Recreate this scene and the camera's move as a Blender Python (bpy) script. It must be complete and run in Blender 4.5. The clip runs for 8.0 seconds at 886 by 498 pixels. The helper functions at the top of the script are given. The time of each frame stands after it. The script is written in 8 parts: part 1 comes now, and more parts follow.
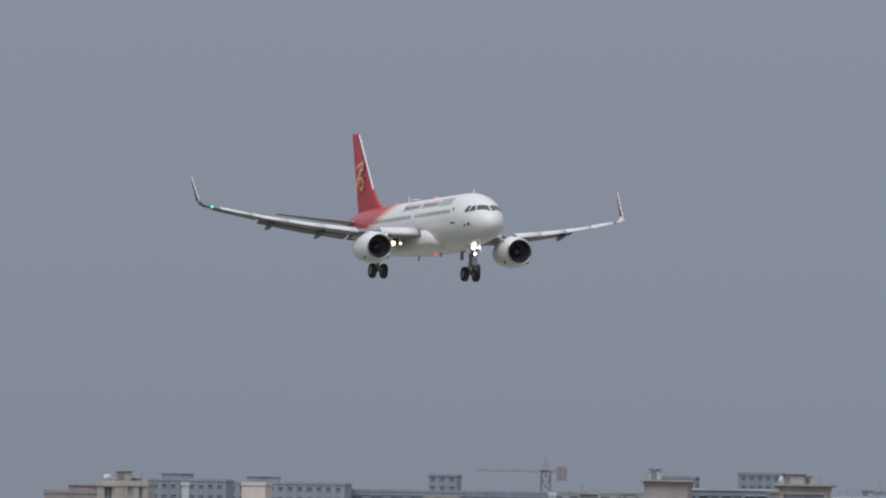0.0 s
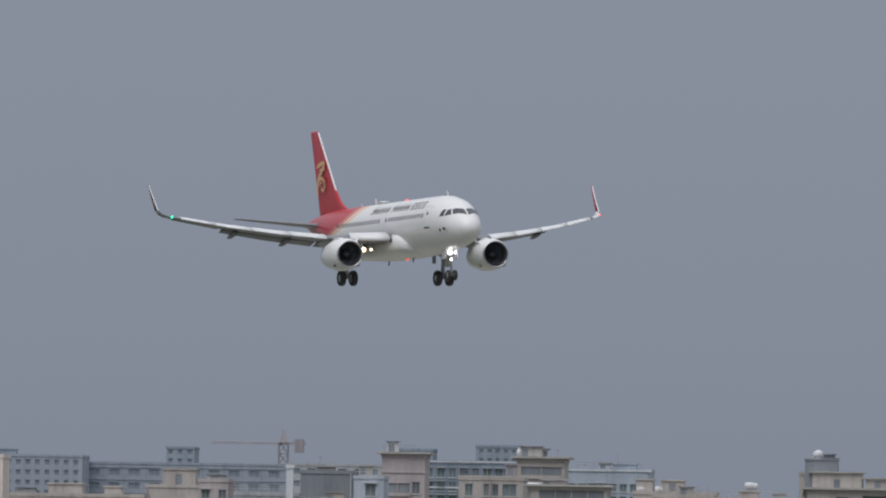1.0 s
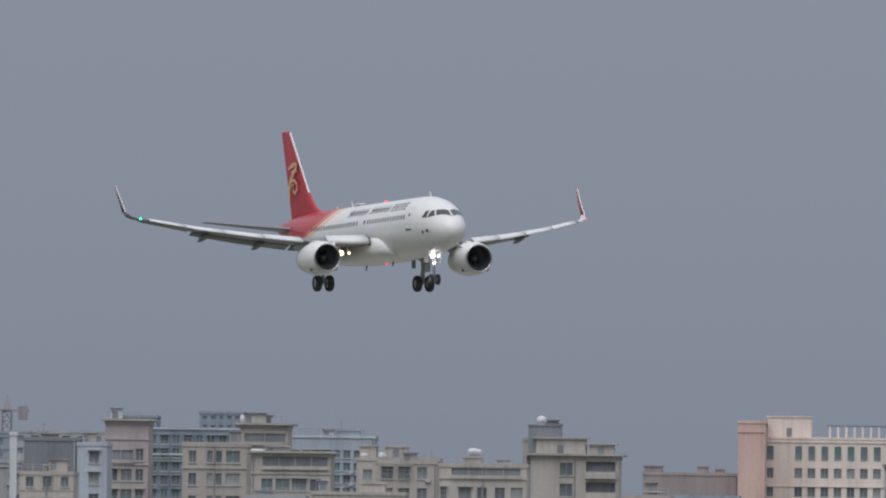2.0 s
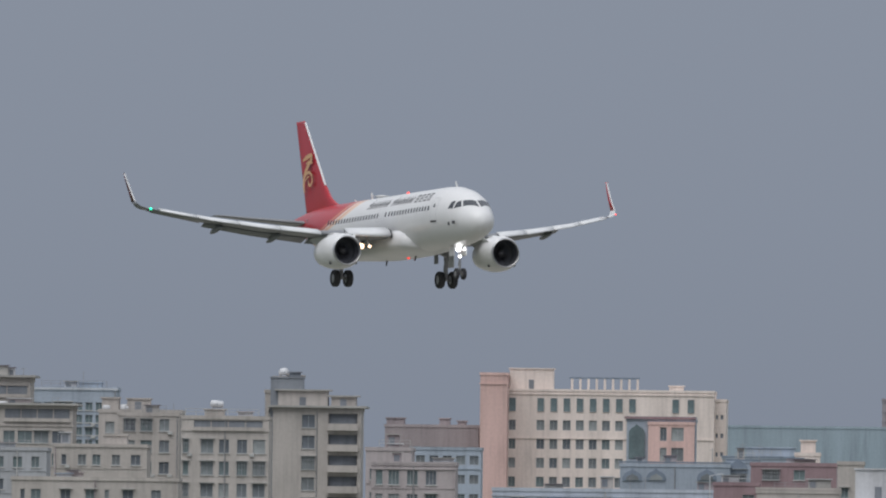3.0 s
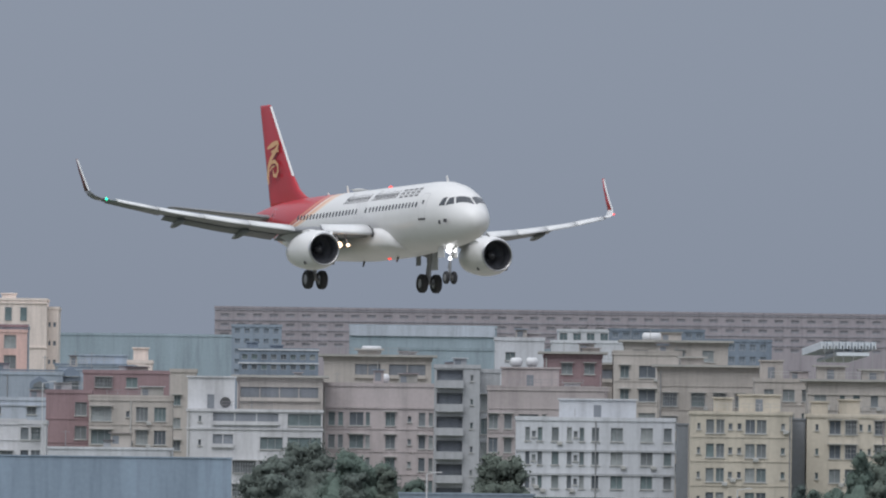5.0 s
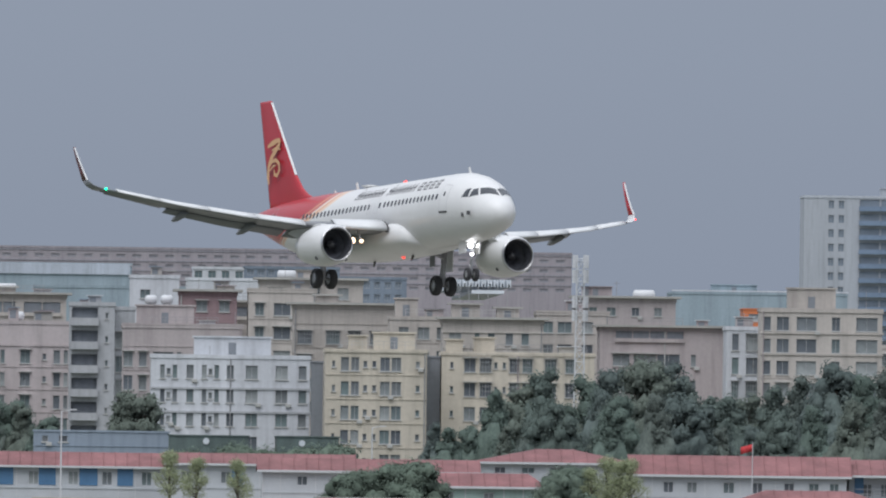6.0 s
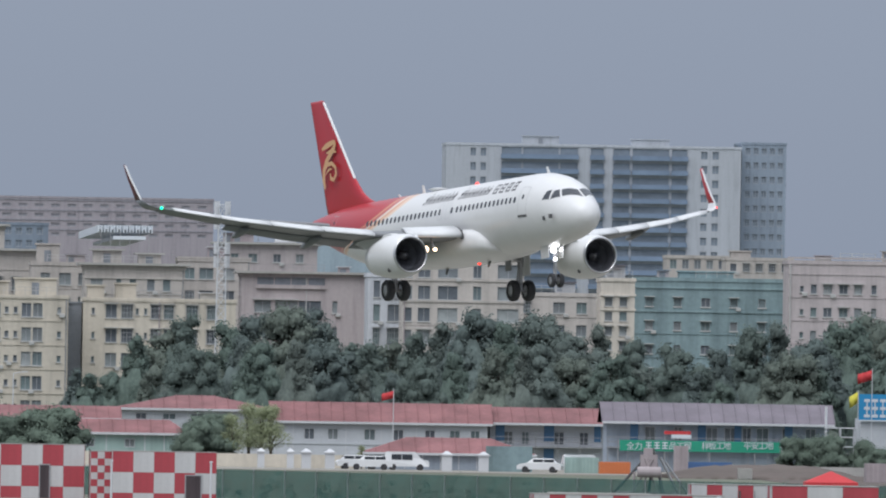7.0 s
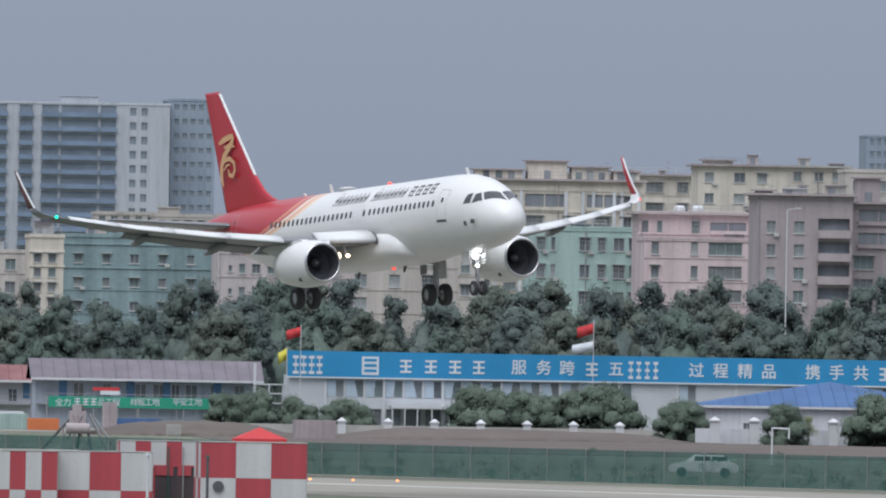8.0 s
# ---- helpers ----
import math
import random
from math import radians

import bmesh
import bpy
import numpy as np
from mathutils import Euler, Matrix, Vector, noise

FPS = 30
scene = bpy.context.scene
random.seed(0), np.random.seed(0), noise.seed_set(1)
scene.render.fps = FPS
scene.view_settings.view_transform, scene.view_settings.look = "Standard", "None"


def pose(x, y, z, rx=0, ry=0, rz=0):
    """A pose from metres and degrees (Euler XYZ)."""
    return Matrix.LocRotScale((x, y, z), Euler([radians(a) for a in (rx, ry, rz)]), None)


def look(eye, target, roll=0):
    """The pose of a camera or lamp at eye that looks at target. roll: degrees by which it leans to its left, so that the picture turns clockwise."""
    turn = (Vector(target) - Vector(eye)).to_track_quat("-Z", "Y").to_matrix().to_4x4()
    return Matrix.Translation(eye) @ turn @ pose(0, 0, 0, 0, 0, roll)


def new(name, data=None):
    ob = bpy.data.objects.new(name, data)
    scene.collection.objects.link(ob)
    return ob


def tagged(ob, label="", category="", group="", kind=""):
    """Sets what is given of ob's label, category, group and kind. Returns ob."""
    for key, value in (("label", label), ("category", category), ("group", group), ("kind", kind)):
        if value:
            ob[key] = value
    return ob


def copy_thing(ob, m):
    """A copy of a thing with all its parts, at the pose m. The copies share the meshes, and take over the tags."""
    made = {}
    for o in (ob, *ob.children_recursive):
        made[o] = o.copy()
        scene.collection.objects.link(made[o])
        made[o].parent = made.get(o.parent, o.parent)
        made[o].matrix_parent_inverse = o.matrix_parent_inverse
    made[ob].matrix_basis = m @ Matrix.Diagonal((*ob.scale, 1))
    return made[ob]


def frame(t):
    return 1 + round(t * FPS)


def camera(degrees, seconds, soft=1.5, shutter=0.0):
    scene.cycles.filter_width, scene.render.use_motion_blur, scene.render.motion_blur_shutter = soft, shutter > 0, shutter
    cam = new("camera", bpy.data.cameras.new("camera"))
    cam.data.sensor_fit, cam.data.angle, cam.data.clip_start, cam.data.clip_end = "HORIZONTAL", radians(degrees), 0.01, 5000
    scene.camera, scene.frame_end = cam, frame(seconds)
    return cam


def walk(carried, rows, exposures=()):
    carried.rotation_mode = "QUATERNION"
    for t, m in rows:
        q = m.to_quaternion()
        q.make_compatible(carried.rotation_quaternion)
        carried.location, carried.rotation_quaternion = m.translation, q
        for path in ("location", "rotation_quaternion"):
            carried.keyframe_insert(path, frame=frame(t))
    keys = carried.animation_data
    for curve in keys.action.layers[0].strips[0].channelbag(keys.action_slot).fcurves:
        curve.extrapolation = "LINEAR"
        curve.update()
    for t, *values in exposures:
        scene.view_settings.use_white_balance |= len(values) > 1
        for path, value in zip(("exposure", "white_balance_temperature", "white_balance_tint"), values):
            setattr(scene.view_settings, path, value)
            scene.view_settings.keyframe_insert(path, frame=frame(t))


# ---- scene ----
EYE = (0.0, 0.0, 6.4)


def aim(bearing, up, lean):
    """The standing camera turned to a bearing, an elevation and a lean, in degrees."""
    return pose(*EYE, 90 + up, 0, -bearing) @ pose(0, 0, 0, 0, 0, -lean)


cam = camera(2.4952, 8.0, soft=2.05)
walk(cam, [
    (0.0, aim(-3.8834, 1.2586, -0.892)),
    (0.5, aim(-3.5277, 1.2457, -0.792)),
    (1.0, aim(-3.1435, 1.1919, -0.894)),
    (1.5, aim(-2.7938, 1.1536, -0.868)),
    (1.7, aim(-2.6175, 1.1312, -0.802)),
    (2.8, aim(-1.7752, 1.0270, -0.722)),
    (3.0, aim(-1.6342, 0.9823, -0.714)),
    (3.5, aim(-1.1894, 0.9257, -0.788)),
    (4.0, aim(-0.7623, 0.8415, -0.856)),
    (4.5, aim(-0.3166, 0.8065, -0.946)),
    (4.7, aim(-0.1012, 0.7850, -0.847)),
    (5.8, aim(1.1177, 0.6170, -0.698)),
    (6.0, aim(1.2790, 0.5824, -0.757)),
    (6.5, aim(1.6961, 0.5004, -0.846)),
    (7.0, aim(2.2903, 0.4463, -0.952)),
    (7.5, aim(3.1148, 0.4111, -0.975)),
    (7.8, aim(3.6194, 0.3821, -0.936)),
    (8.0, aim(3.9008, 0.3501, -0.974)),
], exposures=[(0.0, 0.0, 6350, 11.3), (3.5, 0.04, 6330, 10.5), (6.0, 0.26, 6190, 10.3), (8.0, 0.38, 6120, 10.3)])

# ---- light ----
world = bpy.data.worlds.new("overcast")
scene.world = world
world.use_nodes = True
wn, wl = world.node_tree.nodes, world.node_tree.links
sky = wn.new("ShaderNodeTexSky")
sky.sky_type, sky.sun_disc, sky.sun_elevation, sky.sun_rotation = "NISHITA", False, radians(58), radians(200)
sky.air_density, sky.dust_density = 1.0, 4.0
way = wn.new("ShaderNodeTexCoord")
split = wn.new("ShaderNodeSeparateXYZ")
ramp = wn.new("ShaderNodeValToRGB")
ramp.color_ramp.elements[0].position, ramp.color_ramp.elements[0].color = 0.0, (0.212, 0.240, 0.292, 1)
ramp.color_ramp.elements[1].position, ramp.color_ramp.elements[1].color = 1.0, (0.90, 0.93, 0.97, 1)
mid = ramp.color_ramp.elements.new(0.02)
mid.color = (0.240, 0.270, 0.325, 1)
wl.new(way.outputs["Generated"], split.inputs[0])
wl.new(split.outputs["Z"], ramp.inputs[0])
thin = wn.new("ShaderNodeMix")
thin.data_type, thin.blend_type = "RGBA", "MIX"
thin.inputs["Factor"].default_value = 0.97       # a closed cloud deck over the clear sky
scaled = wn.new("ShaderNodeVectorMath")
scaled.operation = "SCALE"
scaled.inputs["Scale"].default_value = 0.10
wl.new(sky.outputs[0], scaled.inputs[0])
wl.new(scaled.outputs[0], thin.inputs["A"])
wl.new(ramp.outputs[0], thin.inputs["B"])
wl.new(thin.outputs["Result"], wn["Background"].inputs["Color"])
wn["Background"].inputs["Strength"].default_value = 1.0

sun = new("sun", bpy.data.lights.new("sun", "SUN"))
sun.data.energy, sun.data.angle, sun.data.color = 1.6, radians(55), (1.0, 0.97, 0.93)
sun.matrix_basis = look((-200, -400, 720), (0, 0, 0))


# ---- materials ----
def mat(name, color, rough=0.7, metal=0.0, vary=0.12, scale=0.6, bump=0.0, streak=False, spec=0.5, island=0.0):
    """A paint, stone or metal with stains at two scales and a fine relief."""
    m = bpy.data.materials.new(name)
    m.use_nodes = True
    n, l = m.node_tree.nodes, m.node_tree.links
    b = n["Principled BSDF"]
    b.inputs["Roughness"].default_value, b.inputs["Metallic"].default_value = rough, metal
    b.inputs["Specular IOR Level"].default_value = spec
    c = n.new("ShaderNodeTexCoord")
    big, fine = n.new("ShaderNodeTexNoise"), n.new("ShaderNodeTexNoise")
    big.inputs["Scale"].default_value, fine.inputs["Scale"].default_value = scale, scale * 9
    big.inputs["Detail"].default_value = 5
    src = c.outputs["Object"]
    if streak:
        mp = n.new("ShaderNodeMapping")
        mp.inputs["Scale"].default_value = (1.6, 1.6, 0.16)
        l.new(src, mp.inputs[0])
        src = mp.outputs[0]
    l.new(src, big.inputs["Vector"])
    l.new(c.outputs["Object"], fine.inputs["Vector"])
    add = n.new("ShaderNodeMath")
    add.operation = "MULTIPLY_ADD"
    add.inputs[1].default_value = 0.35
    l.new(fine.outputs[0], add.inputs[0])
    l.new(big.outputs[0], add.inputs[2])
    rng = n.new("ShaderNodeMapRange")
    rng.inputs["From Min"].default_value, rng.inputs["From Max"].default_value = 0.4, 0.95
    rng.inputs["To Min"].default_value, rng.inputs["To Max"].default_value = 1 - vary, 1 + vary
    l.new(add.outputs[0], rng.inputs["Value"])
    val = rng.outputs[0]
    if island:
        geo = n.new("ShaderNodeNewGeometry")
        r2 = n.new("ShaderNodeMapRange")
        r2.inputs["To Min"].default_value, r2.inputs["To Max"].default_value = 1 - island, 1 + island
        l.new(geo.outputs["Random Per Island"], r2.inputs["Value"])
        mu = n.new("ShaderNodeMath")
        mu.operation = "MULTIPLY"
        l.new(val, mu.inputs[0])
        l.new(r2.outputs[0], mu.inputs[1])
        val = mu.outputs[0]
    sc = n.new("ShaderNodeVectorMath")
    sc.operation = "SCALE"
    sc.inputs[0].default_value = color
    l.new(val, sc.inputs["Scale"])
    l.new(sc.outputs[0], b.inputs["Base Color"])
    if bump:
        bp = n.new("ShaderNodeBump")
        bp.inputs["Strength"].default_value, bp.inputs["Distance"].default_value = bump, 0.03
        l.new(fine.outputs[0], bp.inputs["Height"])
        l.new(bp.outputs[0], b.inputs["Normal"])
    return m


def glow(name, color, strength):
    m = bpy.data.materials.new(name)
    m.use_nodes = True
    b = m.node_tree.nodes["Principled BSDF"]
    b.inputs["Base Color"].default_value = (*color, 1)
    b.inputs["Emission Color"].default_value, b.inputs["Emission Strength"].default_value = (*color, 1), strength
    return m


def step(n, l, value, edge, soft):
    """0 below the edge, 1 above it."""
    r = n.new("ShaderNodeMapRange")
    r.inputs["From Min"].default_value, r.inputs["From Max"].default_value = edge - soft, edge + soft
    l.new(value, r.inputs["Value"])
    return r.outputs[0]


def livery_paint():
    """White airliner paint that turns red aft of a curved line, with gold and pale bands along it."""
    m = mat("livery_paint", (0.69, 0.69, 0.69), 0.28, vary=0.05, scale=0.35)
    n, l = m.node_tree.nodes, m.node_tree.links
    b = n["Principled BSDF"]
    white = b.inputs["Base Color"].links[0].from_socket
    c = n.new("ShaderNodeTexCoord")
    s = n.new("ShaderNodeSeparateXYZ")
    l.new(c.outputs["Object"], s.inputs[0])

    def math_node(op, a, bb, cc=None):
        k = n.new("ShaderNodeMath")
        k.operation = op
        for i, v in enumerate((a, bb, cc)):
            if v is None:
                continue
            if isinstance(v, (int, float)):
                k.inputs[i].default_value = v
            else:
                l.new(v, k.inputs[i])
        return k.outputs[0]

    d = math_node("SUBTRACT", 2.05, s.outputs["Z"])
    g = math_node("MULTIPLY_ADD", math_node("MULTIPLY", d, d), 1.13, math_node("ADD", s.outputs["X"], 4.6))
    last = white
    for edge, color in ((0.55, (0.74, 0.56, 0.44)), (0.0, (0.66, 0.36, 0.22)), (-0.45, (0.74, 0.62, 0.55)), (-0.9, (0.46, 0.09, 0.075)), (-1.45, (0.62, 0.28, 0.17)), (-1.8, (0.42, 0.02, 0.032))):
        mix = n.new("ShaderNodeMix")
        mix.data_type = "RGBA"
        l.new(step(n, l, g, edge, 0.09), mix.inputs["Factor"])
        mix.inputs["A"].default_value = (*color, 1)
        l.new(last, mix.inputs["B"])
        last = mix.outputs["Result"]
    l.new(last, b.inputs["Base Color"])
    return m


LIVERY = livery_paint()
WHITE_PAINT = mat("white_aircraft_paint", (0.70, 0.70, 0.70), 0.3, vary=0.06, scale=0.5)
RED_PAINT = mat("red_aircraft_paint", (0.42, 0.02, 0.032), 0.32, vary=0.08, scale=0.4)
TIP_MAROON = mat("maroon_aircraft_paint", (0.10, 0.025, 0.03), 0.35, vary=0.1)
GOLD_PAINT = mat("gold_aircraft_paint", (0.62, 0.37, 0.19), 0.4, vary=0.08)
GREY_WING = mat("grey_wing_paint", (0.18, 0.187, 0.20), 0.4, vary=0.12, scale=0.5)
PALE_WING = mat("pale_slat_paint", (0.62, 0.63, 0.64), 0.35, vary=0.08, scale=0.8)
DARK_GREY = mat("dark_grey_metal", (0.10, 0.10, 0.105), 0.5, 0.3, vary=0.2, scale=3)
SEAM = mat("pale_seam", (0.52, 0.52, 0.53), 0.5, vary=0.1)
LETTER = mat("dark_grey_lettering", (0.035, 0.035, 0.045), 0.4, vary=0.05)
POLISHED = mat("polished_lip", (0.55, 0.55, 0.56), 0.3, 1.0, vary=0.05, scale=2)
FAN = mat("fan_blades", (0.19, 0.195, 0.22), 0.5, 0.3, vary=0.2, scale=4)
LINER = mat("intake_liner", (0.07, 0.072, 0.085), 0.6, vary=0.15, scale=3)
RUBBER = mat("tyre_rubber", (0.042, 0.042, 0.046), 0.85, vary=0.25, scale=5)
STEEL = mat("gear_steel", (0.34, 0.34, 0.35), 0.4, 0.4, vary=0.2, scale=4)
CABIN_GLASS = mat("dark_window_glass", (0.035, 0.04, 0.05), 0.08, vary=0.1, spec=0.8)
LAMP_WHITE = glow("landing_lamp", (1.0, 0.98, 0.97), 7)
LAMP_WARM = glow("warm_lamp", (1.0, 0.66, 0.42), 3.0)
LAMP_GREEN = glow("green_lamp", (0.02, 1.0, 0.45), 2.5)
BEACON_RED = glow("beacon_red", (1.0, 0.05, 0.03), 1.6)
LAMP_RED = glow("red_lamp", (1.0, 0.045, 0.03), 2.2)


# ---- building blocks ----
def part(name, bm, material, parent=None, label="", smooth=False):
    """One mesh object from a bmesh, under a thing or a part."""
    me = bpy.data.meshes.new(name)
    bmesh.ops.recalc_face_normals(bm, faces=bm.faces)
    if smooth:
        for f in bm.faces:
            f.smooth = True
    bm.to_mesh(me)
    bm.free()
    for m in material if isinstance(material, (list, tuple)) else (material,):
        me.materials.append(m)
    ob = new(name, me)
    ob.parent = parent
    return tagged(ob, label)


def again(ob, m, parent=None):
    """A further piece on the same mesh."""
    o = new(ob.name.split(".")[0], ob.data)
    o.parent = parent or ob.parent
    o.matrix_basis = m
    return o


def box(bm, x0, x1, y0, y1, z0, z1, mi=0):
    v = [bm.verts.new(p) for p in ((x0, y0, z0), (x1, y0, z0), (x1, y1, z0), (x0, y1, z0), (x0, y0, z1), (x1, y0, z1), (x1, y1, z1), (x0, y1, z1))]
    for q in ((0, 3, 2, 1), (4, 5, 6, 7), (0, 1, 5, 4), (1, 2, 6, 5), (2, 3, 7, 6), (3, 0, 4, 7)):
        bm.faces.new([v[i] for i in q]).material_index = mi
    return v


def loft(bm, rings, caps=True, mi=0):
    """Quads between rings of equal length."""
    vs = [[bm.verts.new(p) for p in r] for r in rings]
    k = len(vs[0])
    for a, b in zip(vs, vs[1:]):
        for i in range(k):
            bm.faces.new((a[i], a[(i + 1) % k], b[(i + 1) % k], b[i])).material_index = mi
    if caps:
        bm.faces.new(vs[0]).material_index = mi
        bm.faces.new(vs[-1]).material_index = mi
    return vs


def tube(bm, a, b, r0, r1=None, k=10, mi=0):
    """A tapered rod from a to b."""
    a, b = Vector(a), Vector(b)
    q = (b - a).to_track_quat("Z", "Y").to_matrix()
    r1 = r0 if r1 is None else r1
    loft(bm, [[c + q @ Vector((r * math.cos(2 * math.pi * i / k), r * math.sin(2 * math.pi * i / k), 0)) for i in range(k)] for c, r in ((a, r0), (b, r1))], mi=mi)


def turned(bm, profile, k=32, axis="x", at=(0, 0, 0), mi=0, caps=False):
    """A body turned about an axis from (along, radius) pairs."""
    rings = []
    for s, r in profile:
        ring = []
        for i in range(k):
            c, d = r * math.cos(2 * math.pi * i / k), r * math.sin(2 * math.pi * i / k)
            p = {"x": (s, c, d), "y": (c, s, d), "z": (c, d, s)}[axis]
            ring.append((p[0] + at[0], p[1] + at[1], p[2] + at[2]))
        rings.append(ring)
    loft(bm, rings, caps, mi)


def empty(name, label, category, group="", m=None):
    e = new(name)
    e.empty_display_size = 0.5
    if m is not None:
        e.matrix_basis = m
    return tagged(e, label, category, group)


# ---- the airliner ----
# Body axes: x forward, y to port, z up, origin on the body's axis 17 m behind the nose.
STATIONS = ((0.42, -0.50, -0.70, 0.10), (0.49, -0.26, -0.90, 0.31), (0.64, 0.01, -1.08, 0.56), (1.05, 0.36, -1.38, 0.90), (1.68, 0.73, -1.61, 1.17), (2.32, 1.13, -1.75, 1.37),
            (3.08, 1.51, -1.86, 1.59), (4.05, 1.81, -1.96, 1.79), (5.2, 2.01, -2.05, 1.92), (6.5, 2.07, -2.07, 1.975), (23.5, 2.07, -2.07, 1.975),
            (26.0, 2.07, -1.95, 1.94), (28.0, 2.06, -1.62, 1.82), (30.0, 2.02, -1.15, 1.58), (32.0, 1.95, -0.62, 1.28), (34.0, 1.80, -0.05, 0.92),
            (36.0, 1.60, 0.52, 0.52), (37.2, 1.45, 0.88, 0.28), (37.57, 1.36, 1.02, 0.16))
SX = [s[0] for s in STATIONS]


def hull(aft, phi, out=0.0):
    """A point of the fuselage skin: metres behind the nose, degrees from the crown (port positive)."""
    k = max(i for i in range(len(SX)) if SX[i] <= max(aft, SX[0]))
    k = min(k, len(SX) - 2)
    u = min(max((aft - SX[k]) / (SX[k + 1] - SX[k]), 0), 1)
    a, b = STATIONS[k], STATIONS[k + 1]
    top, low, half = (a[i] + (b[i] - a[i]) * u for i in (1, 2, 3))
    c, s = math.cos(radians(phi)), math.sin(radians(phi))
    return Vector((17 - aft, (half + out) * s, (top + low) / 2 + ((top - low) / 2 + out) * c))


def skin_patch(bm, corners, out=0.012, k=5):
    """A curved patch on the fuselage from four corners (aft, phi)."""
    (a0, p0), (a1, p1), (a2, p2), (a3, p3) = corners
    grid = []
    for i in range(k + 1):
        u = i / k
        row = []
        for j in range(k + 1):
            v = j / k
            aft = (a0 * (1 - u) + a1 * u) * (1 - v) + (a3 * (1 - u) + a2 * u) * v
            phi = (p0 * (1 - u) + p1 * u) * (1 - v) + (p3 * (1 - u) + p2 * u) * v
            row.append(bm.verts.new(hull(aft, phi, out)))
        grid.append(row)
    for i in range(k):
        for j in range(k):
            bm.faces.new((grid[i][j], grid[i + 1][j], grid[i + 1][j + 1], grid[i][j + 1]))


def phi_at(z, side):
    return side * math.degrees(math.acos(max(-1, min(1, z / 2.07))))


def airfoil(y, xle, chord, z, thick, turn=0.0, k=9):
    """A wing section at span y; turn: degrees nose down."""
    pts = []
    for i in range(2 * k):
        u = (i / k) if i <= k else 2 - i / k
        u = (1 - math.cos(math.pi * u)) / 2
        h = 5 * thick * (0.2969 * math.sqrt(u) - 0.126 * u - 0.3516 * u * u + 0.2843 * u ** 3 - 0.1015 * u ** 4)
        w = h if i <= k else -h * 0.75
        w += 0.02 * math.sin(math.pi * u)
        x, zz = -u * chord, w * chord
        c, s = math.cos(radians(turn)), math.sin(radians(turn))
        pts.append((xle + x * c - zz * s, y, z + x * s + zz * c))
    return pts


airliner = empty("airliner", "white twin-engine airliner with red tail, gear down on final approach", "airplane")

bm = bmesh.new()
afts = [0.42, 0.45, 0.49, 0.56, 0.64, 0.82, 1.05, 1.35, 1.68, 2.0, 2.32, 2.7, 3.08, 3.5, 4.05, 4.6, 5.2, 5.8, 6.5] + [6.5 + 17 * i / 16 for i in range(1, 17)] + [24.7, 26, 27, 28, 29, 30, 31, 32, 33, 34, 35, 36, 36.6, 37.2, 37.57]
loft(bm, [[hull(a, 360 * i / 64) for i in range(64)] for a in afts])
fuselage = part("fuselage", bm, LIVERY, airliner, "white and red fuselage with gold bands", True)

bm = bmesh.new()
rings = []
for aft, low, half, top in ((10.25, -1.9, 1.2, -1.5), (10.45, -2.0, 1.75, -1.0), (10.9, -2.12, 2.02, -0.6), (11.6, -2.18, 2.18, -0.36), (12.6, -2.22, 2.28, -0.30), (13.8, -2.26, 2.32, -0.34), (17, -2.28, 2.32, -0.5), (19.5, -2.26, 2.25, -0.7), (21.5, -2.18, 1.95, -1.1), (23.2, -2.08, 1.2, -1.7)):
    ring = []
    for i in range(40):
        c, s = math.cos(2 * math.pi * i / 40), math.sin(2 * math.pi * i / 40)
        e = 0.72
        ring.append((17 - aft, half * math.copysign(abs(s) ** e, s), (top + low) / 2 + (top - low) / 2 * math.copysign(abs(c) ** e, c)))
    rings.append(ring)
loft(bm, rings)
part("belly_fairing", bm, WHITE_PAINT, airliner, "", True)

# cockpit panes
for side in (1, -1):
    for corners in (((1.14, 4), (1.98, 47.5), (2.36, 34.5), (1.9, 2.5)), ((2.08, 51.5), (2.66, 66), (2.69, 46), (2.46, 36.5)), ((2.77, 67), (3.28, 72), (3.15, 53), (2.86, 46))):
        bm = bmesh.new()
        skin_patch(bm, [(a, side * p) for a, p in corners], 0.015)
        part("cockpit_pane", bm, CABIN_GLASS, fuselage, "", True)

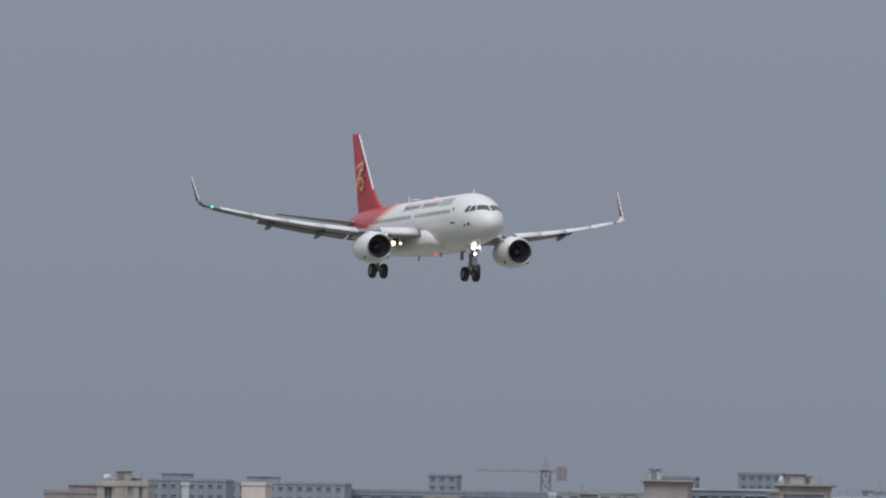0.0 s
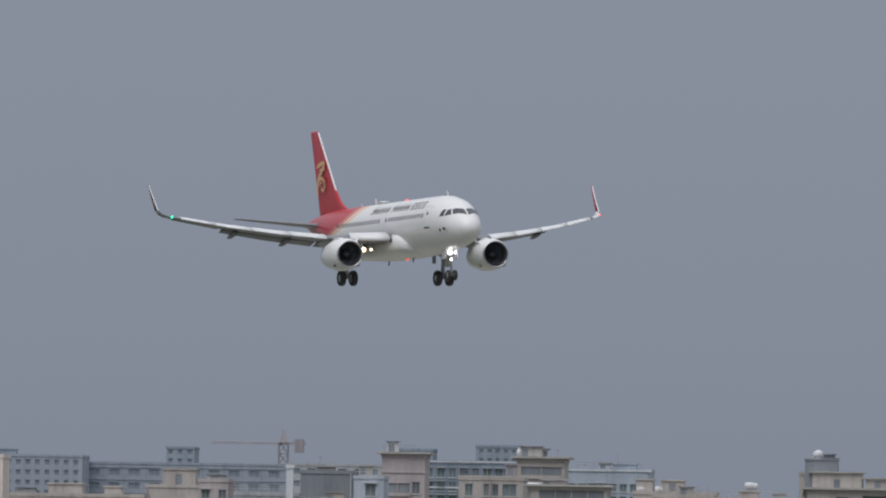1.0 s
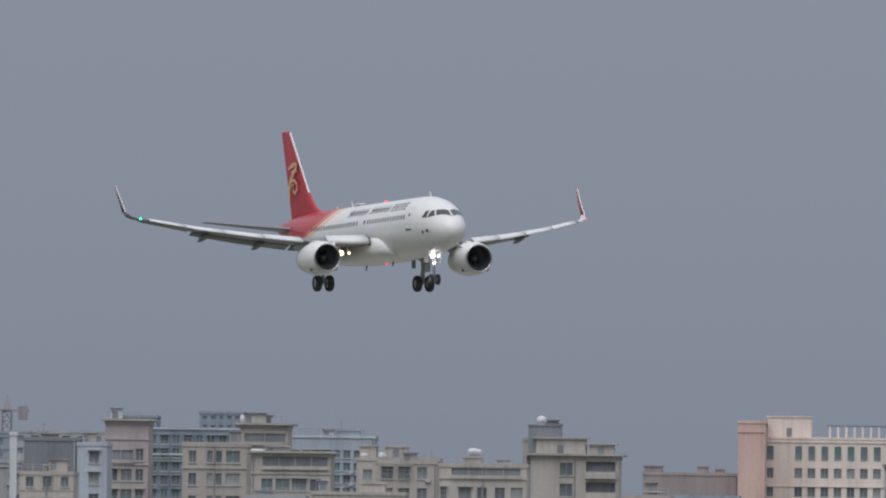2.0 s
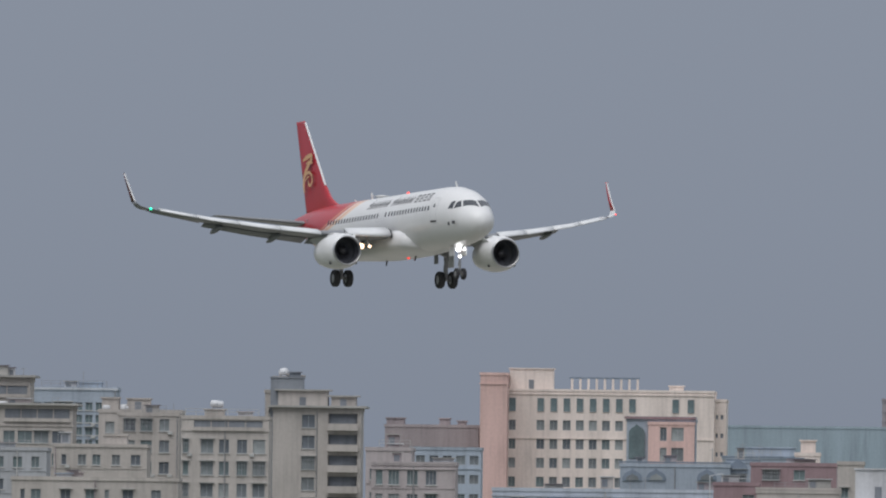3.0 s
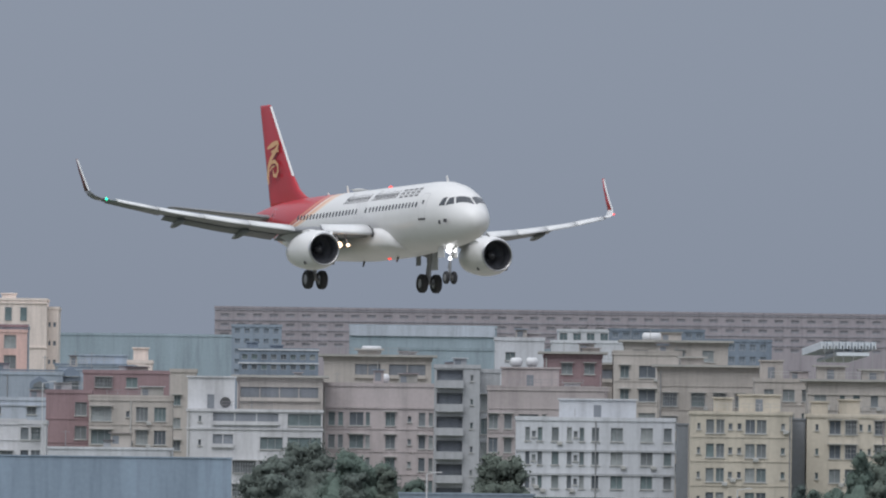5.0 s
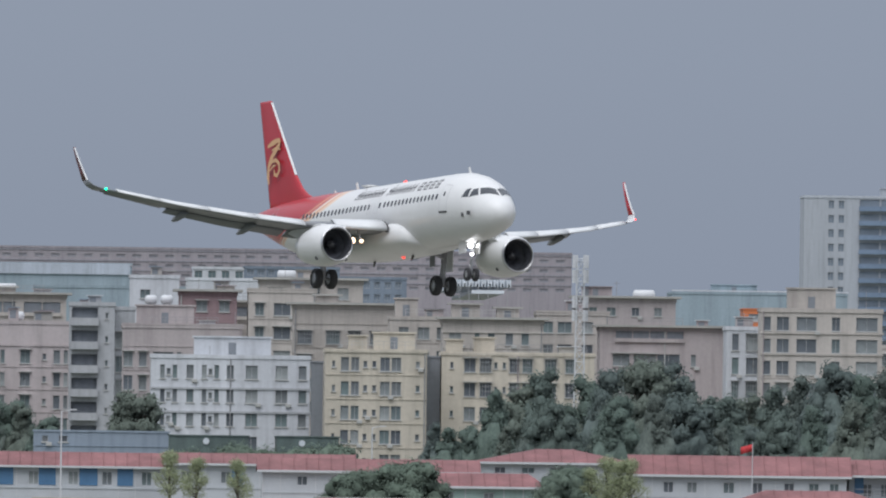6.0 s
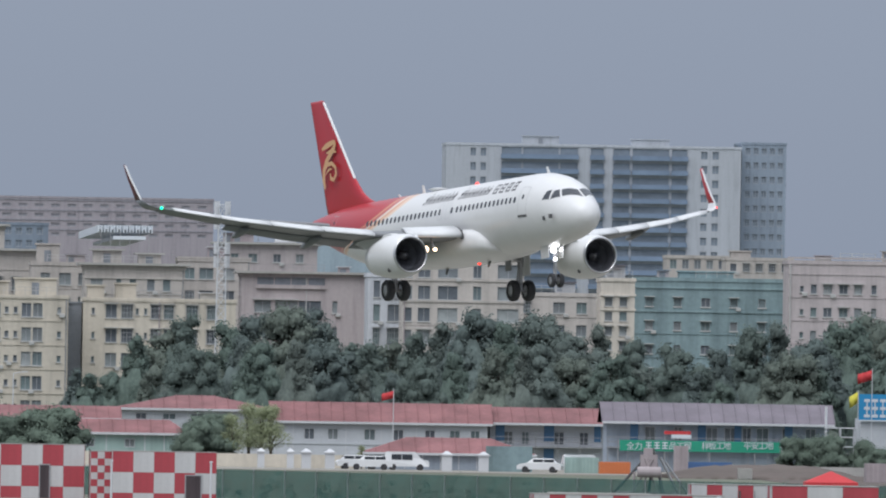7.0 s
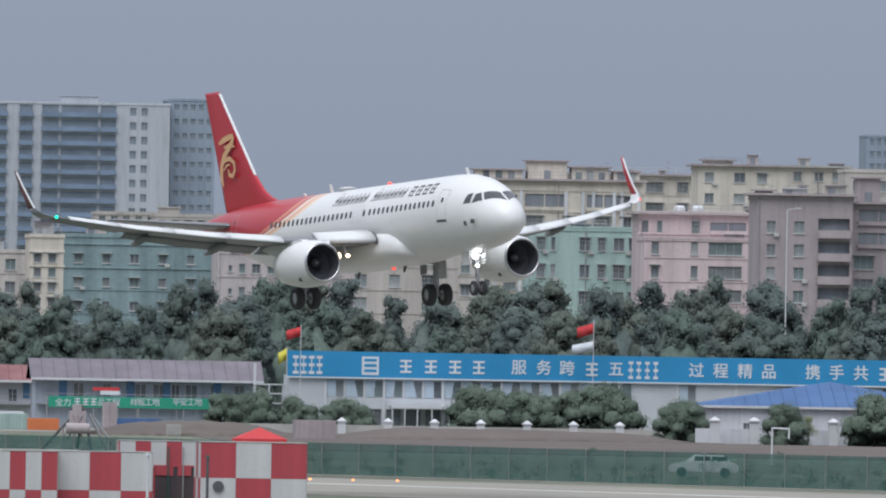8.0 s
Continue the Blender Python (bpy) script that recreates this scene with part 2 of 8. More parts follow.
# cabin windows, doors and hatches
for side in (1, -1):
    pane = None
    for i in range(37):
        aft = 6.1 + i * 0.533 if i < 15 else 6.1 + 0.533 * i + 0.15
        if i in (16, 17):
            continue
        bm = bmesh.new()
        d, p0, p1 = 0.13, phi_at(0.76, side), phi_at(0.42, side)
        c = (p0 + p1) / 2
        q = abs(p1 - p0) / 2
        ring = [bm.verts.new(hull(aft + d * math.copysign(abs(math.cos(a)) ** 0.6, math.cos(a)), c + q * math.copysign(abs(math.sin(a)) ** 0.6, math.sin(a)), 0.012)) for a in [2 * math.pi * j / 12 for j in range(12)]]
        bm.faces.new(ring)
        part("cabin_window", bm, CABIN_GLASS, fuselage)
    for aft, w, z0, z1, nm in ((5.17, 0.46, -0.38, 1.3, "cabin_door"), (31.0, 0.40, -0.35, 1.3, "cabin_door"), (14.75, 0.27, 0.15, 1.05, "emergency_exit"), (15.7, 0.27, 0.15, 1.05, "emergency_exit")):
        bm = bmesh.new()
        t = 0.03
        pa, pb = phi_at(z1, side), phi_at(z0, side)
        for a0, a1, q0, q1 in ((aft - w, aft - w + t, pa, pb), (aft + w - t, aft + w, pa, pb), (aft - w, aft + w, pa, pa + (pb - pa) * 0.02), (aft - w, aft + w, pb - (pb - pa) * 0.02, pb)):
            skin_patch(bm, [(a0, q0), (a1, q0), (a1, q1), (a0, q1)], 0.012, 12)
        door = part(nm, bm, SEAM, fuselage, "thin seam round the door")
        if nm == "cabin_door":
            bm = bmesh.new()
            skin_patch(bm, [(aft - w - 0.03, pb - side * 3), (aft + w + 0.03, pb - side * 3), (aft + w + 0.03, pb + side * 0.5), (aft - w - 0.03, pb + side * 0.5)], 0.02, 6)
            part("door_sill", bm, DARK_GREY, door, "dark scuffed door sill")
            bm = bmesh.new()
            skin_patch(bm, [(aft - 0.09, phi_at(0.86, side)), (aft + 0.09, phi_at(0.86, side)), (aft + 0.09, phi_at(0.62, side)), (aft - 0.09, phi_at(0.62, side))], 0.02, 3)
            part("door_window", bm, CABIN_GLASS, door)
    # name of the airline, as plain slanted bars
    spots = [(18.5 - 0.51 * i, 0.40, 0.66 if i in (0, 9) else 0.5) for i in range(17) if i != 8]
    for aft, w, h in spots:
        bm = bmesh.new()
        z0 = 1.16
        for a0, a1, q0, q1 in ((0, 0.10, 0, h), (0.24, 0.34, 0, h * 0.72), (0, 0.34, h * 0.36, h * 0.52)):
            k0, k1 = 0.42 * q0 - 0.1, 0.42 * q1 - 0.1
            skin_patch(bm, [(aft - a0 - k0, phi_at(z0 + q0, side)), (aft - a1 - k0, phi_at(z0 + q0, side)), (aft - a1 - k1, phi_at(z0 + q1, side)), (aft - a0 - k1, phi_at(z0 + q1, side))], 0.012, 2)
        part("lettering_bar", bm, LETTER, fuselage, "plain dark bar of the painted name")
    for i in range(4):
        bm = bmesh.new()
        aft = 9.5 - 0.82 * i
        for a0, a1, z0, z1 in ((aft - 0.1, aft - 0.62, 1.14, 1.21), (aft - 0.05, aft - 0.6, 1.36, 1.42), (aft, aft - 0.58, 1.58, 1.65), (aft - 0.05, aft - 0.14, 1.14, 1.66), (aft - 0.42, aft - 0.51, 1.14, 1.66)):
            skin_patch(bm, [(a0, phi_at(z0, side)), (a1, phi_at(z0, side)), (a1 + 0.08, phi_at(z1, side)), (a0 + 0.08, phi_at(z1, side))], 0.013, 2)
        part("lettering_block", bm, LETTER, fuselage, "plain dark block of the painted name")

# aerials, beacons and probes
for aft, z, h, top in ((5.6, 1.98, 0.42, 1), (21.8, 2.03, 0.5, 1), (25.0, 2.05, 0.2, 1), (19.0, -2.2, -0.4, 0), (13.5, -2.2, -0.35, 0)):
    bm = bmesh.new()
    loft(bm, [[(17 - aft + dx - 0.5 * abs(u) * 0.4, dy, z + h * u) for dx, dy in ((0.22 - 0.1 * u, 0), (0.05, 0.03), (-0.2 + 0.05 * u, 0), (0.05, -0.03))] for u in (0, 1)])
    part("blade_aerial", bm, WHITE_PAINT if top else DARK_GREY, fuselage)
for z, s in ((2.1, 1), (-2.27, -1)):
    bm = bmesh.new()
    turned(bm, [(z - 0.08 * s, 0.11), (z, 0.12), (z + 0.07 * s, 0.08), (z + 0.1 * s, 0.01)], 14, "z", (17 - 14.9, 0, 0), caps=True)
    part("beacon", bm, BEACON_RED, fuselage, "red anti-collision beacon", True)
bm = bmesh.new()
turned(bm, [(2.03, 0.25), (2.2, 0.55), (2.26, 0.2)], 20, "z", (17 - 20.0, 0, 0), caps=True)
part("satcom_hump", bm, WHITE_PAINT, fuselage, "", True)
for aft, z in ((2.3, -0.55), (3.1, -0.6)):
    bm = bmesh.new()
    box(bm, 17 - aft - 0.07, 17 - aft + 0.07, -1.62, -1.45, z - 0.12, z + 0.1)
    part("probe", bm, DARK_GREY, fuselage)

# wings
WING = ((1.6, 11.9, 6.7, -0.92, 0.15), (2.3, 12.3, 6.25, -0.88, 0.15), (6.3, 14.55, 4.15, -0.74, 0.125), (9.5, 16.25, 3.35, -0.34, 0.115), (13.0, 18.1, 2.4, 0.24, 0.11), (16.6, 20.0, 1.62, 1.02, 0.10))


def wing_at(y):
    for a, b in zip(WING, WING[1:]):
        if y <= b[0] or b is WING[-1]:
            u = (y - a[0]) / (b[0] - a[0])
            return [a[i] + (b[i] - a[i]) * u for i in range(5)]


def wing(side):
    bm = bmesh.new()
    loft(bm, [airfoil(side * y, 17 - le - 0.12 * c * 0.3, c * 0.86, z, t, 1.5) for y, le, c, z, t in WING], mi=0)
    w = part("wing", bm, GREY_WING, airliner, "grey swept wing with slats and flaps out", True)
    # slats drooped ahead of the leading edge
    for y0, y1 in ((2.35, 4.9), (6.5, 8.9), (8.96, 11.4), (11.46, 13.9), (13.96, 16.2)):
        bm = bmesh.new()
        rings = []
        for i in range(4):
            y = y0 + (y1 - y0) * i / 3
            _, le, c, z, t = wing_at(y)
            s = 0.22 * c + 0.1 if y1 < 6 else 0.19 * c + 0.24
            rings.append(airfoil(side * y, 17 - le + 0.30, s, z - 0.04 - 0.016 * c, 0.30 if y1 < 6 else 0.2, -28 if y1 < 6 else -24, 6))
        loft(bm, rings)
        slat = part("slat", bm, PALE_WING, w, "pale grey extended slat", True)
        if y1 < 6:
            bm = bmesh.new()
            _, le, c, z, t = wing_at(y0)
            loft(bm, [airfoil(side * y, 17 - le + 0.34, 0.22 * c + 0.2, z - 0.10 - 0.016 * c, 0.33, -28, 6) for y in (y0 - 0.1, y0 - 0.004)])
            part("slat_seal", bm, DARK_GREY, slat, "dark rubber end seal")
    # flaps swung down behind the wing
    for y0, y1 in ((2.3, 6.1), (6.3, 12.9)):
        bm = bmesh.new()
        rings = []
        for i in range(5):
            y = y0 + (y1 - y0) * i / 4
            _, le, c, z, t = wing_at(y)
            f = 0.22 * c + 0.2
            rings.append(airfoil(side * y, 17 - le - c * 0.80, f, z - 0.06 - 0.012 * c, 0.13, 17, 6))
        loft(bm, rings)
        part("flap", bm, GREY_WING, w, "grey flap lowered for landing", True)
    bm = bmesh.new()
    rings = []
    for i in range(3):
        y = 13.1 + 3.2 * i / 2
        _, le, c, z, t = wing_at(y)
        rings.append(airfoil(side * y, 17 - le - c * 0.84, c * 0.2, z - 0.02, 0.1, 8, 5))
    loft(bm, rings)
    part("aileron", bm, GREY_WING, w, "", True)
    # canoe fairings over the flap tracks
    for y, ln in ((4.6, 2.4), (8.3, 3.0), (12.0, 2.5)):
        _, le, c, z, t = wing_at(y)
        bm = bmesh.new()
        rings = []
        for u, r in ((0, 0.02), (0.12, 0.12), (0.35, 0.2), (0.65, 0.2), (0.88, 0.12), (1, 0.02)):
            x = 17 - le - c * 0.48 - u * ln
            zz = z - 0.24 - 0.22 * max(0, u - 0.3) ** 1.2 * ln * 0.8
            rings.append([(x, side * y + r * 0.75 * math.cos(2 * math.pi * i / 12), zz + 1.25 * r * math.sin(2 * math.pi * i / 12)) for i in range(12)])
        loft(bm, rings)
        part("flap_fairing", bm, GREY_WING, w, "", True)
    # sharklet
    bm = bmesh.new()
    rings = []
    for u, y, x, z, ch in ((0, 16.6, 20.0, 1.02, 1.60), (0.1, 16.95, 20.2, 1.10, 1.5), (0.25, 17.28, 20.6, 1.28, 1.15), (0.4, 17.46, 21.1, 1.6, 0.85), (0.6, 17.48, 21.65, 2.15, 0.68), (0.8, 17.53, 22.3, 2.88, 0.52), (1, 17.58, 22.85, 3.64, 0.36)):
        roll = min(1.0, u / 0.42) * 80
        ring = []
        for p in airfoil(0, 0, ch, 0, 0.07):
            c, s = math.cos(radians(roll)), math.sin(radians(roll))
            ring.append((17 - x + p[0], side * (y - p[2] * s), z + p[2] * c))
        rings.append(ring)
    loft(bm, rings[:4])
    part("sharklet_root", bm, PALE_WING if side > 0 else GREY_WING, w, "", True)
    bm = bmesh.new()
    loft(bm, rings[3:])
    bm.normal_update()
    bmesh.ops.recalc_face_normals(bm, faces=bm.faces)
    # faces turned outboard take the dark maroon, the rest red
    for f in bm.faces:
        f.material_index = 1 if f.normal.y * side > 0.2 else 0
    sharklet = part("sharklet", bm, (RED_PAINT, TIP_MAROON), w, "red upturned wing tip with a dark outer face", True)
    bm = bmesh.new()
    edge = ((17.46, 21.1, 1.6), (17.48, 21.65, 2.15), (17.53, 22.3, 2.88), (17.58, 22.85, 3.6))
    loft(bm, [[(17 - x + dx, side * (y + dy), z) for dx, dy in ((0.03, 0), (-0.07, 0.055), (-0.09, 0), (-0.07, -0.055))] for y, x, z in edge])
    part("leading_edge", bm, PALE_WING, sharklet, "bare metal leading edge")
    bm = bmesh.new()
    turned(bm, [(-0.1, 0.05), (0, 0.08), (0.07, 0.05), (0.09, 0.02)] if side < 0 else [(-0.12, 0.03), (0, 0.06), (0.06, 0.04), (0.08, 0.01)], 12, "x", (17 - 20.02, -16.75, 1.06) if side < 0 else (17 - 20.75, 17.36, 1.3), caps=True)
    part("position_light", bm, LAMP_GREEN if side < 0 else LAMP_RED, w, "lit position light", True)
    # landing lamps let down under the wing root
    for y, x, r in ((4.15, 12.9, 0.19), (3.55, 12.9, 0.1)) if side < 0 else ():
        bm = bmesh.new()
        turned(bm, [(-0.25, r * 0.5), (-0.1, r), (0.0, r), (0.03, 0.01)], 16, "x", (17 - x, side * y, -1.66), caps=True)
        part("landing_lamp", bm, LAMP_WARM, w, "lit landing lamp")
        bm = bmesh.new()
        tube(bm, (17 - x - 0.15, side * y, -1.6), (17 - x - 0.6, side * y, -1.05), 0.06)
        part("lamp_strut", bm, STEEL, w)


for side in (-1, 1):
    wing(side)


def engine(side):
    y, z = side * 5.74, -2.04
    at = (17 - 11.4, y, z)
    bm = bmesh.new()
    turned(bm, [(-0.1, 1.03), (-0.35, 1.12), (-0.8, 1.19), (-1.5, 1.22), (-2.4, 1.18), (-3.3, 1.05), (-4.1, 0.9), (-4.1, 0.84), (-3.2, 0.8)], 40, "x", at)
    e = part("engine", bm, WHITE_PAINT, airliner, "white turbofan engine under the wing", True)
    bm = bmesh.new()
    turned(bm, [(-0.1, 1.032), (-0.04, 1.005), (0, 0.965), (-0.02, 0.925), (-0.1, 0.895), (-0.2, 0.885)], 40, "x", at)
    part("intake_lip", bm, POLISHED, e, "polished metal intake lip", True)
    bm = bmesh.new()
    turned(bm, [(-0.2, 0.885), (-0.5, 0.865), (-1.2, 0.865)], 40, "x", at)
    part("intake_duct", bm, LINER, e, "dark perforated intake liner", True)
    bm = bmesh.new()
    turned(bm, [(-1.2, 0.865), (-1.2, 0.01)], 36, "x", at)
    part("fan_case", bm, FAN, e)
    bm = bmesh.new()
    for i in range(36):
        a = 2 * math.pi * i / 36
        q = []
        for r, tw, dx in ((0.28, 0.05, 0.1), (0.86, 0.10, 0.03)):
            for s in (-1, 1):
                q.append((at[0] - 1.05 + s * dx, y + r * math.cos(a + s * tw * 0.5), z + r * math.sin(a + s * tw * 0.5)))
        vs = [bm.verts.new(p) for p in (q[0], q[1], q[3], q[2])]
        bm.faces.new(vs)
    tagged(part("fan", bm, FAN, e, "dark fan blades"), kind="stuff")
    bm = bmesh.new()
    turned(bm, [(-0.62, 0.02), (-0.7, 0.1), (-0.9, 0.22), (-1.1, 0.3)], 20, "x", at, caps=True)
    part("spinner", bm, DARK_GREY, e, "", True)
    bm = bmesh.new()
    turned(bm, [(-3.3, 0.75), (-4.3, 0.62), (-5.0, 0.48), (-5.0, 0.3), (-5.7, 0.06)], 28, "x", at, caps=True)
    part("exhaust", bm, DARK_GREY, e, "", True)
    bm = bmesh.new()
    loft(bm, [[(17 - 13.0, y + w, z + 1.12), (17 - 13.6, y + w, z + 1.3), (17 - 18.6, y + w, z + 1.1), (17 - 16.8, y + w, z + 0.6), (17 - 14.5, y + w, z + 0.8)] for w in (-0.2, 0.2)])
    part("pylon", bm, WHITE_PAINT, e)
    bm = bmesh.new()
    loft(bm, [[(17 - 12.3, y - side * 0.85, z + 0.82), (17 - 13.5, y - side * 0.85, z + 0.82), (17 - 13.5, y - side * 1.15, z + 1.2), (17 - 13.0, y - side * 1.15, z + 1.2)], [(17 - 12.3, y - side * 0.88, z + 0.80), (17 - 13.5, y - side * 0.88, z + 0.8), (17 - 13.5, y - side * 1.18, z + 1.18), (17 - 13.0, y - side * 1.18, z + 1.18)]])
    part("strake", bm, WHITE_PAINT, e)
    for a in (-2.4, -0.7):
        bm = bmesh.new()
        p = Vector((at[0] - 0.9, y + 1.205 * math.cos(a), z + 1.205 * math.sin(a)))
        turned(bm, [(-0.02, 0.12), (0.02, 0.12)], 12, "x", p, caps=True)
        part("vent", bm, DARK_GREY, e)


for side in (-1, 1):
    engine(side)

# fin and tailplane
bm = bmesh.new()
rings = []
for z, le, te, t in ((1.5, 27.6, 34.7, 0.08), (2.05, 28.3, 34.85, 0.085), (2.3, 29.1, 34.95, 0.09), (2.7, 29.95, 35.05, 0.10), (3.57, 30.95, 35.3, 0.10), (8.1, 34.85, 36.68, 0.09), (8.22, 35.05, 36.7, 0.05)):
    rings.append([(p[0], p[2], z) for p in airfoil(0, 17 - le, te - le, 0, t)])
loft(bm, rings)
fin = part("fin", bm, RED_PAINT, airliner, "red tail fin with a pale leading edge", True)
bm = bmesh.new()
loft(bm, [[(17 - le + 0.025, 0.03 * s, z) for s in (-1, 1)] + [(17 - le - 0.07, 0.075 * s, z) for s in (1, -1)] for z, le in ((3.57, 30.95), (8.1, 34.85))])
part("leading_edge", bm, WHITE_PAINT, fin, "pale leading edge strip")
for side in (-1, 1):
    # the golden emblem as plain strokes
    for k, pts in enumerate((((35.2, 5.45), (34.6, 5.62), (34.0, 5.72), (33.45, 5.8)), ((33.4, 5.75), (33.6, 5.45), (34.1, 5.1), (34.6, 4.75), (34.9, 4.3), (34.95, 3.7), (34.75, 3.2)),
                                 ((34.9, 4.2), (34.5, 4.55), (33.9, 4.6), (33.4, 4.35), (33.3, 3.95), (33.6, 3.65), (34.0, 3.75), (34.1, 4.05)), ((34.6, 5.2), (34.0, 5.3), (33.3, 5.2)), ((34.7, 4.0), (34.3, 4.25), (33.85, 4.3)))):
        bm = bmesh.new()
        w = (0.16, 0.17, 0.12, 0.1, 0.07)[k]
        row = []
        for i, (aft, z) in enumerate(pts):
            a, b = pts[max(i - 1, 0)], pts[min(i + 1, len(pts) - 1)]
            d = Vector((b[0] - a[0], b[1] - a[1])).normalized()
            q = w * (0.5 if i in (0, len(pts) - 1) else 1)
            le = 30.95 + (z - 3.57) / 4.53 * 3.9
            te = 35.3 + (z - 3.57) / 4.53 * 1.38
            y = side * ((te - le) * 0.0505 + 0.03)
            row.append([bm.verts.new((17.3 - aft + s * d[1] * q, y, z + s * d[0] * q)) for s in (-1, 1)])
        for a, b in zip(row, row[1:]):
            bm.faces.new((a[0], a[1], b[1], b[0]))
        part("emblem_stroke", bm, GOLD_PAINT, fin, "plain golden stroke of the tail emblem")
    bm = bmesh.new()
    loft(bm, [airfoil(side * y, 17 - le, c, z, 0.10) for y, le, c, z in ((0.5, 31.2, 3.9, 0.85), (1.0, 31.5, 3.6, 0.92), (6.5, 34.45, 1.35, 1.55), (6.62, 34.75, 0.95, 1.56))])
    part("tailplane", bm, GREY_WING, airliner, "grey tailplane", True)


def wheel(gear, at, r, w):
    bm = bmesh.new()
    turned(bm, [(-w / 2, r * 0.55), (-w / 2, r * 0.86), (-w * 0.36, r * 0.97), (-w * 0.2, r), (w * 0.2, r), (w * 0.36, r * 0.97), (w / 2, r * 0.86), (w / 2, r * 0.55)], 28, "y", at)
    part("tyre", bm, RUBBER, gear, "", True)
    bm = bmesh.new()
    turned(bm, [(-w * 0.46, 0.04), (-w * 0.40, r * 0.3), (-w * 0.44, r * 0.56), (w * 0.44, r * 0.56), (w * 0.40, r * 0.3), (w * 0.46, 0.04)], 20, "y", at, caps=True)
    part("rim", bm, STEEL, gear, "", True)


for side in (-1, 1):
    bm = bmesh.new()
    x, y, z = 17 - 17.71, side * 3.8, -3.59
    tube(bm, (x + 0.1, y, -0.9), (x, y, -2.3), 0.2, 0.17, 14)
    tube(bm, (x, y, -2.3), (x, y, z), 0.12, 0.12, 12)
    tube(bm, (x, y - 0.5, z), (x, y + 0.5, z), 0.09)
    tube(bm, (x + 0.1, y, -2.0), (x + 0.1, side * 2.2, -1.3), 0.1)
    tube(bm, (x - 0.25, y, -2.3), (x - 0.45, y, -2.95), 0.05)
    tube(bm, (x - 0.45, y, -2.95), (x - 0.1, y, -3.45), 0.05)
    g = part("main_gear", bm, STEEL, airliner, "lowered main landing gear with two wheels")
    for s in (-1, 1):
        wheel(g, (x, y + s * 0.46, z), 0.585, 0.42)
    bm = bmesh.new()
    box(bm, x - 0.5, x + 0.55, y + side * 0.3, y + side * 0.36, -2.75, -0.95)
    part("gear_door", bm, WHITE_PAINT, g)
    bm = bmesh.new()
    box(bm, x - 0.35, x + 0.35, y - side * 0.75, y - side * 0.70, -2.5, -1.4)
    part("gear_door", bm, GREY_WING, g)

bm = bmesh.new()
x, z = 17 - 5.07, -3.88
tube(bm, (x - 0.15, 0, -1.6), (x, 0, -2.8), 0.12, 0.11, 12)
tube(bm, (x, 0, -2.8), (x, 0, z), 0.075, 0.075, 12)
tube(bm, (x, -0.3, z), (x, 0.3, z), 0.06)
tube(bm, (x + 0.02, 0, -2.6), (x + 0.9, 0, -1.9), 0.06)
tube(bm, (x - 0.1, 0, -2.8), (x - 0.28, 0, -3.3), 0.04)
tube(bm, (x - 0.28, 0, -3.3), (x - 0.05, 0, -3.7), 0.04)
nose_gear = part("nose_gear", bm, STEEL, airliner, "lowered nose gear with bright taxi lamps")
for s in (-1, 1):
    wheel(nose_gear, (x, s * 0.25, z), 0.39, 0.22)
    bm = bmesh.new()
    box(bm, x - 0.9, x + 0.1, s * 0.42, s * 0.45, -2.65, -1.9)
    part("gear_door", bm, WHITE_PAINT, nose_gear)
for y, zz, r in ((-0.2, -2.22, 0.15), (0.2, -2.2, 0.09), (-0.08, -2.72, 0.08)):
    bm = bmesh.new()
    turned(bm, [(-0.22, r * 0.5), (-0.06, r), (0, r), (0.03, 0.01)], 18, "x", (x + 0.22, y, zz), caps=True)
    part("taxi_lamp", bm, LAMP_WHITE, nose_gear, "lit white lamp")


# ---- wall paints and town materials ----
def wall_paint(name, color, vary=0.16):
    color = [c * 0.72 + g * 0.28 for c, g in zip(color, (0.47, 0.51, 0.58))]      # grey-blue aerial haze, mixed into every wall colour
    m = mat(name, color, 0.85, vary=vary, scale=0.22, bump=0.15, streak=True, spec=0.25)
    n, l = m.node_tree.nodes, m.node_tree.links
    last = n["Principled BSDF"].inputs["Base Color"].links[0].from_socket
    c, mp, soot = n.new("ShaderNodeTexCoord"), n.new("ShaderNodeMapping"), n.new("ShaderNodeTexNoise")
    mp.inputs["Scale"].default_value = (1.0, 1.0, 0.09)
    soot.inputs["Scale"].default_value, soot.inputs["Detail"].default_value = 1.3, 6
    l.new(c.outputs["Object"], mp.inputs[0])
    l.new(mp.outputs[0], soot.inputs["Vector"])
    runs, info, tint, both, sc = n.new("ShaderNodeMapRange"), n.new("ShaderNodeObjectInfo"), n.new("ShaderNodeMapRange"), n.new("ShaderNodeMath"), n.new("ShaderNodeVectorMath")
    runs.inputs["From Min"].default_value, runs.inputs["From Max"].default_value = 0.5, 0.72
    runs.inputs["To Min"].default_value, runs.inputs["To Max"].default_value = 1.03, 0.86       # rain-washed soot
    tint.inputs["To Min"].default_value, tint.inputs["To Max"].default_value = 0.93, 1.09
    l.new(soot.outputs[0], runs.inputs["Value"])
    l.new(info.outputs["Random"], tint.inputs["Value"])
    both.operation, sc.operation = "MULTIPLY", "SCALE"
    l.new(runs.outputs[0], both.inputs[0])
    l.new(tint.outputs[0], both.inputs[1])
    l.new(last, sc.inputs[0])
    l.new(both.outputs[0], sc.inputs["Scale"])
    l.new(sc.outputs[0], n["Principled BSDF"].inputs["Base Color"])
    return m


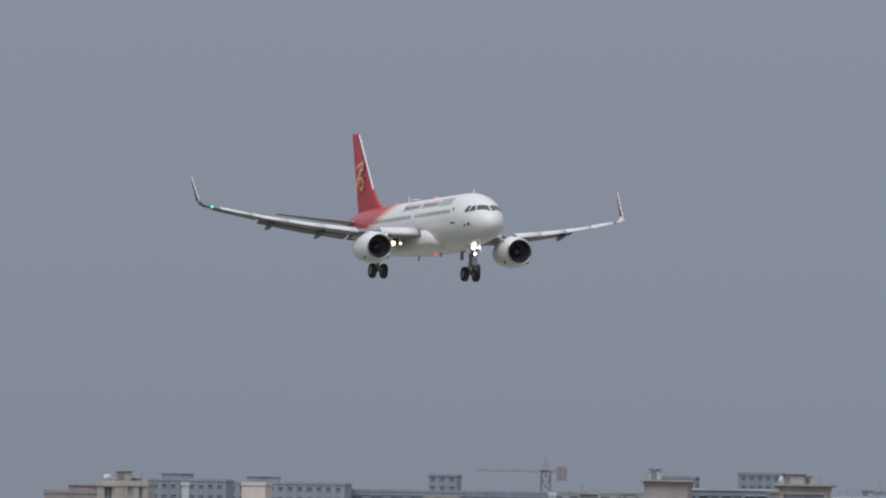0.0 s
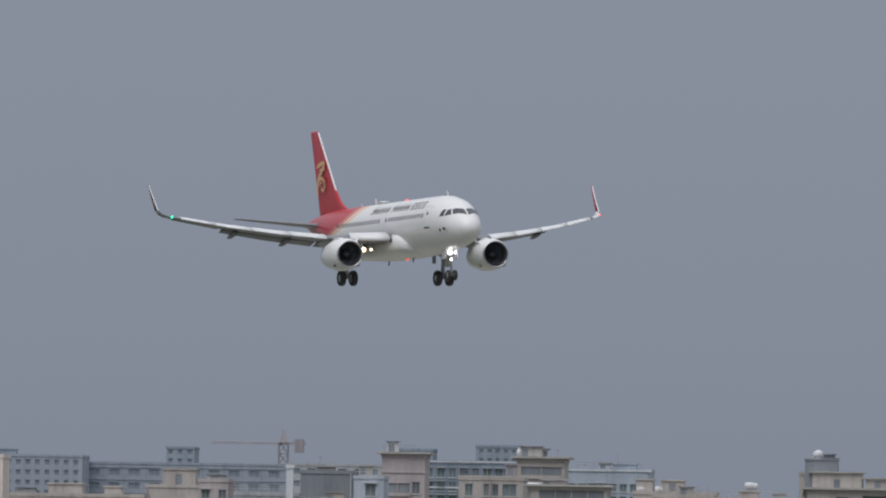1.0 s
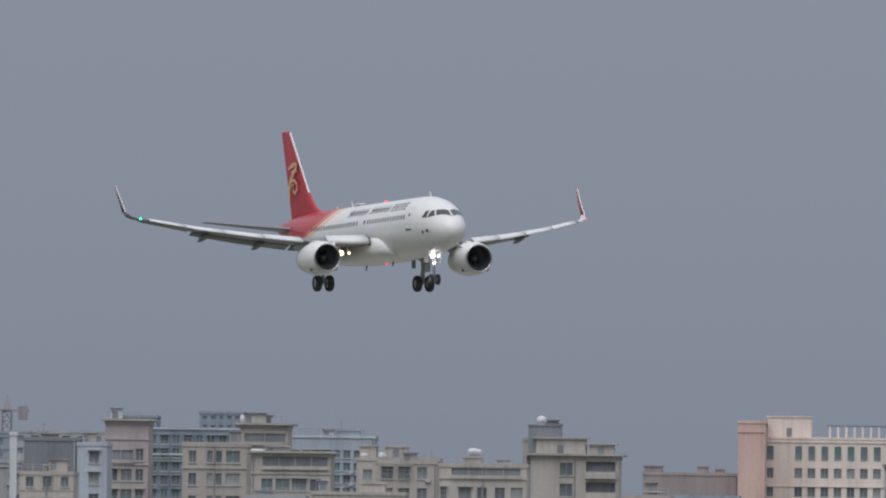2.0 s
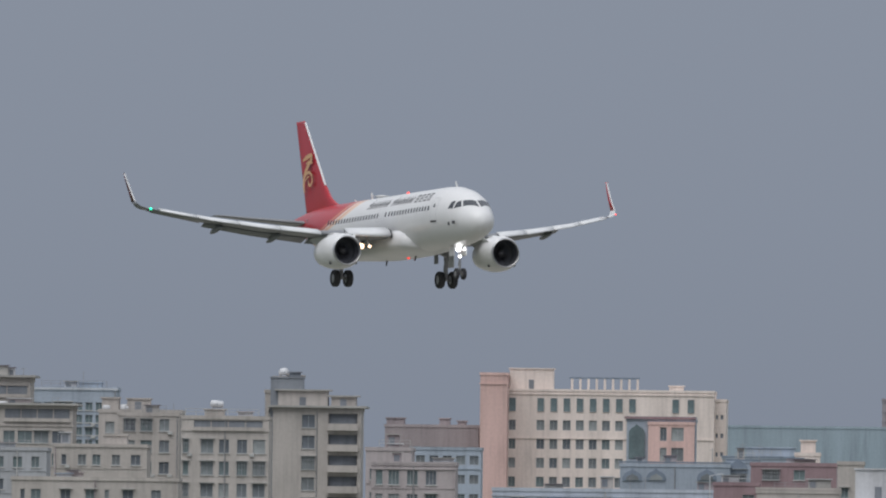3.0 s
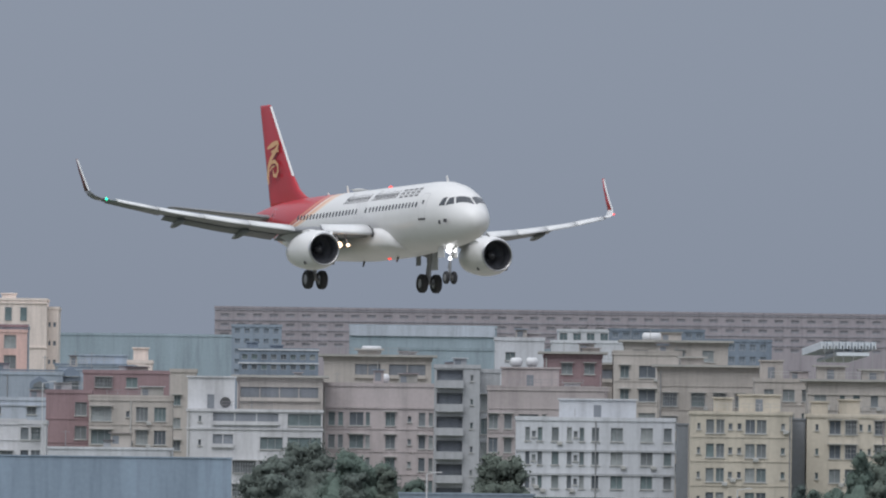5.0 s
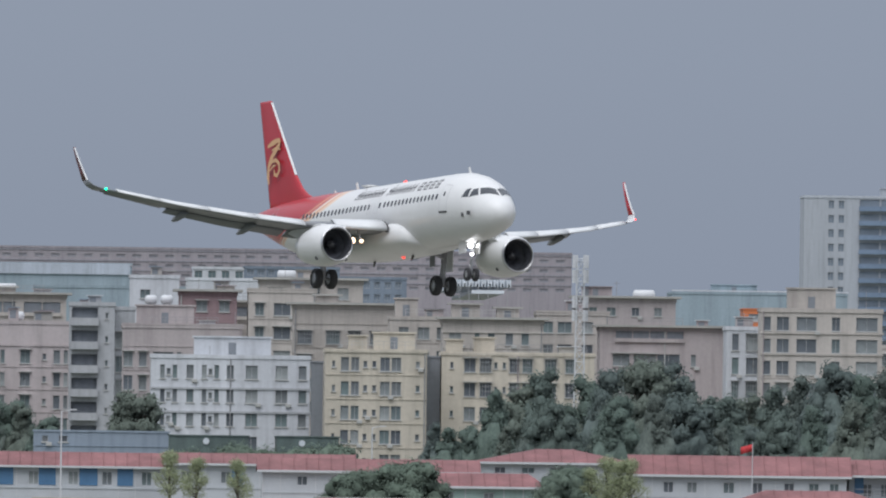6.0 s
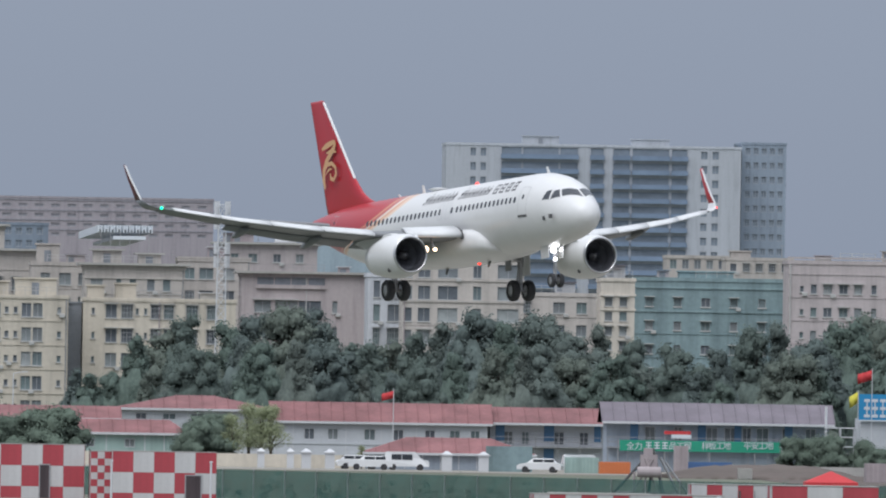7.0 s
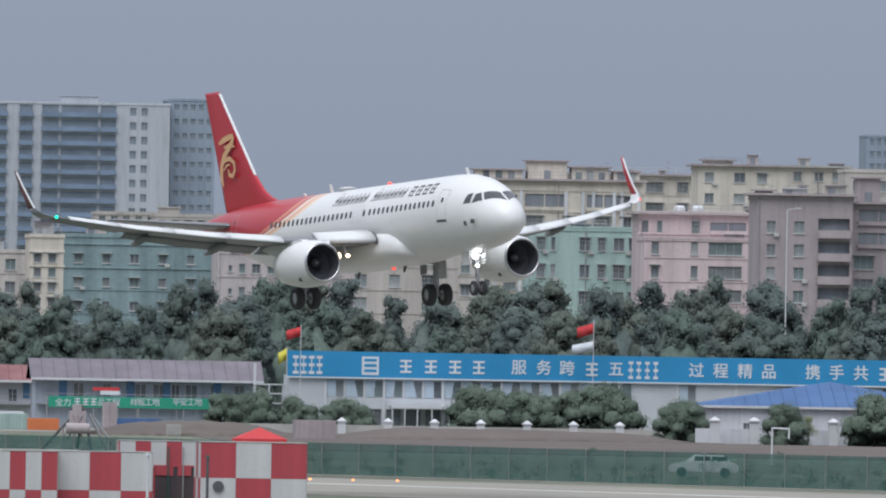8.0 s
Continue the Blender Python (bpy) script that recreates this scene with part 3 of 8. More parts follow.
def by_piece(m, colors):
    """Multiplies the base colour by one of several tints, chosen piece by piece."""
    n, l = m.node_tree.nodes, m.node_tree.links
    b = n["Principled BSDF"].inputs["Base Color"]
    info, pick, mul = n.new("ShaderNodeObjectInfo"), n.new("ShaderNodeValToRGB"), n.new("ShaderNodeVectorMath")
    pick.color_ramp.interpolation = "CONSTANT"
    ce = pick.color_ramp.elements
    while len(ce) < len(colors):
        ce.new(0.5)
    for i, c in enumerate(colors):
        ce[i].position, ce[i].color = i / len(colors), (*c, 1)
    mul.operation = "MULTIPLY"
    l.new(info.outputs["Random"], pick.inputs[0])
    l.new(b.links[0].from_socket, mul.inputs[0])
    l.new(pick.outputs[0], mul.inputs[1])
    l.new(mul.outputs[0], b)


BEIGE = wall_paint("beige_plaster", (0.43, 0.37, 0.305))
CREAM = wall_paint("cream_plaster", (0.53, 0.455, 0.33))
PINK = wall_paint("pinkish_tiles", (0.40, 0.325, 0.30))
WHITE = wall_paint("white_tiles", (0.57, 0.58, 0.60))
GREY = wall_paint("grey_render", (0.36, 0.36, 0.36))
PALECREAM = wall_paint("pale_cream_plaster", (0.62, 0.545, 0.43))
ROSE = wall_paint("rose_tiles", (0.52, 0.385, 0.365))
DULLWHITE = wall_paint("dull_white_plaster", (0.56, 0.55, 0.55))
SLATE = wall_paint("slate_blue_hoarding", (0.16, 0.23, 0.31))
# factory panes and bands, faded towards the wall as painted haze
HAZYBROWN = wall_paint("far_brown_shutter", (0.21, 0.185, 0.20), 0.1)
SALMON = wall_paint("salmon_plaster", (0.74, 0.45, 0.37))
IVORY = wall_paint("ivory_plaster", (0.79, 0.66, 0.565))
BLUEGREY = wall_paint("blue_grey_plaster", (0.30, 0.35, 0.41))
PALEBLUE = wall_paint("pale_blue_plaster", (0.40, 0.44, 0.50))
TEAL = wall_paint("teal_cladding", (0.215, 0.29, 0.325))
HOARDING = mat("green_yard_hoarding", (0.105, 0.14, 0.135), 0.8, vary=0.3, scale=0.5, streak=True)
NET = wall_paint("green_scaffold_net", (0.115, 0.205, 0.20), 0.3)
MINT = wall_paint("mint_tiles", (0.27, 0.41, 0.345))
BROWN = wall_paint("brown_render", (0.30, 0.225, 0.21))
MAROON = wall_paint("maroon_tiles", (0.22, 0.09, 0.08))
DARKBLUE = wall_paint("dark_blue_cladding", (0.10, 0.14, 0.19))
# shade of recesses and gaps as a wall colour; also plainly dark walls
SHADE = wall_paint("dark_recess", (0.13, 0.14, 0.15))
# FAR tones: haze of the distance put into the base colours
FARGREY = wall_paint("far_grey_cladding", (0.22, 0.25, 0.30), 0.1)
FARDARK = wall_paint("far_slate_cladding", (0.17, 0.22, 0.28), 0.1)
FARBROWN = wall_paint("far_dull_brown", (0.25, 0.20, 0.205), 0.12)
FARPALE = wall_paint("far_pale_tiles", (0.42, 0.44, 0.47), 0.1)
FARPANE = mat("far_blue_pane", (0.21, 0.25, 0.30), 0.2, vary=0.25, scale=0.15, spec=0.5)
BLUEGLASS = mat("blue_balcony_glass", (0.19, 0.25, 0.345), 0.25, vary=0.2, scale=0.1, spec=0.5)
PANE = mat("window_pane", (0.185, 0.205, 0.22), 0.15, vary=0.35, scale=0.15, spec=0.7)
TINTED = mat("tinted_pane", (0.15, 0.20, 0.21), 0.12, vary=0.3, scale=0.2, spec=0.7)
by_piece(PANE, ((1, 1, 1), (0.75, 0.76, 0.8), (1.25, 1.25, 1.2), (0.85, 0.95, 0.92), (0.65, 0.66, 0.7), (1.0, 0.98, 0.95), (1.7, 1.65, 1.55), (0.9, 1.05, 1.0)))
SILL = mat("pale_window_sill", (0.44, 0.44, 0.43), 0.8, vary=0.2, scale=0.5)
FRAME = mat("window_frame", (0.36, 0.37, 0.38), 0.5, 0.2, vary=0.1)
ROOFRED = mat("red_sheet_roof", (0.225, 0.105, 0.108), 0.9, vary=0.32, scale=0.3, bump=0.2)
ROOFGREY = mat("grey_mauve_sheet_roof", (0.17, 0.15, 0.175), 0.9, vary=0.2, scale=0.3, bump=0.2)
ROOFBLUE = mat("blue_sheet_roof", (0.06, 0.125, 0.27), 0.8, vary=0.15, scale=0.3, bump=0.2)
PREFAB = mat("pale_prefab_panel", (0.50, 0.52, 0.55), 0.5, vary=0.1, scale=0.4)
DOORBLUE = mat("blue_door", (0.085, 0.19, 0.34), 0.5, vary=0.1)
SIGNBLUE = mat("blue_sign_sheet", (0.025, 0.24, 0.48), 0.5, vary=0.08, scale=0.3)
SIGNGREEN = mat("green_banner_cloth", (0.02, 0.27, 0.17), 0.7, vary=0.12, scale=0.4)
SIGNWHITE = mat("white_lettering", (0.60, 0.64, 0.68), 0.6, vary=0.05)
FLAGRED = mat("red_flag_cloth", (0.50, 0.045, 0.05), 0.8, vary=0.1)
FLAGYELLOW = mat("yellow_flag_cloth", (0.60, 0.55, 0.08), 0.8, vary=0.1)
TANK = mat("white_tank", (0.56, 0.57, 0.59), 0.4, vary=0.08)
CHECKRED = mat("red_check_paint", (0.36, 0.05, 0.065), 0.6, vary=0.15, scale=0.8, streak=True)
CHECKWHITE = mat("white_check_paint", (0.48, 0.48, 0.48), 0.6, vary=0.12, scale=0.8, streak=True)
LEAF = mat("tree_leaves", (0.155, 0.190, 0.176), 1.0, vary=0.25, scale=0.25, island=0.04, spec=0.0)
by_piece(LEAF, ((1, 1, 1), (0.9, 0.92, 0.95), (1.08, 1.05, 0.98), (0.97, 1.04, 0.98), (1.05, 1.02, 1.0), (0.93, 0.96, 0.94)))
LEAFPALE = mat("pale_shrub_leaves", (0.36, 0.40, 0.26), 1.0, vary=0.25, scale=0.6, island=0.15, spec=0.0)


def let_light_through(m, share):
    """Leaves pass on part of the light that falls on their far side."""
    n, l = m.node_tree.nodes, m.node_tree.links
    b, t, mix = n["Principled BSDF"], n.new("ShaderNodeBsdfTranslucent"), n.new("ShaderNodeMixShader")
    l.new(b.inputs["Base Color"].links[0].from_socket, t.inputs["Color"])
    mix.inputs[0].default_value = share
    l.new(b.outputs[0], mix.inputs[1])
    l.new(t.outputs[0], mix.inputs[2])
    l.new(mix.outputs[0], n["Material Output"].inputs["Surface"])


def leafy(m, size):
    """Relief of leaf sprays of that size, with the shade of their gaps coloured in."""
    n, l = m.node_tree.nodes, m.node_tree.links
    b = n["Principled BSDF"]
    c, tex, bump, rng, sc = n.new("ShaderNodeTexCoord"), n.new("ShaderNodeTexNoise"), n.new("ShaderNodeBump"), n.new("ShaderNodeMapRange"), n.new("ShaderNodeVectorMath")
    tex.inputs["Scale"].default_value, tex.inputs["Detail"].default_value, tex.inputs["Roughness"].default_value = 1 / size, 3, 0.7
    l.new(c.outputs["Object"], tex.inputs["Vector"])
    bump.inputs["Strength"].default_value, bump.inputs["Distance"].default_value = 0.5, size * 0.5
    l.new(tex.outputs[0], bump.inputs["Height"])
    # single leaves lie flatter than the clump that they cover
    part_up, level = n.new("ShaderNodeVectorMath"), n.new("ShaderNodeVectorMath")
    part_up.operation, level.operation = "MULTIPLY_ADD", "NORMALIZE"
    part_up.inputs[1].default_value, part_up.inputs[2].default_value = (0.34, 0.34, 0.34), (0, 0, 0.66)
    l.new(bump.outputs[0], part_up.inputs[0])
    l.new(part_up.outputs[0], level.inputs[0])
    l.new(level.outputs[0], b.inputs["Normal"])
    # hollows of the relief get a darker base colour, as gap shade
    rng.inputs["From Min"].default_value, rng.inputs["From Max"].default_value = 0.3, 0.7
    rng.inputs["To Min"].default_value, rng.inputs["To Max"].default_value = 0.86, 1.16
    l.new(tex.outputs[0], rng.inputs["Value"])
    sc.operation = "SCALE"
    l.new(b.inputs["Base Color"].links[0].from_socket, sc.inputs[0])
    l.new(rng.outputs[0], sc.inputs["Scale"])
    l.new(sc.outputs[0], b.inputs["Base Color"])


LEAFGREEN = mat("green_shrub_leaves", (0.14, 0.18, 0.145), 1.0, vary=0.25, scale=0.3, island=0.12, spec=0.0)
leafy(LEAFGREEN, 0.22)
leafy(LEAF, 0.45)
let_light_through(LEAFGREEN, 0.15)
let_light_through(LEAF, 0.28)
let_light_through(LEAFPALE, 0.45)
BARK = mat("bark", (0.09, 0.075, 0.06), 0.9, vary=0.25, scale=2)
CARWHITE = mat("white_car_paint", (0.68, 0.69, 0.7), 0.25, vary=0.04)
ORANGE = mat("orange_sheet", (0.55, 0.17, 0.06), 0.6, vary=0.12)
CONCRETE = mat("concrete", (0.38, 0.37, 0.35), 0.85, vary=0.2, scale=0.4, bump=0.2)
LAMP_AMBER = glow("amber_lamp", (1.0, 0.22, 0.05), 3.0)

WINDOW_MESHES = {}
bm = bmesh.new()
box(bm, -0.33, 0.33, -0.16, 0.195, -0.22, 0.22)
bmesh.ops.bevel(bm, geom=bm.edges[:], offset=0.04, affect="EDGES")
AC_MESH = bpy.data.meshes.new("air_conditioner")
bm.to_mesh(AC_MESH)
bm.free()
AC_MESH.materials.append(mat("ac_casing", (0.42, 0.42, 0.41), 0.5, vary=0.15, scale=1.0))


def plate(bm, xs, zs, filled, y0, y1):
    """One connected plate cut into cells; only the filled cells stand."""
    vs = {}

    def v(x, y, z):
        if (x, y, z) not in vs:
            vs[(x, y, z)] = bm.verts.new((x, y, z))
        return vs[(x, y, z)]

    nx, nz = len(xs) - 1, len(zs) - 1
    on = lambda i, j: 0 <= i < nx and 0 <= j < nz and filled(i, j)
    for i in range(nx):
        for j in range(nz):
            if not on(i, j):
                continue
            a, b, c, d = xs[i], xs[i + 1], zs[j], zs[j + 1]
            bm.faces.new((v(a, y0, c), v(b, y0, c), v(b, y0, d), v(a, y0, d)))
            bm.faces.new((v(a, y1, c), v(a, y1, d), v(b, y1, d), v(b, y1, c)))
            if not on(i - 1, j):
                bm.faces.new((v(a, y0, c), v(a, y0, d), v(a, y1, d), v(a, y1, c)))
            if not on(i + 1, j):
                bm.faces.new((v(b, y0, c), v(b, y1, c), v(b, y1, d), v(b, y0, d)))
            if not on(i, j - 1):
                bm.faces.new((v(a, y0, c), v(a, y1, c), v(b, y1, c), v(b, y0, c)))
            if not on(i, j + 1):
                bm.faces.new((v(a, y0, d), v(b, y0, d), v(b, y1, d), v(a, y1, d)))


def window(parent, x, y, z, w, h, pane=PANE, bars=2, style=0):
    """A recessed window: a frame with mullions, and its pane. y is the wall's face. style 1 adds a sill, 2 a concrete hood too, 3 a barred cage; 4 has a white frame."""
    key = (round(w, 1), round(h, 1), bars, pane.name, style)
    if key not in WINDOW_MESHES:
        ww, hh = key[0] / 2, key[1] / 2
        bm = bmesh.new()
        t = 0.07
        cuts = [-ww, -ww + t]
        for i in range(1, bars):
            c = -ww + 2 * ww * i / bars
            cuts += [c - 0.03, c + 0.03]
        plate(bm, cuts + [ww - t, ww], [-hh, -hh + t, hh - t, hh], lambda i, j: i % 2 == 0 or j != 1, 0.12, 0.2)
        low, high = [min(bm.verts, key=lambda v: (v.co.x, -q * v.co.z, v.co.y)) for q in (-1, 1)]
        if 0 < style < 4:                       # everything is joined to the frame inside the wall
            v = box(bm, -ww - 0.12, ww + 0.12, -0.14, 0.1, -hh - 0.1, -hh + 0.02, 1)
            bm.faces.new((v[2], v[3], low))
        if style == 2:
            v = box(bm, -ww - 0.2, ww + 0.2, -0.5, -0.004, hh + 0.06, hh + 0.16, 1)
            bm.faces.new((v[2], v[3], high))
        if style == 3:
            v = box(bm, -ww - 0.15, ww + 0.15, -0.55, -0.004, hh + 0.06, hh + 0.12, 1)
            bm.faces.new((v[2], v[3], high))
            k = max(3, int(w / 0.3))
            cuts = []
            for i in range(k + 1):
                c = -ww - 0.08 + (2 * ww + 0.16) * i / k
                cuts += [c - 0.02, c + 0.02]
            count = len(bm.verts)
            plate(bm, cuts, [-hh - 0.1, -hh - 0.06, -0.2 * hh - 0.02, -0.2 * hh + 0.02, 0.45 * hh - 0.02, 0.45 * hh + 0.02, hh + 0.02, hh + 0.06], lambda i, j: i % 2 == 0 or j % 2 == 0, -0.48, -0.44)
            bm.verts.ensure_lookup_table()
            bm.faces.new((v[0], v[1], max(bm.verts[count:], key=lambda q: (q.co.z, q.co.x))))
        f = part("window", bm, (TANK if style == 4 else FRAME, SILL), parent)
        bm = bmesh.new()
        box(bm, -ww + 0.02, ww - 0.02, 0.205, 0.235, -hh + 0.02, hh - 0.02)
        p = part("pane", bm, pane, f)
        WINDOW_MESHES[key] = (f.data, p.data)
    else:
        fd, pd = WINDOW_MESHES[key]
        f, p = new("window", fd), new("pane", pd)
        p.parent = f
        f.parent = parent
    f.location = (x, y, z)
    return f


def wall_with_openings(bm, w, d, h, holes, reveal=0.3):
    """A block w wide, d deep and h high; its front (y = 0) has real openings (x0, x1, z0, z1)."""
    xs = sorted({0.0, w, *[round(v, 3) for q in holes for v in q[:2]]})
    zs = sorted({0.0, h, *[round(v, 3) for q in holes for v in q[2:]]})
    grid = {}

    def vert(x, z):
        if (x, z) not in grid:
            grid[(x, z)] = bm.verts.new((x, 0, z))
        return grid[(x, z)]

    for x0, x1 in zip(xs, xs[1:]):
        for z0, z1 in zip(zs, zs[1:]):
            cx, cz = (x0 + x1) / 2, (z0 + z1) / 2
            if any(q[0] < cx < q[1] and q[2] < cz < q[3] for q in holes):
                continue
            bm.faces.new((vert(x0, z0), vert(x1, z0), vert(x1, z1), vert(x0, z1)))
    for x0, x1, z0, z1 in holes:
        a = [bm.verts.new(p) for p in ((x0, 0, z0), (x1, 0, z0), (x1, 0, z1), (x0, 0, z1))]
        b = [bm.verts.new((v.co.x, reveal, v.co.z)) for v in a]
        for i in range(4):
            bm.faces.new((a[i], a[(i + 1) % 4], b[(i + 1) % 4], b[i]))
        bm.faces.new(b)
    c = [bm.verts.new(p) for p in ((0, 0, 0), (w, 0, 0), (w, d, 0), (0, d, 0), (0, 0, h), (w, 0, h), (w, d, h), (0, d, h))]
    for q in ((1, 2, 6, 5), (2, 3, 7, 6), (3, 0, 4, 7), (4, 5, 6, 7)):
        bm.faces.new([c[i] for i in q])


def arch_head(bm, cx, z, w, h, y0, y1):
    """A pointed arch panel of width w on its foot at height z."""
    half = [(0.5, 0.0), (0.5, 0.3), (0.44, 0.5), (0.32, 0.66), (0.16, 0.78), (0.05, 0.88), (0.0, 1.0)]
    cap = min(h, 0.8 * w)
    half = [(0.5, 0.0)] * (h > cap) + [(a, (h - cap + b * cap) / h) for a, b in half]
    pts = [(cx + a * w, z + b * h) for a, b in half] + [(cx - a * w, z + b * h) for a, b in reversed(half[:-1])]
    loft(bm, [[(a, y, b) for a, b in pts] for y in (y0, y1)])


def roof_clutter(e, rs, w, depth, top, edge, rooms):
    """Lean-tos, railings, rods and drain pipes as they crowd on old flat roofs."""
    for _ in range(rs.randint(1, 2 + int(w / 9))):
        a = rs.uniform(0.4, max(0.5, w - 2.4))
        b = min(w - 0.3, a + rs.uniform(0.9, 3.2))
        if any(a < r1 + 0.3 and b > r0 - 0.3 for r0, r1, _ in rooms):
            continue
        h = rs.uniform(0.5, 1.9) + edge * 0.6
        y0 = rs.uniform(0.5, 3.0)
        bm = bmesh.new()
        box(bm, a, b, y0, y0 + 1.8, top + 0.002, top + h, 0)
        box(bm, a - 0.25, b + 0.25, y0 - 0.35, y0 + 2.0, top + h + 0.003, top + h + 0.09, 1)
        if h > 1.3:
            box(bm, a + 0.2, min(b - 0.2, a + 1.0), y0 - 0.02, y0 - 0.002, top + h * 0.35, top + h * 0.85, 2)
        part("roof_shed", bm, (rs.choice((CONCRETE, GREY, BEIGE, PINK, DULLWHITE, BROWN)), rs.choice((CONCRETE, TANK, ROOFGREY, SLATE, BROWN)), SHADE), e, "small makeshift shed on the roof")
    if rs.random() < 0.45:
        a = rs.uniform(0, w * 0.4)
        b = rs.uniform(w * 0.6, w)
        bm = bmesh.new()
        k = max(2, int((b - a) / 1.3))
        for i in range(k + 1):
            c = a + (b - a) * i / k
            box(bm, c - 0.03, c + 0.03, 0.02, 0.08, top + edge * 0.5, top + edge + 0.95)
        for z in (0.5, 0.9):
            box(bm, a, b, 0.025, 0.075, top + edge + z, top + edge + z + 0.05)
        part("roof_railing", bm, SILL if rs.random() < 0.5 else STEEL, e)
    for _ in range(rs.randint(0, 2)):
        c, q = rs.uniform(0.4, w - 0.4), rs.uniform(0.5, 4.0)
        bm = bmesh.new()
        h = rs.uniform(1.3, 3.0)
        tube(bm, (c, q, top), (c, q, top + h), 0.045, 0.035, 6)
        if rs.random() < 0.5:
            box(bm, c - 0.5, c + 0.5, q - 0.02, q + 0.02, top + h * 0.9, top + h * 0.9 + 0.05)
        part("roof_pole", bm, STEEL, e)
    if w > 7:
        c = rs.choice((0.25, w - 0.25, w * 0.5))
        bm = bmesh.new()
        tube(bm, (c, -0.12, 0.1), (c, -0.12, top), 0.08, 0.08, 6)
        part("drain_pipe", bm, rs.choice((SILL, STEEL, BROWN)), e)


def house(name, label, x0, x1, y, top, wall, cols=(), rows=(), depth=12.0, pane=PANE, parapet=0.5, bands=(), band_mat=None, balconies=(), group="town blocks", rooms=(), turn=0.0, bars=2, category="building", blue=False, ac=0.16, slots=(), cap=None):
    """A block of flats or offices. cols: (centre, width) and rows: (height of centre, height), in metres from its lower near corner.
    bands: heights of string courses; balconies: (x0, x1) stretches with a parapet at every row; rooms: roof rooms (x0, x1, height)."""
    w = x1 - x0
    # distant panes swap to a tone with the haze coloured in
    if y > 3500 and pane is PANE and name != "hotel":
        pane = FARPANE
    e = empty(name, label, category, group, pose(x0, y, 0, 0, 0, turn))
    holes = []
    for cx, ww in cols:
        for cz, hh in rows:
            if 0.1 < cx - ww / 2 and cx + ww / 2 < w - 0.1 and cz + hh / 2 < top - 0.1 and cz - hh / 2 > 0.2:
                ww2, hh2 = round(ww, 1), round(hh if ww > 0.55 else min(hh, 0.8), 1)
                holes.append((cx - ww2 / 2, cx + ww2 / 2, cz - hh2 / 2, cz + hh2 / 2))
    gaps = []
    for b0, b1 in balconies:
        for cz, hh in rows:
            gaps.append((b0, b1, cz - 0.75, min(cz + 1.15, top - 0.2)))
    wide = [(s0, s1, z - h / 2, z + h / 2) for s0, s1, z, h in slots]
    holes = [q for q in holes if not any(q[0] < s[1] and q[1] > s[0] and q[2] < s[3] and q[3] > s[2] for s in wide)]
    bm = bmesh.new()
    wall_with_openings(bm, w, depth, top, holes + gaps + wide, 0.28 if not gaps else 0.3 if blue else 0.9)
    rs = random.Random(int(x0 * 7 + y * 3))
    habits = rs.choice(((1, 1, 1, 2), (1, 2, 2), (1, 3, 3), (1, 1, 3), (2, 3, 1), (1,)))
    if y < 3200 and rows and not gaps and not wide and w > 5 and rs.random() < 0.6:
        for cz, hh in rows:                      # a moulding under every floor's windows
            z = cz - hh / 2 - 0.42
            if 1.0 < z < top - 0.8 and all(abs(z - q) > 0.4 for q in bands):
                box(bm, -0.05, w + 0.05, -0.09, -0.002, z - 0.07, z + 0.07)
    part("wall", bm, wall, e)
    for a0, a1, c0, c1 in holes:
        style = 0 if y > 3200 else 1 if a1 - a0 < 0.8 else rs.choice(habits)
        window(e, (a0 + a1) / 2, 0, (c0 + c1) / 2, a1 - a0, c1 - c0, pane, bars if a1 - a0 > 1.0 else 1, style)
    for a0, a1, c0, c1 in gaps:
        bm = bmesh.new()
        box(bm, a0 - 0.1, a1 + 0.1, -0.95, -0.02, c0 - 0.55, c0 - 0.38)
        box(bm, a0 - 0.1, a1 + 0.1, -0.95, -0.85, c0 - 0.38, c0 + 0.45)
        box(bm, a0 - 0.1, a0, -0.85, -0.02, c0 - 0.38, c0 + 0.45)
        box(bm, a1, a1 + 0.1, -0.85, -0.02, c0 - 0.38, c0 + 0.45)
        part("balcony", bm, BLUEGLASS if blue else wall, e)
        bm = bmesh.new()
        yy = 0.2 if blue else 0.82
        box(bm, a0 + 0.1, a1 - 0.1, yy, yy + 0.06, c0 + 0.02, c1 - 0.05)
        # where not blue, the recess's shade is painted on this flat fill
        part("balcony_door", bm, FARPANE if blue else SHADE, e, "balcony opening, glass on blue fronts, else painted dark shade")
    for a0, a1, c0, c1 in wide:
        # the depth's shade is this shallow sheet's dark colour
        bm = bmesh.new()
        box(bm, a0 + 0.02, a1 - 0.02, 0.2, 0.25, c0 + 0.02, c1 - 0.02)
        g = part("loggia", bm, SHADE, e, "loggia glazing with its recess shade painted dark")
        for i in range(1, max(2, int((a1 - a0) / 2.2))):
            c = a0 + (a1 - a0) * i / max(2, int((a1 - a0) / 2.2))
            bm = bmesh.new()
            box(bm, c - 0.07, c + 0.07, 0.02, 0.19, c0, c1)
            part("mullion", bm, wall, g)
        bm = bmesh.new()
        box(bm, a0 - 0.1, a1 + 0.1, -0.35, -0.004, c0 - 0.25, c0 + 0.25)
        part("ledge", bm, wall, g)
    if cap:
        bm = bmesh.new()
        box(bm, -0.8, w + 0.8, -0.8, depth + 0.5, top + parapet + 0.004, top + parapet + 0.3)
        part("roof_slab", bm, cap, e)
    rnd = random.Random(int(x0 * 13 + y))
    for a0, a1, c0, c1 in holes:
        if y < 3200 and rnd.random() < ac and a1 - a0 < 2.6:
            o = new("air_conditioner", AC_MESH)
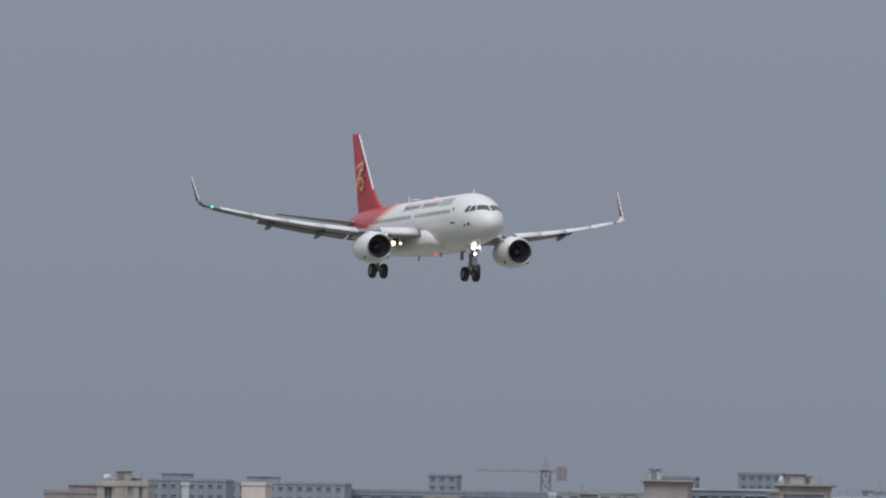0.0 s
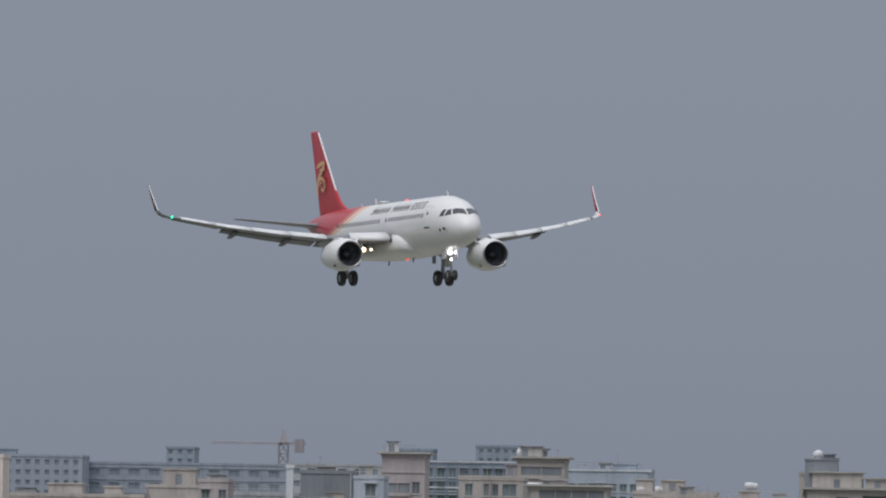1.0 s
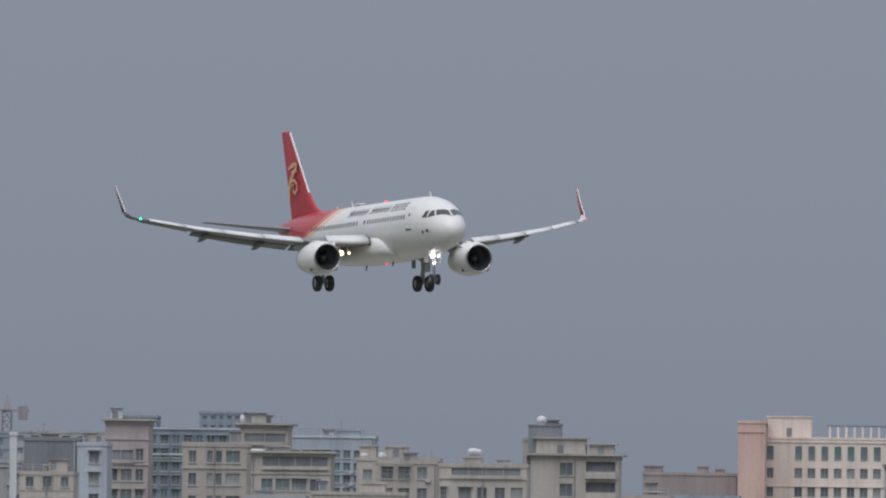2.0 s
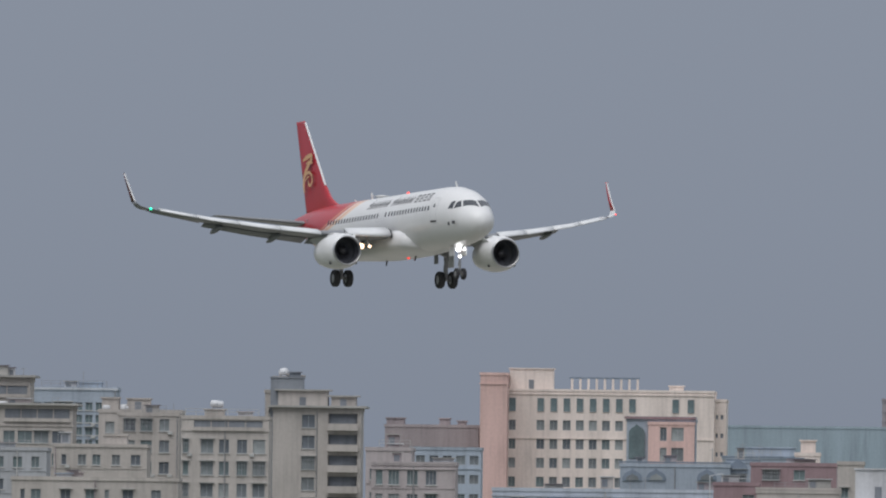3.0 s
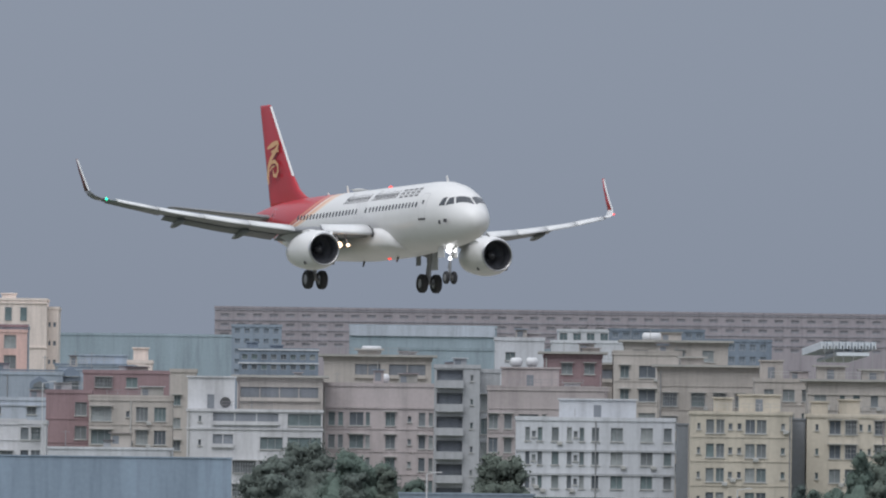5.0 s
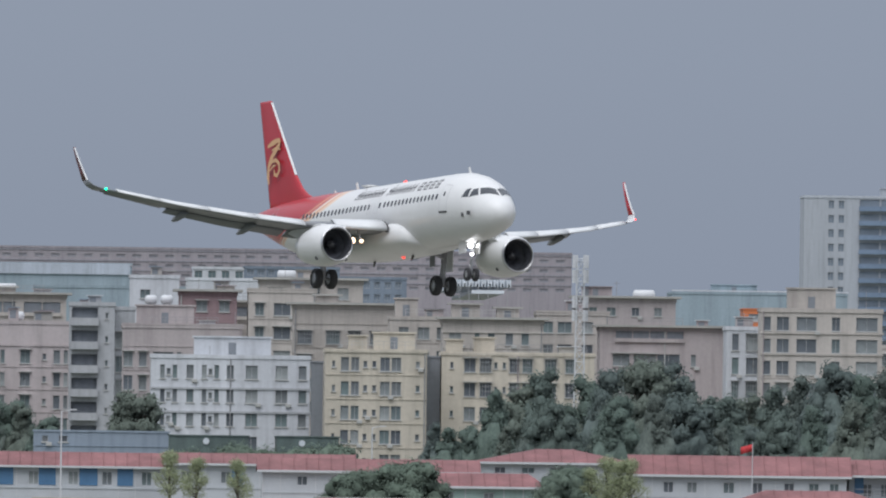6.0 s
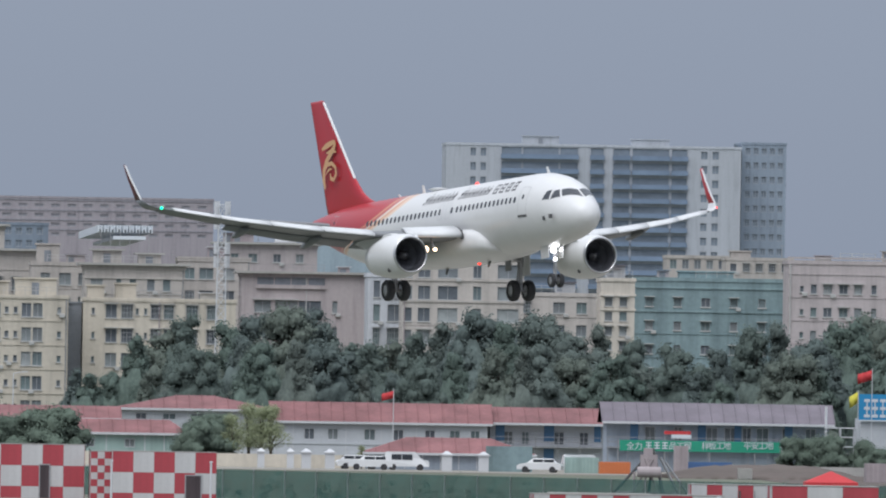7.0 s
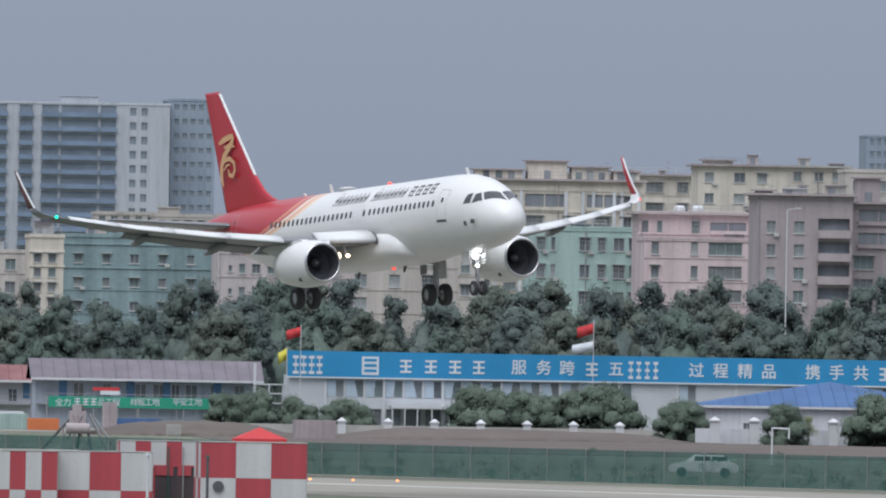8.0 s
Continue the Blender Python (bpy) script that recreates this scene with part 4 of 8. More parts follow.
            o.parent, o.location = e, (a1 + 0.1 if a1 + 0.7 < w else a0 - 0.1, -0.2, c0 - 0.25)
    bm = bmesh.new()
    t = 0.22
    box(bm, -0.12, w + 0.12, -0.12, t, top + 0.003, top + parapet)
    box(bm, -0.12, w + 0.12, depth - t, depth + 0.12, top + 0.003, top + parapet)
    box(bm, -0.12, t, t, depth - t, top + 0.003, top + parapet)
    box(bm, w - t, w + 0.12, t, depth - t, top + 0.003, top + parapet)
    part("parapet", bm, wall, e)
    for z in bands:
        bm = bmesh.new()
        box(bm, -0.16, w + 0.16, -0.16, -0.004, z - 0.12, z + 0.12)
        part("string_course", bm, band_mat or wall, e)
    for r0, r1, rh in rooms:
        bm = bmesh.new()
        box(bm, r0, r1, 2.0, min(depth - 1, 7.0), top + 0.003, top + rh)
        eave = 0.5 if cap else 0.2
        box(bm, r0 - eave, r1 + eave, 2.0 - eave, min(depth - 1, 7.0) + eave, top + rh + 0.003, top + rh + 0.2, 1)
        part("roof_room", bm, (wall, cap or wall), e)
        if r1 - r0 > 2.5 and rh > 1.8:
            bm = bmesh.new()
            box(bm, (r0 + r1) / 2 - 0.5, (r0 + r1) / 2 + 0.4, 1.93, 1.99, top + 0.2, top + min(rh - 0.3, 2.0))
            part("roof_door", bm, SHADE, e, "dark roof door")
    if y < 3200 and w > 4 and category == "building":
        roof_clutter(e, rs, w, depth, top, parapet + (0.3 if cap else 0), rooms)
    return e


def water_tank(x, y, z, r=0.6, ln=1.6, upright=False, h=0.35):
    bm = bmesh.new()
    if upright:
        turned(bm, [(z + h, 0.1), (z + h, r), (z + h + ln, r), (z + h + ln + r * 0.45, r * 0.6), (z + h + ln + r * 0.6, 0.05)], 18, "z", (x, y, 0), caps=True)
    else:
        turned(bm, [(-ln / 2 - r * 0.4, 0.05), (-ln / 2 - r * 0.3, r * 0.6), (-ln / 2, r), (ln / 2, r), (ln / 2 + r * 0.3, r * 0.6), (ln / 2 + r * 0.4, 0.05)], 18, "x", (x, y, z + h + r), caps=True)
    e = empty("water_tank", "white metal water tank on a flat roof", "water tank", "roof tanks")
    part("tank", bm, TANK, e, "", True)
    for dx in (-1, 1):
        bm = bmesh.new()
        box(bm, x + dx * r * 0.6 - 0.08, x + dx * r * 0.6 + 0.08, y - r * 0.7, y + r * 0.7, z, z + h + 0.12)
        part("stand", bm, STEEL, e)
    return e


def leaves(bm, rnd, c, r, n, size, flat=0.8):
    """n leaf clumps over an uneven ball."""
    for _ in range(n):
        d = Vector((rnd.gauss(0, 1), rnd.gauss(0, 1), rnd.gauss(0, 1))).normalized()
        u = 1.15 * math.sqrt(rnd.uniform(0.12, 1.0)) * rnd.uniform(0.8, 1.1)
        p = Vector(c) + Vector((d.x * r * u, d.y * r * u, d.z * r * u * flat))
        s = size * rnd.uniform(0.6, 1.4)
        a = Vector((rnd.gauss(0, 1), rnd.gauss(0, 1), rnd.gauss(0, 1))).normalized()
        b = a.orthogonal().normalized()
        e = a.cross(b)
        q = [p + b * s, p + e * s * 0.75 + a * s * 0.2, p - b * s * 0.8 - e * s * 0.4]
        bm.faces.new([bm.verts.new(v) for v in q])


def tree_mesh(seed, h, spread, material, name, label, clumps=16, per=150, leaf=0.3, low=0.3, upright=1.0, core=True):
    """A tapered trunk, limbs, and clumps of foliage of many sizes with loose leaves standing out of them."""
    rnd = random.Random(seed)
    e = empty(name, label, "tree" if name == "tree" else "shrub", "tree belt" if name == "tree" else "")
    bm = bmesh.new()
    k = 9
    rings = []
    for i in range(6):
        u = i / 5
        c = Vector((math.sin(u * 3 + seed) * 0.25 * u, math.cos(u * 2 + seed) * 0.25 * u, u * h * 0.78))
        r = (0.028 * h) * (1 - 0.75 * u) + 0.02
        rings.append([c + Vector((r * math.cos(2 * math.pi * j / k), r * math.sin(2 * math.pi * j / k), 0)) for j in range(k)])
    loft(bm, rings)
    tops = [(rnd.uniform(0, 6.283), rnd.uniform(0.05, 0.7), rnd.uniform(0.8, 0.96)) for _ in range(6)]
    spots = []
    for i in range(clumps):
        if i < len(tops):                       # leaders that break the outline
            ang, out, u = tops[i]
            rr = spread * out * 0.45
        else:
            u = rnd.uniform(0.0, 0.9)
            ang = rnd.uniform(0, 6.283)
            near = max(0.0, 1 - max(0.0, u - 0.25) / 0.85) ** (0.7 / upright)
            rr = spread * near * rnd.uniform(0.2, 0.92)
        z = h * (low + (0.97 - low) * u)
        p = Vector((rr * math.cos(ang), rr * math.sin(ang), z))
        size = rnd.uniform(0.28, 0.48) * spread * (0.85 if i < len(tops) else 1.0) * math.sqrt(26 / clumps) * 1.06
        spots.append((p, size))
        tube(bm, (0, 0, z * 0.62), p, 0.011 * h * 0.6, 0.02, 6)
    part("trunk", bm, BARK, e, "", True)
    bm = bmesh.new()
    for p, r in spots if core else ():
        shift = Vector((rnd.uniform(0, 99), rnd.uniform(0, 99), rnd.uniform(0, 99)))
        ball = bmesh.ops.create_icosphere(bm, subdivisions=2 if clumps < 30 else 1, radius=1.0)["verts"]
        for v in ball:
            d = v.co.normalized()
            q = r * (0.72 + 0.5 * noise.noise(d * 1.9 + shift) + rnd.uniform(-0.05, 0.05))
            v.co = p + Vector((d.x, d.y, d.z * 0.9)) * q
    if core and clumps >= 30:                   # the thick of the crown, round the trunk
        for v in bmesh.ops.create_icosphere(bm, subdivisions=3, radius=1.0)["verts"]:
            d = v.co.normalized()
            q = 0.8 + 0.45 * noise.noise(d * 2.6 + Vector((seed, 0, 0))) + rnd.uniform(-0.04, 0.04)
            v.co = Vector((d.x * spread * 0.86 * q, d.y * spread * 0.86 * q, h * (low + (0.97 - low) * (0.36 + 0.46 * d.z * q))))
    share = sum(r * r for _, r in spots)
    for p, r in spots:
        for _ in range(int(clumps * per * r * r / share)):
            d = Vector((rnd.gauss(0, 1), rnd.gauss(0, 1), rnd.gauss(0.15, 1))).normalized()
            u = r * (0.68 + 0.55 * rnd.random() ** 1.5)
            c = p + Vector((d.x * u, d.y * u, d.z * u * 0.85))
            t = leaf * rnd.uniform(0.6, 1.5)
            a = (d + Vector((rnd.gauss(0, 0.25), rnd.gauss(0, 0.25), rnd.gauss(0, 0.25)))).normalized()
            b = a.orthogonal().normalized()
            f = a.cross(b)
            w = rnd.uniform(0, 6.283)
            b, f = b * math.cos(w) + f * math.sin(w), f * math.cos(w) - b * math.sin(w)
            bm.faces.new([bm.verts.new(v) for v in (c + b * t, c + f * t * 0.7, c - b * t * 0.8 - f * t * 0.4)])
    part("crown", bm, material, e, "dense uneven crown of small leaves", True)
    return e


def text_mesh(name, body, size, material, parent, at, bold=0.0, wide=1.0):
    """Flat raised lettering on the face of a sign that looks to -y."""
    cu = bpy.data.curves.new(name, "FONT")
    cu.body, cu.size, cu.extrude, cu.align_x, cu.align_y = body, size, 0.02, "CENTER", "CENTER"
    cu.resolution_u, cu.offset = 2, bold
    tmp = bpy.data.objects.new(name, cu)
    me = bpy.data.meshes.new_from_object(tmp)
    bpy.data.objects.remove(tmp)
    me.materials.clear()
    me.materials.append(material)
    o = new(name, me)
    o.parent = parent
    o.matrix_basis = pose(*at, 90, 0, 0)
    o.scale = (wide, 1, 1)
    return o


# ---- the airfield and the building site in front of the town ----
def ground_mat():
    m = mat("airfield_grass", (0.15, 0.16, 0.125), 0.95, vary=0.35, scale=0.02, bump=0.3, spec=0.1)
    return m


def sheet(name, label, pts, z, material, category="ground"):
    bm = bmesh.new()
    top = [bm.verts.new((x, y, z)) for x, y in pts]
    low = [bm.verts.new((x, y, z - 0.5)) for x, y in pts]
    bm.faces.new(top)
    k = len(pts)
    for i in range(k):
        bm.faces.new((top[i], top[(i + 1) % k], low[(i + 1) % k], low[i]))
    return tagged(part(name, bm, material), label, category, kind="structure")


sheet("ground", "flat grassy airfield ground", [(-9000, -500), (9000, -500), (9000, 40000), (-9000, 40000)], 0.0, ground_mat())
SOIL = mat("bare_soil", (0.135, 0.115, 0.105), 0.95, vary=0.25, scale=0.08, bump=0.3, spec=0.1)
APRON = mat("worn_concrete_strip", (0.26, 0.245, 0.215), 0.9, vary=0.18, scale=0.1, bump=0.2, spec=0.2)
PALELINE = mat("white_road_paint", (0.60, 0.60, 0.57), 0.8, vary=0.15, scale=0.5)
NETTING = mat("green_fence_net", (0.05, 0.15, 0.135), 0.9, vary=0.7, scale=0.18, spec=0.1)


def see_through(m, share):
    """A woven net: part of the light passes."""
    nn, ll = m.node_tree.nodes, m.node_tree.links
    clear, mix = nn.new("ShaderNodeBsdfTransparent"), nn.new("ShaderNodeMixShader")
    mix.inputs[0].default_value = share
    ll.new(nn["Principled BSDF"].outputs[0], mix.inputs[1])
    ll.new(clear.outputs[0], mix.inputs[2])
    ll.new(mix.outputs[0], nn["Material Output"].inputs["Surface"])


see_through(NETTING, 0.52)
ALONG, ACROSS = Vector((0.3165, -0.9486, 0)), Vector((0.9486, 0.3165, 0))
FOOT = Vector((83.7, 1233.0, 0))


def strip(name, label, off0, off1, s0, s1, z, material, category):
    q = [FOOT + ACROSS * o + ALONG * s for o, s in ((off0, s0), (off0, s1), (off1, s1), (off1, s0))]
    return sheet(name, label, [(p.x, p.y) for p in q], z, material, category)


strip("runway", "worn grey concrete runway and shoulder", -75, -14, -1500, 900, 0.03, APRON, "runway")
strip("edge_line", "white painted line along the runway", -38.6, -37.4, -1500, 900, 0.05, PALELINE, "road marking")
strip("shoulder_line", "pale kerb strip along the fence", -3.0, -1.4, -1500, 900, 0.06, APRON, "kerb")
sheet("soil_bank", "bare brown soil beside the building site", [(100, 1640), (265, 1600), (265, 2090), (112, 2090)], 0.04, SOIL)
sheet("site_yard", "dusty pale yard in front of the cabins", [(-20, 1990), (112, 1985), (112, 2140), (-20, 2140)], 0.05, APRON)

# the perimeter fence, hung with green net
fence = empty("perimeter_fence", "steel fence hung with green netting", "fence")
bm = bmesh.new()
box(bm, -2.95, 2.95, -0.02, 0.02, 0.05, 2.0)
panel = part("net_panel", bm, NETTING, fence)
panel.matrix_basis = pose(*(FOOT + ALONG * -3), 0, 0, -71.55)
bm = bmesh.new()
tube(bm, (0, 0, 0), (0, 0, 2.05), 0.03, 0.03, 8)
post = part("post", bm, STEEL, fence)
post.matrix_basis = pose(*FOOT)
for i in range(-70, 34):
    if i != 0:
        again(post, pose(*(FOOT + ALONG * 6 * i)))
    if i != -1:
        again(panel, pose(*(FOOT + ALONG * (6 * i + 3)), 0, 0, -71.55))

# weeds and creepers along the far side of the fence
weeds = bmesh.new()
rnd = random.Random(77)
for i in range(330):
    p = FOOT + ALONG * (-415 + 1.9 * i + rnd.uniform(-1, 1)) + ACROSS * rnd.uniform(0.4, 2.5)
    hh = rnd.uniform(0.3, 1.75) if rnd.random() < 0.8 else rnd.uniform(1.7, 2.1)
    for k in range(3):
        leaves(weeds, rnd, (p.x + rnd.uniform(-0.5, 0.5), p.y + rnd.uniform(-0.5, 0.5), 0.35 + (hh - 0.35) * k / 2), rnd.uniform(0.25, 0.5), 50, 0.06)
tagged(part("weeds", weeds, LEAFGREEN), "tall dark green weeds along the fence", "weeds", kind="stuff")


def cabin(name, label, x0, x1, y, eave, ridge, depth, roof, wall, wins=(), rows=(), doors=(), gallery=False, hip=0.0, over=0.6, ahead=0.0, category="cabin", panel=1.82, pane=PANE):
    """A site cabin of clad panels with a ribbed sheet roof, its ridge along x."""
    w = x1 - x0
    e = empty(name, label, category, "site cabins", pose(x0, y, 0))
    holes = []
    for cz, hh in rows:
        for cx, ww in wins:
            holes.append((cx - ww / 2, cx + ww / 2, cz - hh / 2, cz + hh / 2))
    ok = []
    for q in holes:
        if q[0] > 0.1 and q[1] < w - 0.1 and q[3] < eave - 0.1 and q[2] > 0.15:
            ok.append(tuple(round(v, 2) for v in q))
    bm = bmesh.new()
    wall_with_openings(bm, w, depth, eave, ok, 0.26)
    part("wall", bm, wall, e)
    for q in ok:
        window(e, (q[0] + q[1]) / 2, 0, (q[2] + q[3]) / 2, q[1] - q[0], q[3] - q[2], pane, 2, 4)
    bm = bmesh.new()
    k = int(w / panel)
    for i in range(k + 1):
        c = w * i / max(k, 1)
        if not any(q[0] - 0.08 < c < q[1] + 0.08 for q in ok):
            box(bm, c - 0.05, c + 0.05, -0.05, -0.003, 0.1, eave - 0.05)
    tagged(part("panel_seam", bm, TANK if not gallery else wall, e), kind="stuff")
    if eave > 4.5:
        bm = bmesh.new()
        box(bm, -0.05, w + 0.05, -0.09, -0.006, eave * 0.49, eave * 0.49 + 0.2)
        part("floor_band", bm, wall, e)
    for cx, cz, ww, hh in doors:
        bm = bmesh.new()
        box(bm, cx - ww / 2, cx + ww / 2, -0.07, -0.004, cz, cz + hh)
        part("door", bm, DOORBLUE, e, "blue panel door")
    # roof: two slopes with ribs and thickness
    bm = bmesh.new()
    t = 0.12
    f = -over - ahead
    a = [(-over, f, eave), (w + over, f, eave), (w + over - hip, depth / 2, ridge), (-over + hip, depth / 2, ridge), (-over, depth + over, eave), (w + over, depth + over, eave)]
    vs = [bm.verts.new(p) for p in a]
    lo = [bm.verts.new((p[0], p[1], p[2] - t)) for p in a]
    for q in ((0, 1, 2, 3), (3, 2, 5, 4), (0, 3, 4), (1, 5, 2)):
        bm.faces.new([vs[i] for i in q])
        bm.faces.new([lo[i] for i in reversed(q)])
    for i, j in ((0, 1), (1, 5), (5, 4), (4, 0)):
        bm.faces.new((vs[i], vs[j], lo[j], lo[i]))
    r = part("roof", bm, roof, e)
    ns = max(3, int(w / 1.2))
    bm = bmesh.new()
    for i in range(ns + 1):
        c = -over + (w + 2 * over) * i / ns
        d = min(1.0, max(0.0, min(c + over, w + over - c) / hip)) if hip else 1.0
        if d < 0.08:
            continue
        p0, p1 = Vector((c, f, eave + 0.02)), Vector((c, f + (depth / 2 - f) * d, eave + 0.02 + (ridge - eave) * d))
        loft(bm, [[p + Vector((sx, 0, sz)) for sx, sz in ((-0.05, 0), (0.05, 0), (0.03, 0.06), (-0.03, 0.06))] for p in (p0, p1)])
    tagged(part("ribs", bm, roof, r), kind="stuff")
    bm = bmesh.new()
    box(bm, -over, w + over, f - 0.1, f, eave - 0.2, eave + 0.03)
    part("gutter", bm, TANK, r, "pale gutter along the eave")
    if gallery:
        bm = bmesh.new()
        z = eave * 0.5
        box(bm, 0, w, -1.3, -0.1, z - 0.12, z)
        part("gallery_floor", bm, STEEL, e)
        bm = bmesh.new()
        for h in (0.5, 1.0):
            box(bm, 0, w, -1.3, -1.25, z + h - 0.03, z + h + 0.03)
        m = int(w / 2)
        for i in range(m + 1):
            c = 0.05 + (w - 0.1) * i / m
            box(bm, c - 0.03, c + 0.03, -1.3, -1.24, 0.0, z + 1.0)
        tagged(part("railing", bm, STEEL, e, "pale steel gallery railing"), kind="stuff")
    return e


cabin("site_cabin", "white two-storey site cabin with a red sheet roof", 68.59, 90.96, 2150, 4.7, 6.79, 9, ROOFRED, PREFAB, [(0.36, 0.96), (3.58, 1.07), (6.09, 1.07), (9.97, 1.19), (13.02, 1.07), (16.36, 1.07), (18.99, 1.07), (21.14, 0.96)], [(3.39, 1.19), (0.4, 1.19)])
cabin("site_cabin", "two-storey cabin with a red roof, gallery and blue doors", 91.41, 103.27, 2152, 4.87, 6.55, 9, ROOFRED, PREFAB, [(1.91, 0.96), (3.71, 0.84), (7.29, 1.08), (9.92, 0.96)], [(3.32, 1.43)], doors=[(1.02, 3.0, 0.96, 2.1), (6.22, 3.0, 1.08, 2.1), (11.36, 3.0, 0.72, 2.1), (6.22, 0.1, 1.08, 2.1)], gallery=True, ahead=1.1)
cabin("site_cabin", "cabin with a faded red hipped roof", 52.48, 69.15, 2172, 5.81, 7.26, 12, ROOFRED, PREFAB, [(2.41, 1.21), (5.43, 1.45), (8.45, 1.45)], [(4.96, 0.72)], hip=7.0)
cabin("site_cabin", "low red-roofed cabin with mint walls", 45.97, 58.05, 2120, 3.22, 4.63, 8, ROOFRED, MINT, [(2.36, 0.94), (6.48, 1.06)], [(2.16, 0.94)], hip=2.0)
cabin("site_cabin", "long low cabin with a faded red roof", 28.99, 51.19, 2130, 4.66, 5.96, 9, ROOFRED, PREFAB, [(4.14, 1.06), (7.69, 1.06), (11.83, 1.06), (15.97, 1.06)], [(3.6, 0.95)])
cabin("site_cabin", "long red-roofed cabin with blue doors", -2.15, 19.75, 2190, 4.77, 6.29, 9, ROOFRED, PREFAB, [(7.3, 1.09), (11.56, 1.09), (15.21, 1.09), (19.47, 1.09)], [(3.49, 1.46)], doors=[(4.26, 2.7, 1.7, 2.1), (8.76, 2.7, 1.83, 2.1), (13.2, 2.7, 1.95, 2.1), (17.16, 2.7, 1.7, 2.1)])
cabin("site_cabin", "long red-roofed cabin beside the trees", 19.71, 39.13, 2185, 5.23, 6.38, 9, ROOFRED, PREFAB, [(1.82, 1.09), (6.07, 1.09), (10.93, 1.09), (15.78, 1.09)], [(3.77, 1.34)], doors=[(7.28, 2.7, 1.21, 2.1)])
cabin("site_cabin", "red-roofed cabin with faded paint", -24.09, -5.28, 2185, 5.13, 6.35, 9, ROOFRED, PREFAB, [(2.43, 1.09), (6.07, 1.09), (10.32, 1.09), (15.78, 1.09)], [(3.8, 1.34)], doors=[(17.6, 2.7, 1.21, 2.1), (8.5, 2.7, 1.34, 2.1)])
# blue-grey wall colour here holds the shade under the gallery roof
cabin("site_cabin", "two-storey cabin with a mauve-grey roof and dark gallery", 102.24, 125.34, 2120, 5.23, 7.29, 9, ROOFGREY, BLUEGREY, [(4.48, 1.06), (7.42, 0.94), (10.95, 1.18), (12.9, 1.3), (14.6, 0.94), (16.25, 1.3), (18.73, 0.94), (21.26, 1.06)], [(4.05, 1.53)], doors=[(2.83, 3.0, 0.82, 2.1), (9.89, 3.0, 0.82, 2.1), (13.66, 3.0, 0.71, 2.1), (18.96, 3.0, 0.82, 2.1)], gallery=True, ahead=1.1)
cabin("site_cabin", "low gatehouse with a long red hipped roof", 75.17, 91.68, 2060, 1.74, 3.34, 8, ROOFRED, BLUEGREY, [(2.75, 1.14), (5.04, 1.14), (7.32, 1.14), (10.19, 1.14), (12.47, 1.14)], [(0.43, 1.03)], hip=4.6)
cabin("site_cabin", "white bungalow with a blue sheet roof", 162.12, 188.99, 2000, 3.67, 6.22, 16, ROOFBLUE, WHITE, [(0.89, 0.56), (4.61, 0.78), (7.22, 0.44), (13.06, 0.89), (15, 0.67), (20, 0.78)], [(1.56, 0.89)], hip=14.0)

office = empty("site_office", "white two-storey site office under a long blue sign", "office", "", pose(127.47, 2100, 0))
SIGN_W = 66.19
bm = bmesh.new()
bays = []
for i in range(int(SIGN_W / 2.03)):
    c = 4.8 + 2.03 * i
    if c < 34 or 39.4 < c < 42 or c > 50:
        bays += [(c - 0.9, c + 0.9, 3.75, 5.6), (c - 0.8, c + 0.8, 0.7, 2.6)]
wall_with_openings(bm, SIGN_W, 9.0, 6.0, bays, 0.26)
part("wall", bm, PREFAB, office)
for q in bays:
    window(office, (q[0] + q[1]) / 2, 0, (q[2] + q[3]) / 2, q[1] - q[0], q[3] - q[2], PANE)
for i, q in enumerate(bays[::2]):
    bm = bmesh.new()
    lean = 0.25 * math.sin(i * 1.9)
    loft(bm, [[(q[0] + 0.04, y, z), (q[0] + wd, y, z), (q[0] + wd, y + 0.05, z), (q[0] + 0.04, y + 0.05, z)] for y, z, wd in ((0.05, q[2] + 0.06, 1.0 + lean), (0.05, q[3] - 0.05, 0.95 - lean * 0.4))])
    part("curtain", bm, mat("pale_blue_curtain", (0.42, 0.50, 0.58), 0.9, vary=0.15) if i == 0 else bpy.data.materials["pale_blue_curtain"], office, "pale blue curtain half drawn")
for i in range(int(SIGN_W / 6.09) + 1):
    bm = bmesh.new()
    box(bm, 6.09 * i - 0.12 + 3.78, 6.09 * i + 0.12 + 3.78, -0.14, -0.003, 0, 6.0)
    part("column", bm, TANK, office)
bm = bmesh.new()
box(bm, 10.4, 16.6, -4.0, -0.15, 2.7, 3.0)
for c in (10.5, 11.8, 13.1, 14.6, 16.4):
    box(bm, c - 0.06, c + 0.06, -3.95, -3.85, 0, 2.7)
part("porch", bm, TANK, office, "white flat-roofed porch on slim posts")
bm = bmesh.new()
box(bm, 34.6, 35.5, -0.1, 0.0, 0.4, 5.7)
part("stair_window", bm, PANE, office)
bm = bmesh.new()
box(bm, -0.2, SIGN_W, -0.45, -0.2, 5.85, 8.5)
sign = part("sign_board", bm, SIGNBLUE, office, "long blue sign with white lettering")
bm = bmesh.new()
box(bm, -0.2, SIGN_W, -0.5, -0.17, 5.7, 5.84)
part("sign_edge", bm, SIGNWHITE, sign)

text_mesh("sign_letter", "服", 1.62, SIGNWHITE, sign, (23.79, -0.47, 7.05), 0.02)
text_mesh("sign_letter", "务", 1.62, SIGNWHITE, sign, (26.37, -0.47, 7.05), 0.02)
text_mesh("sign_letter", "跨", 1.62, SIGNWHITE, sign, (28.77, -0.47, 7.05), 0.02)
text_mesh("sign_letter", "五", 1.62, SIGNWHITE, sign, (33.87, -0.47, 7.05), 0.02)
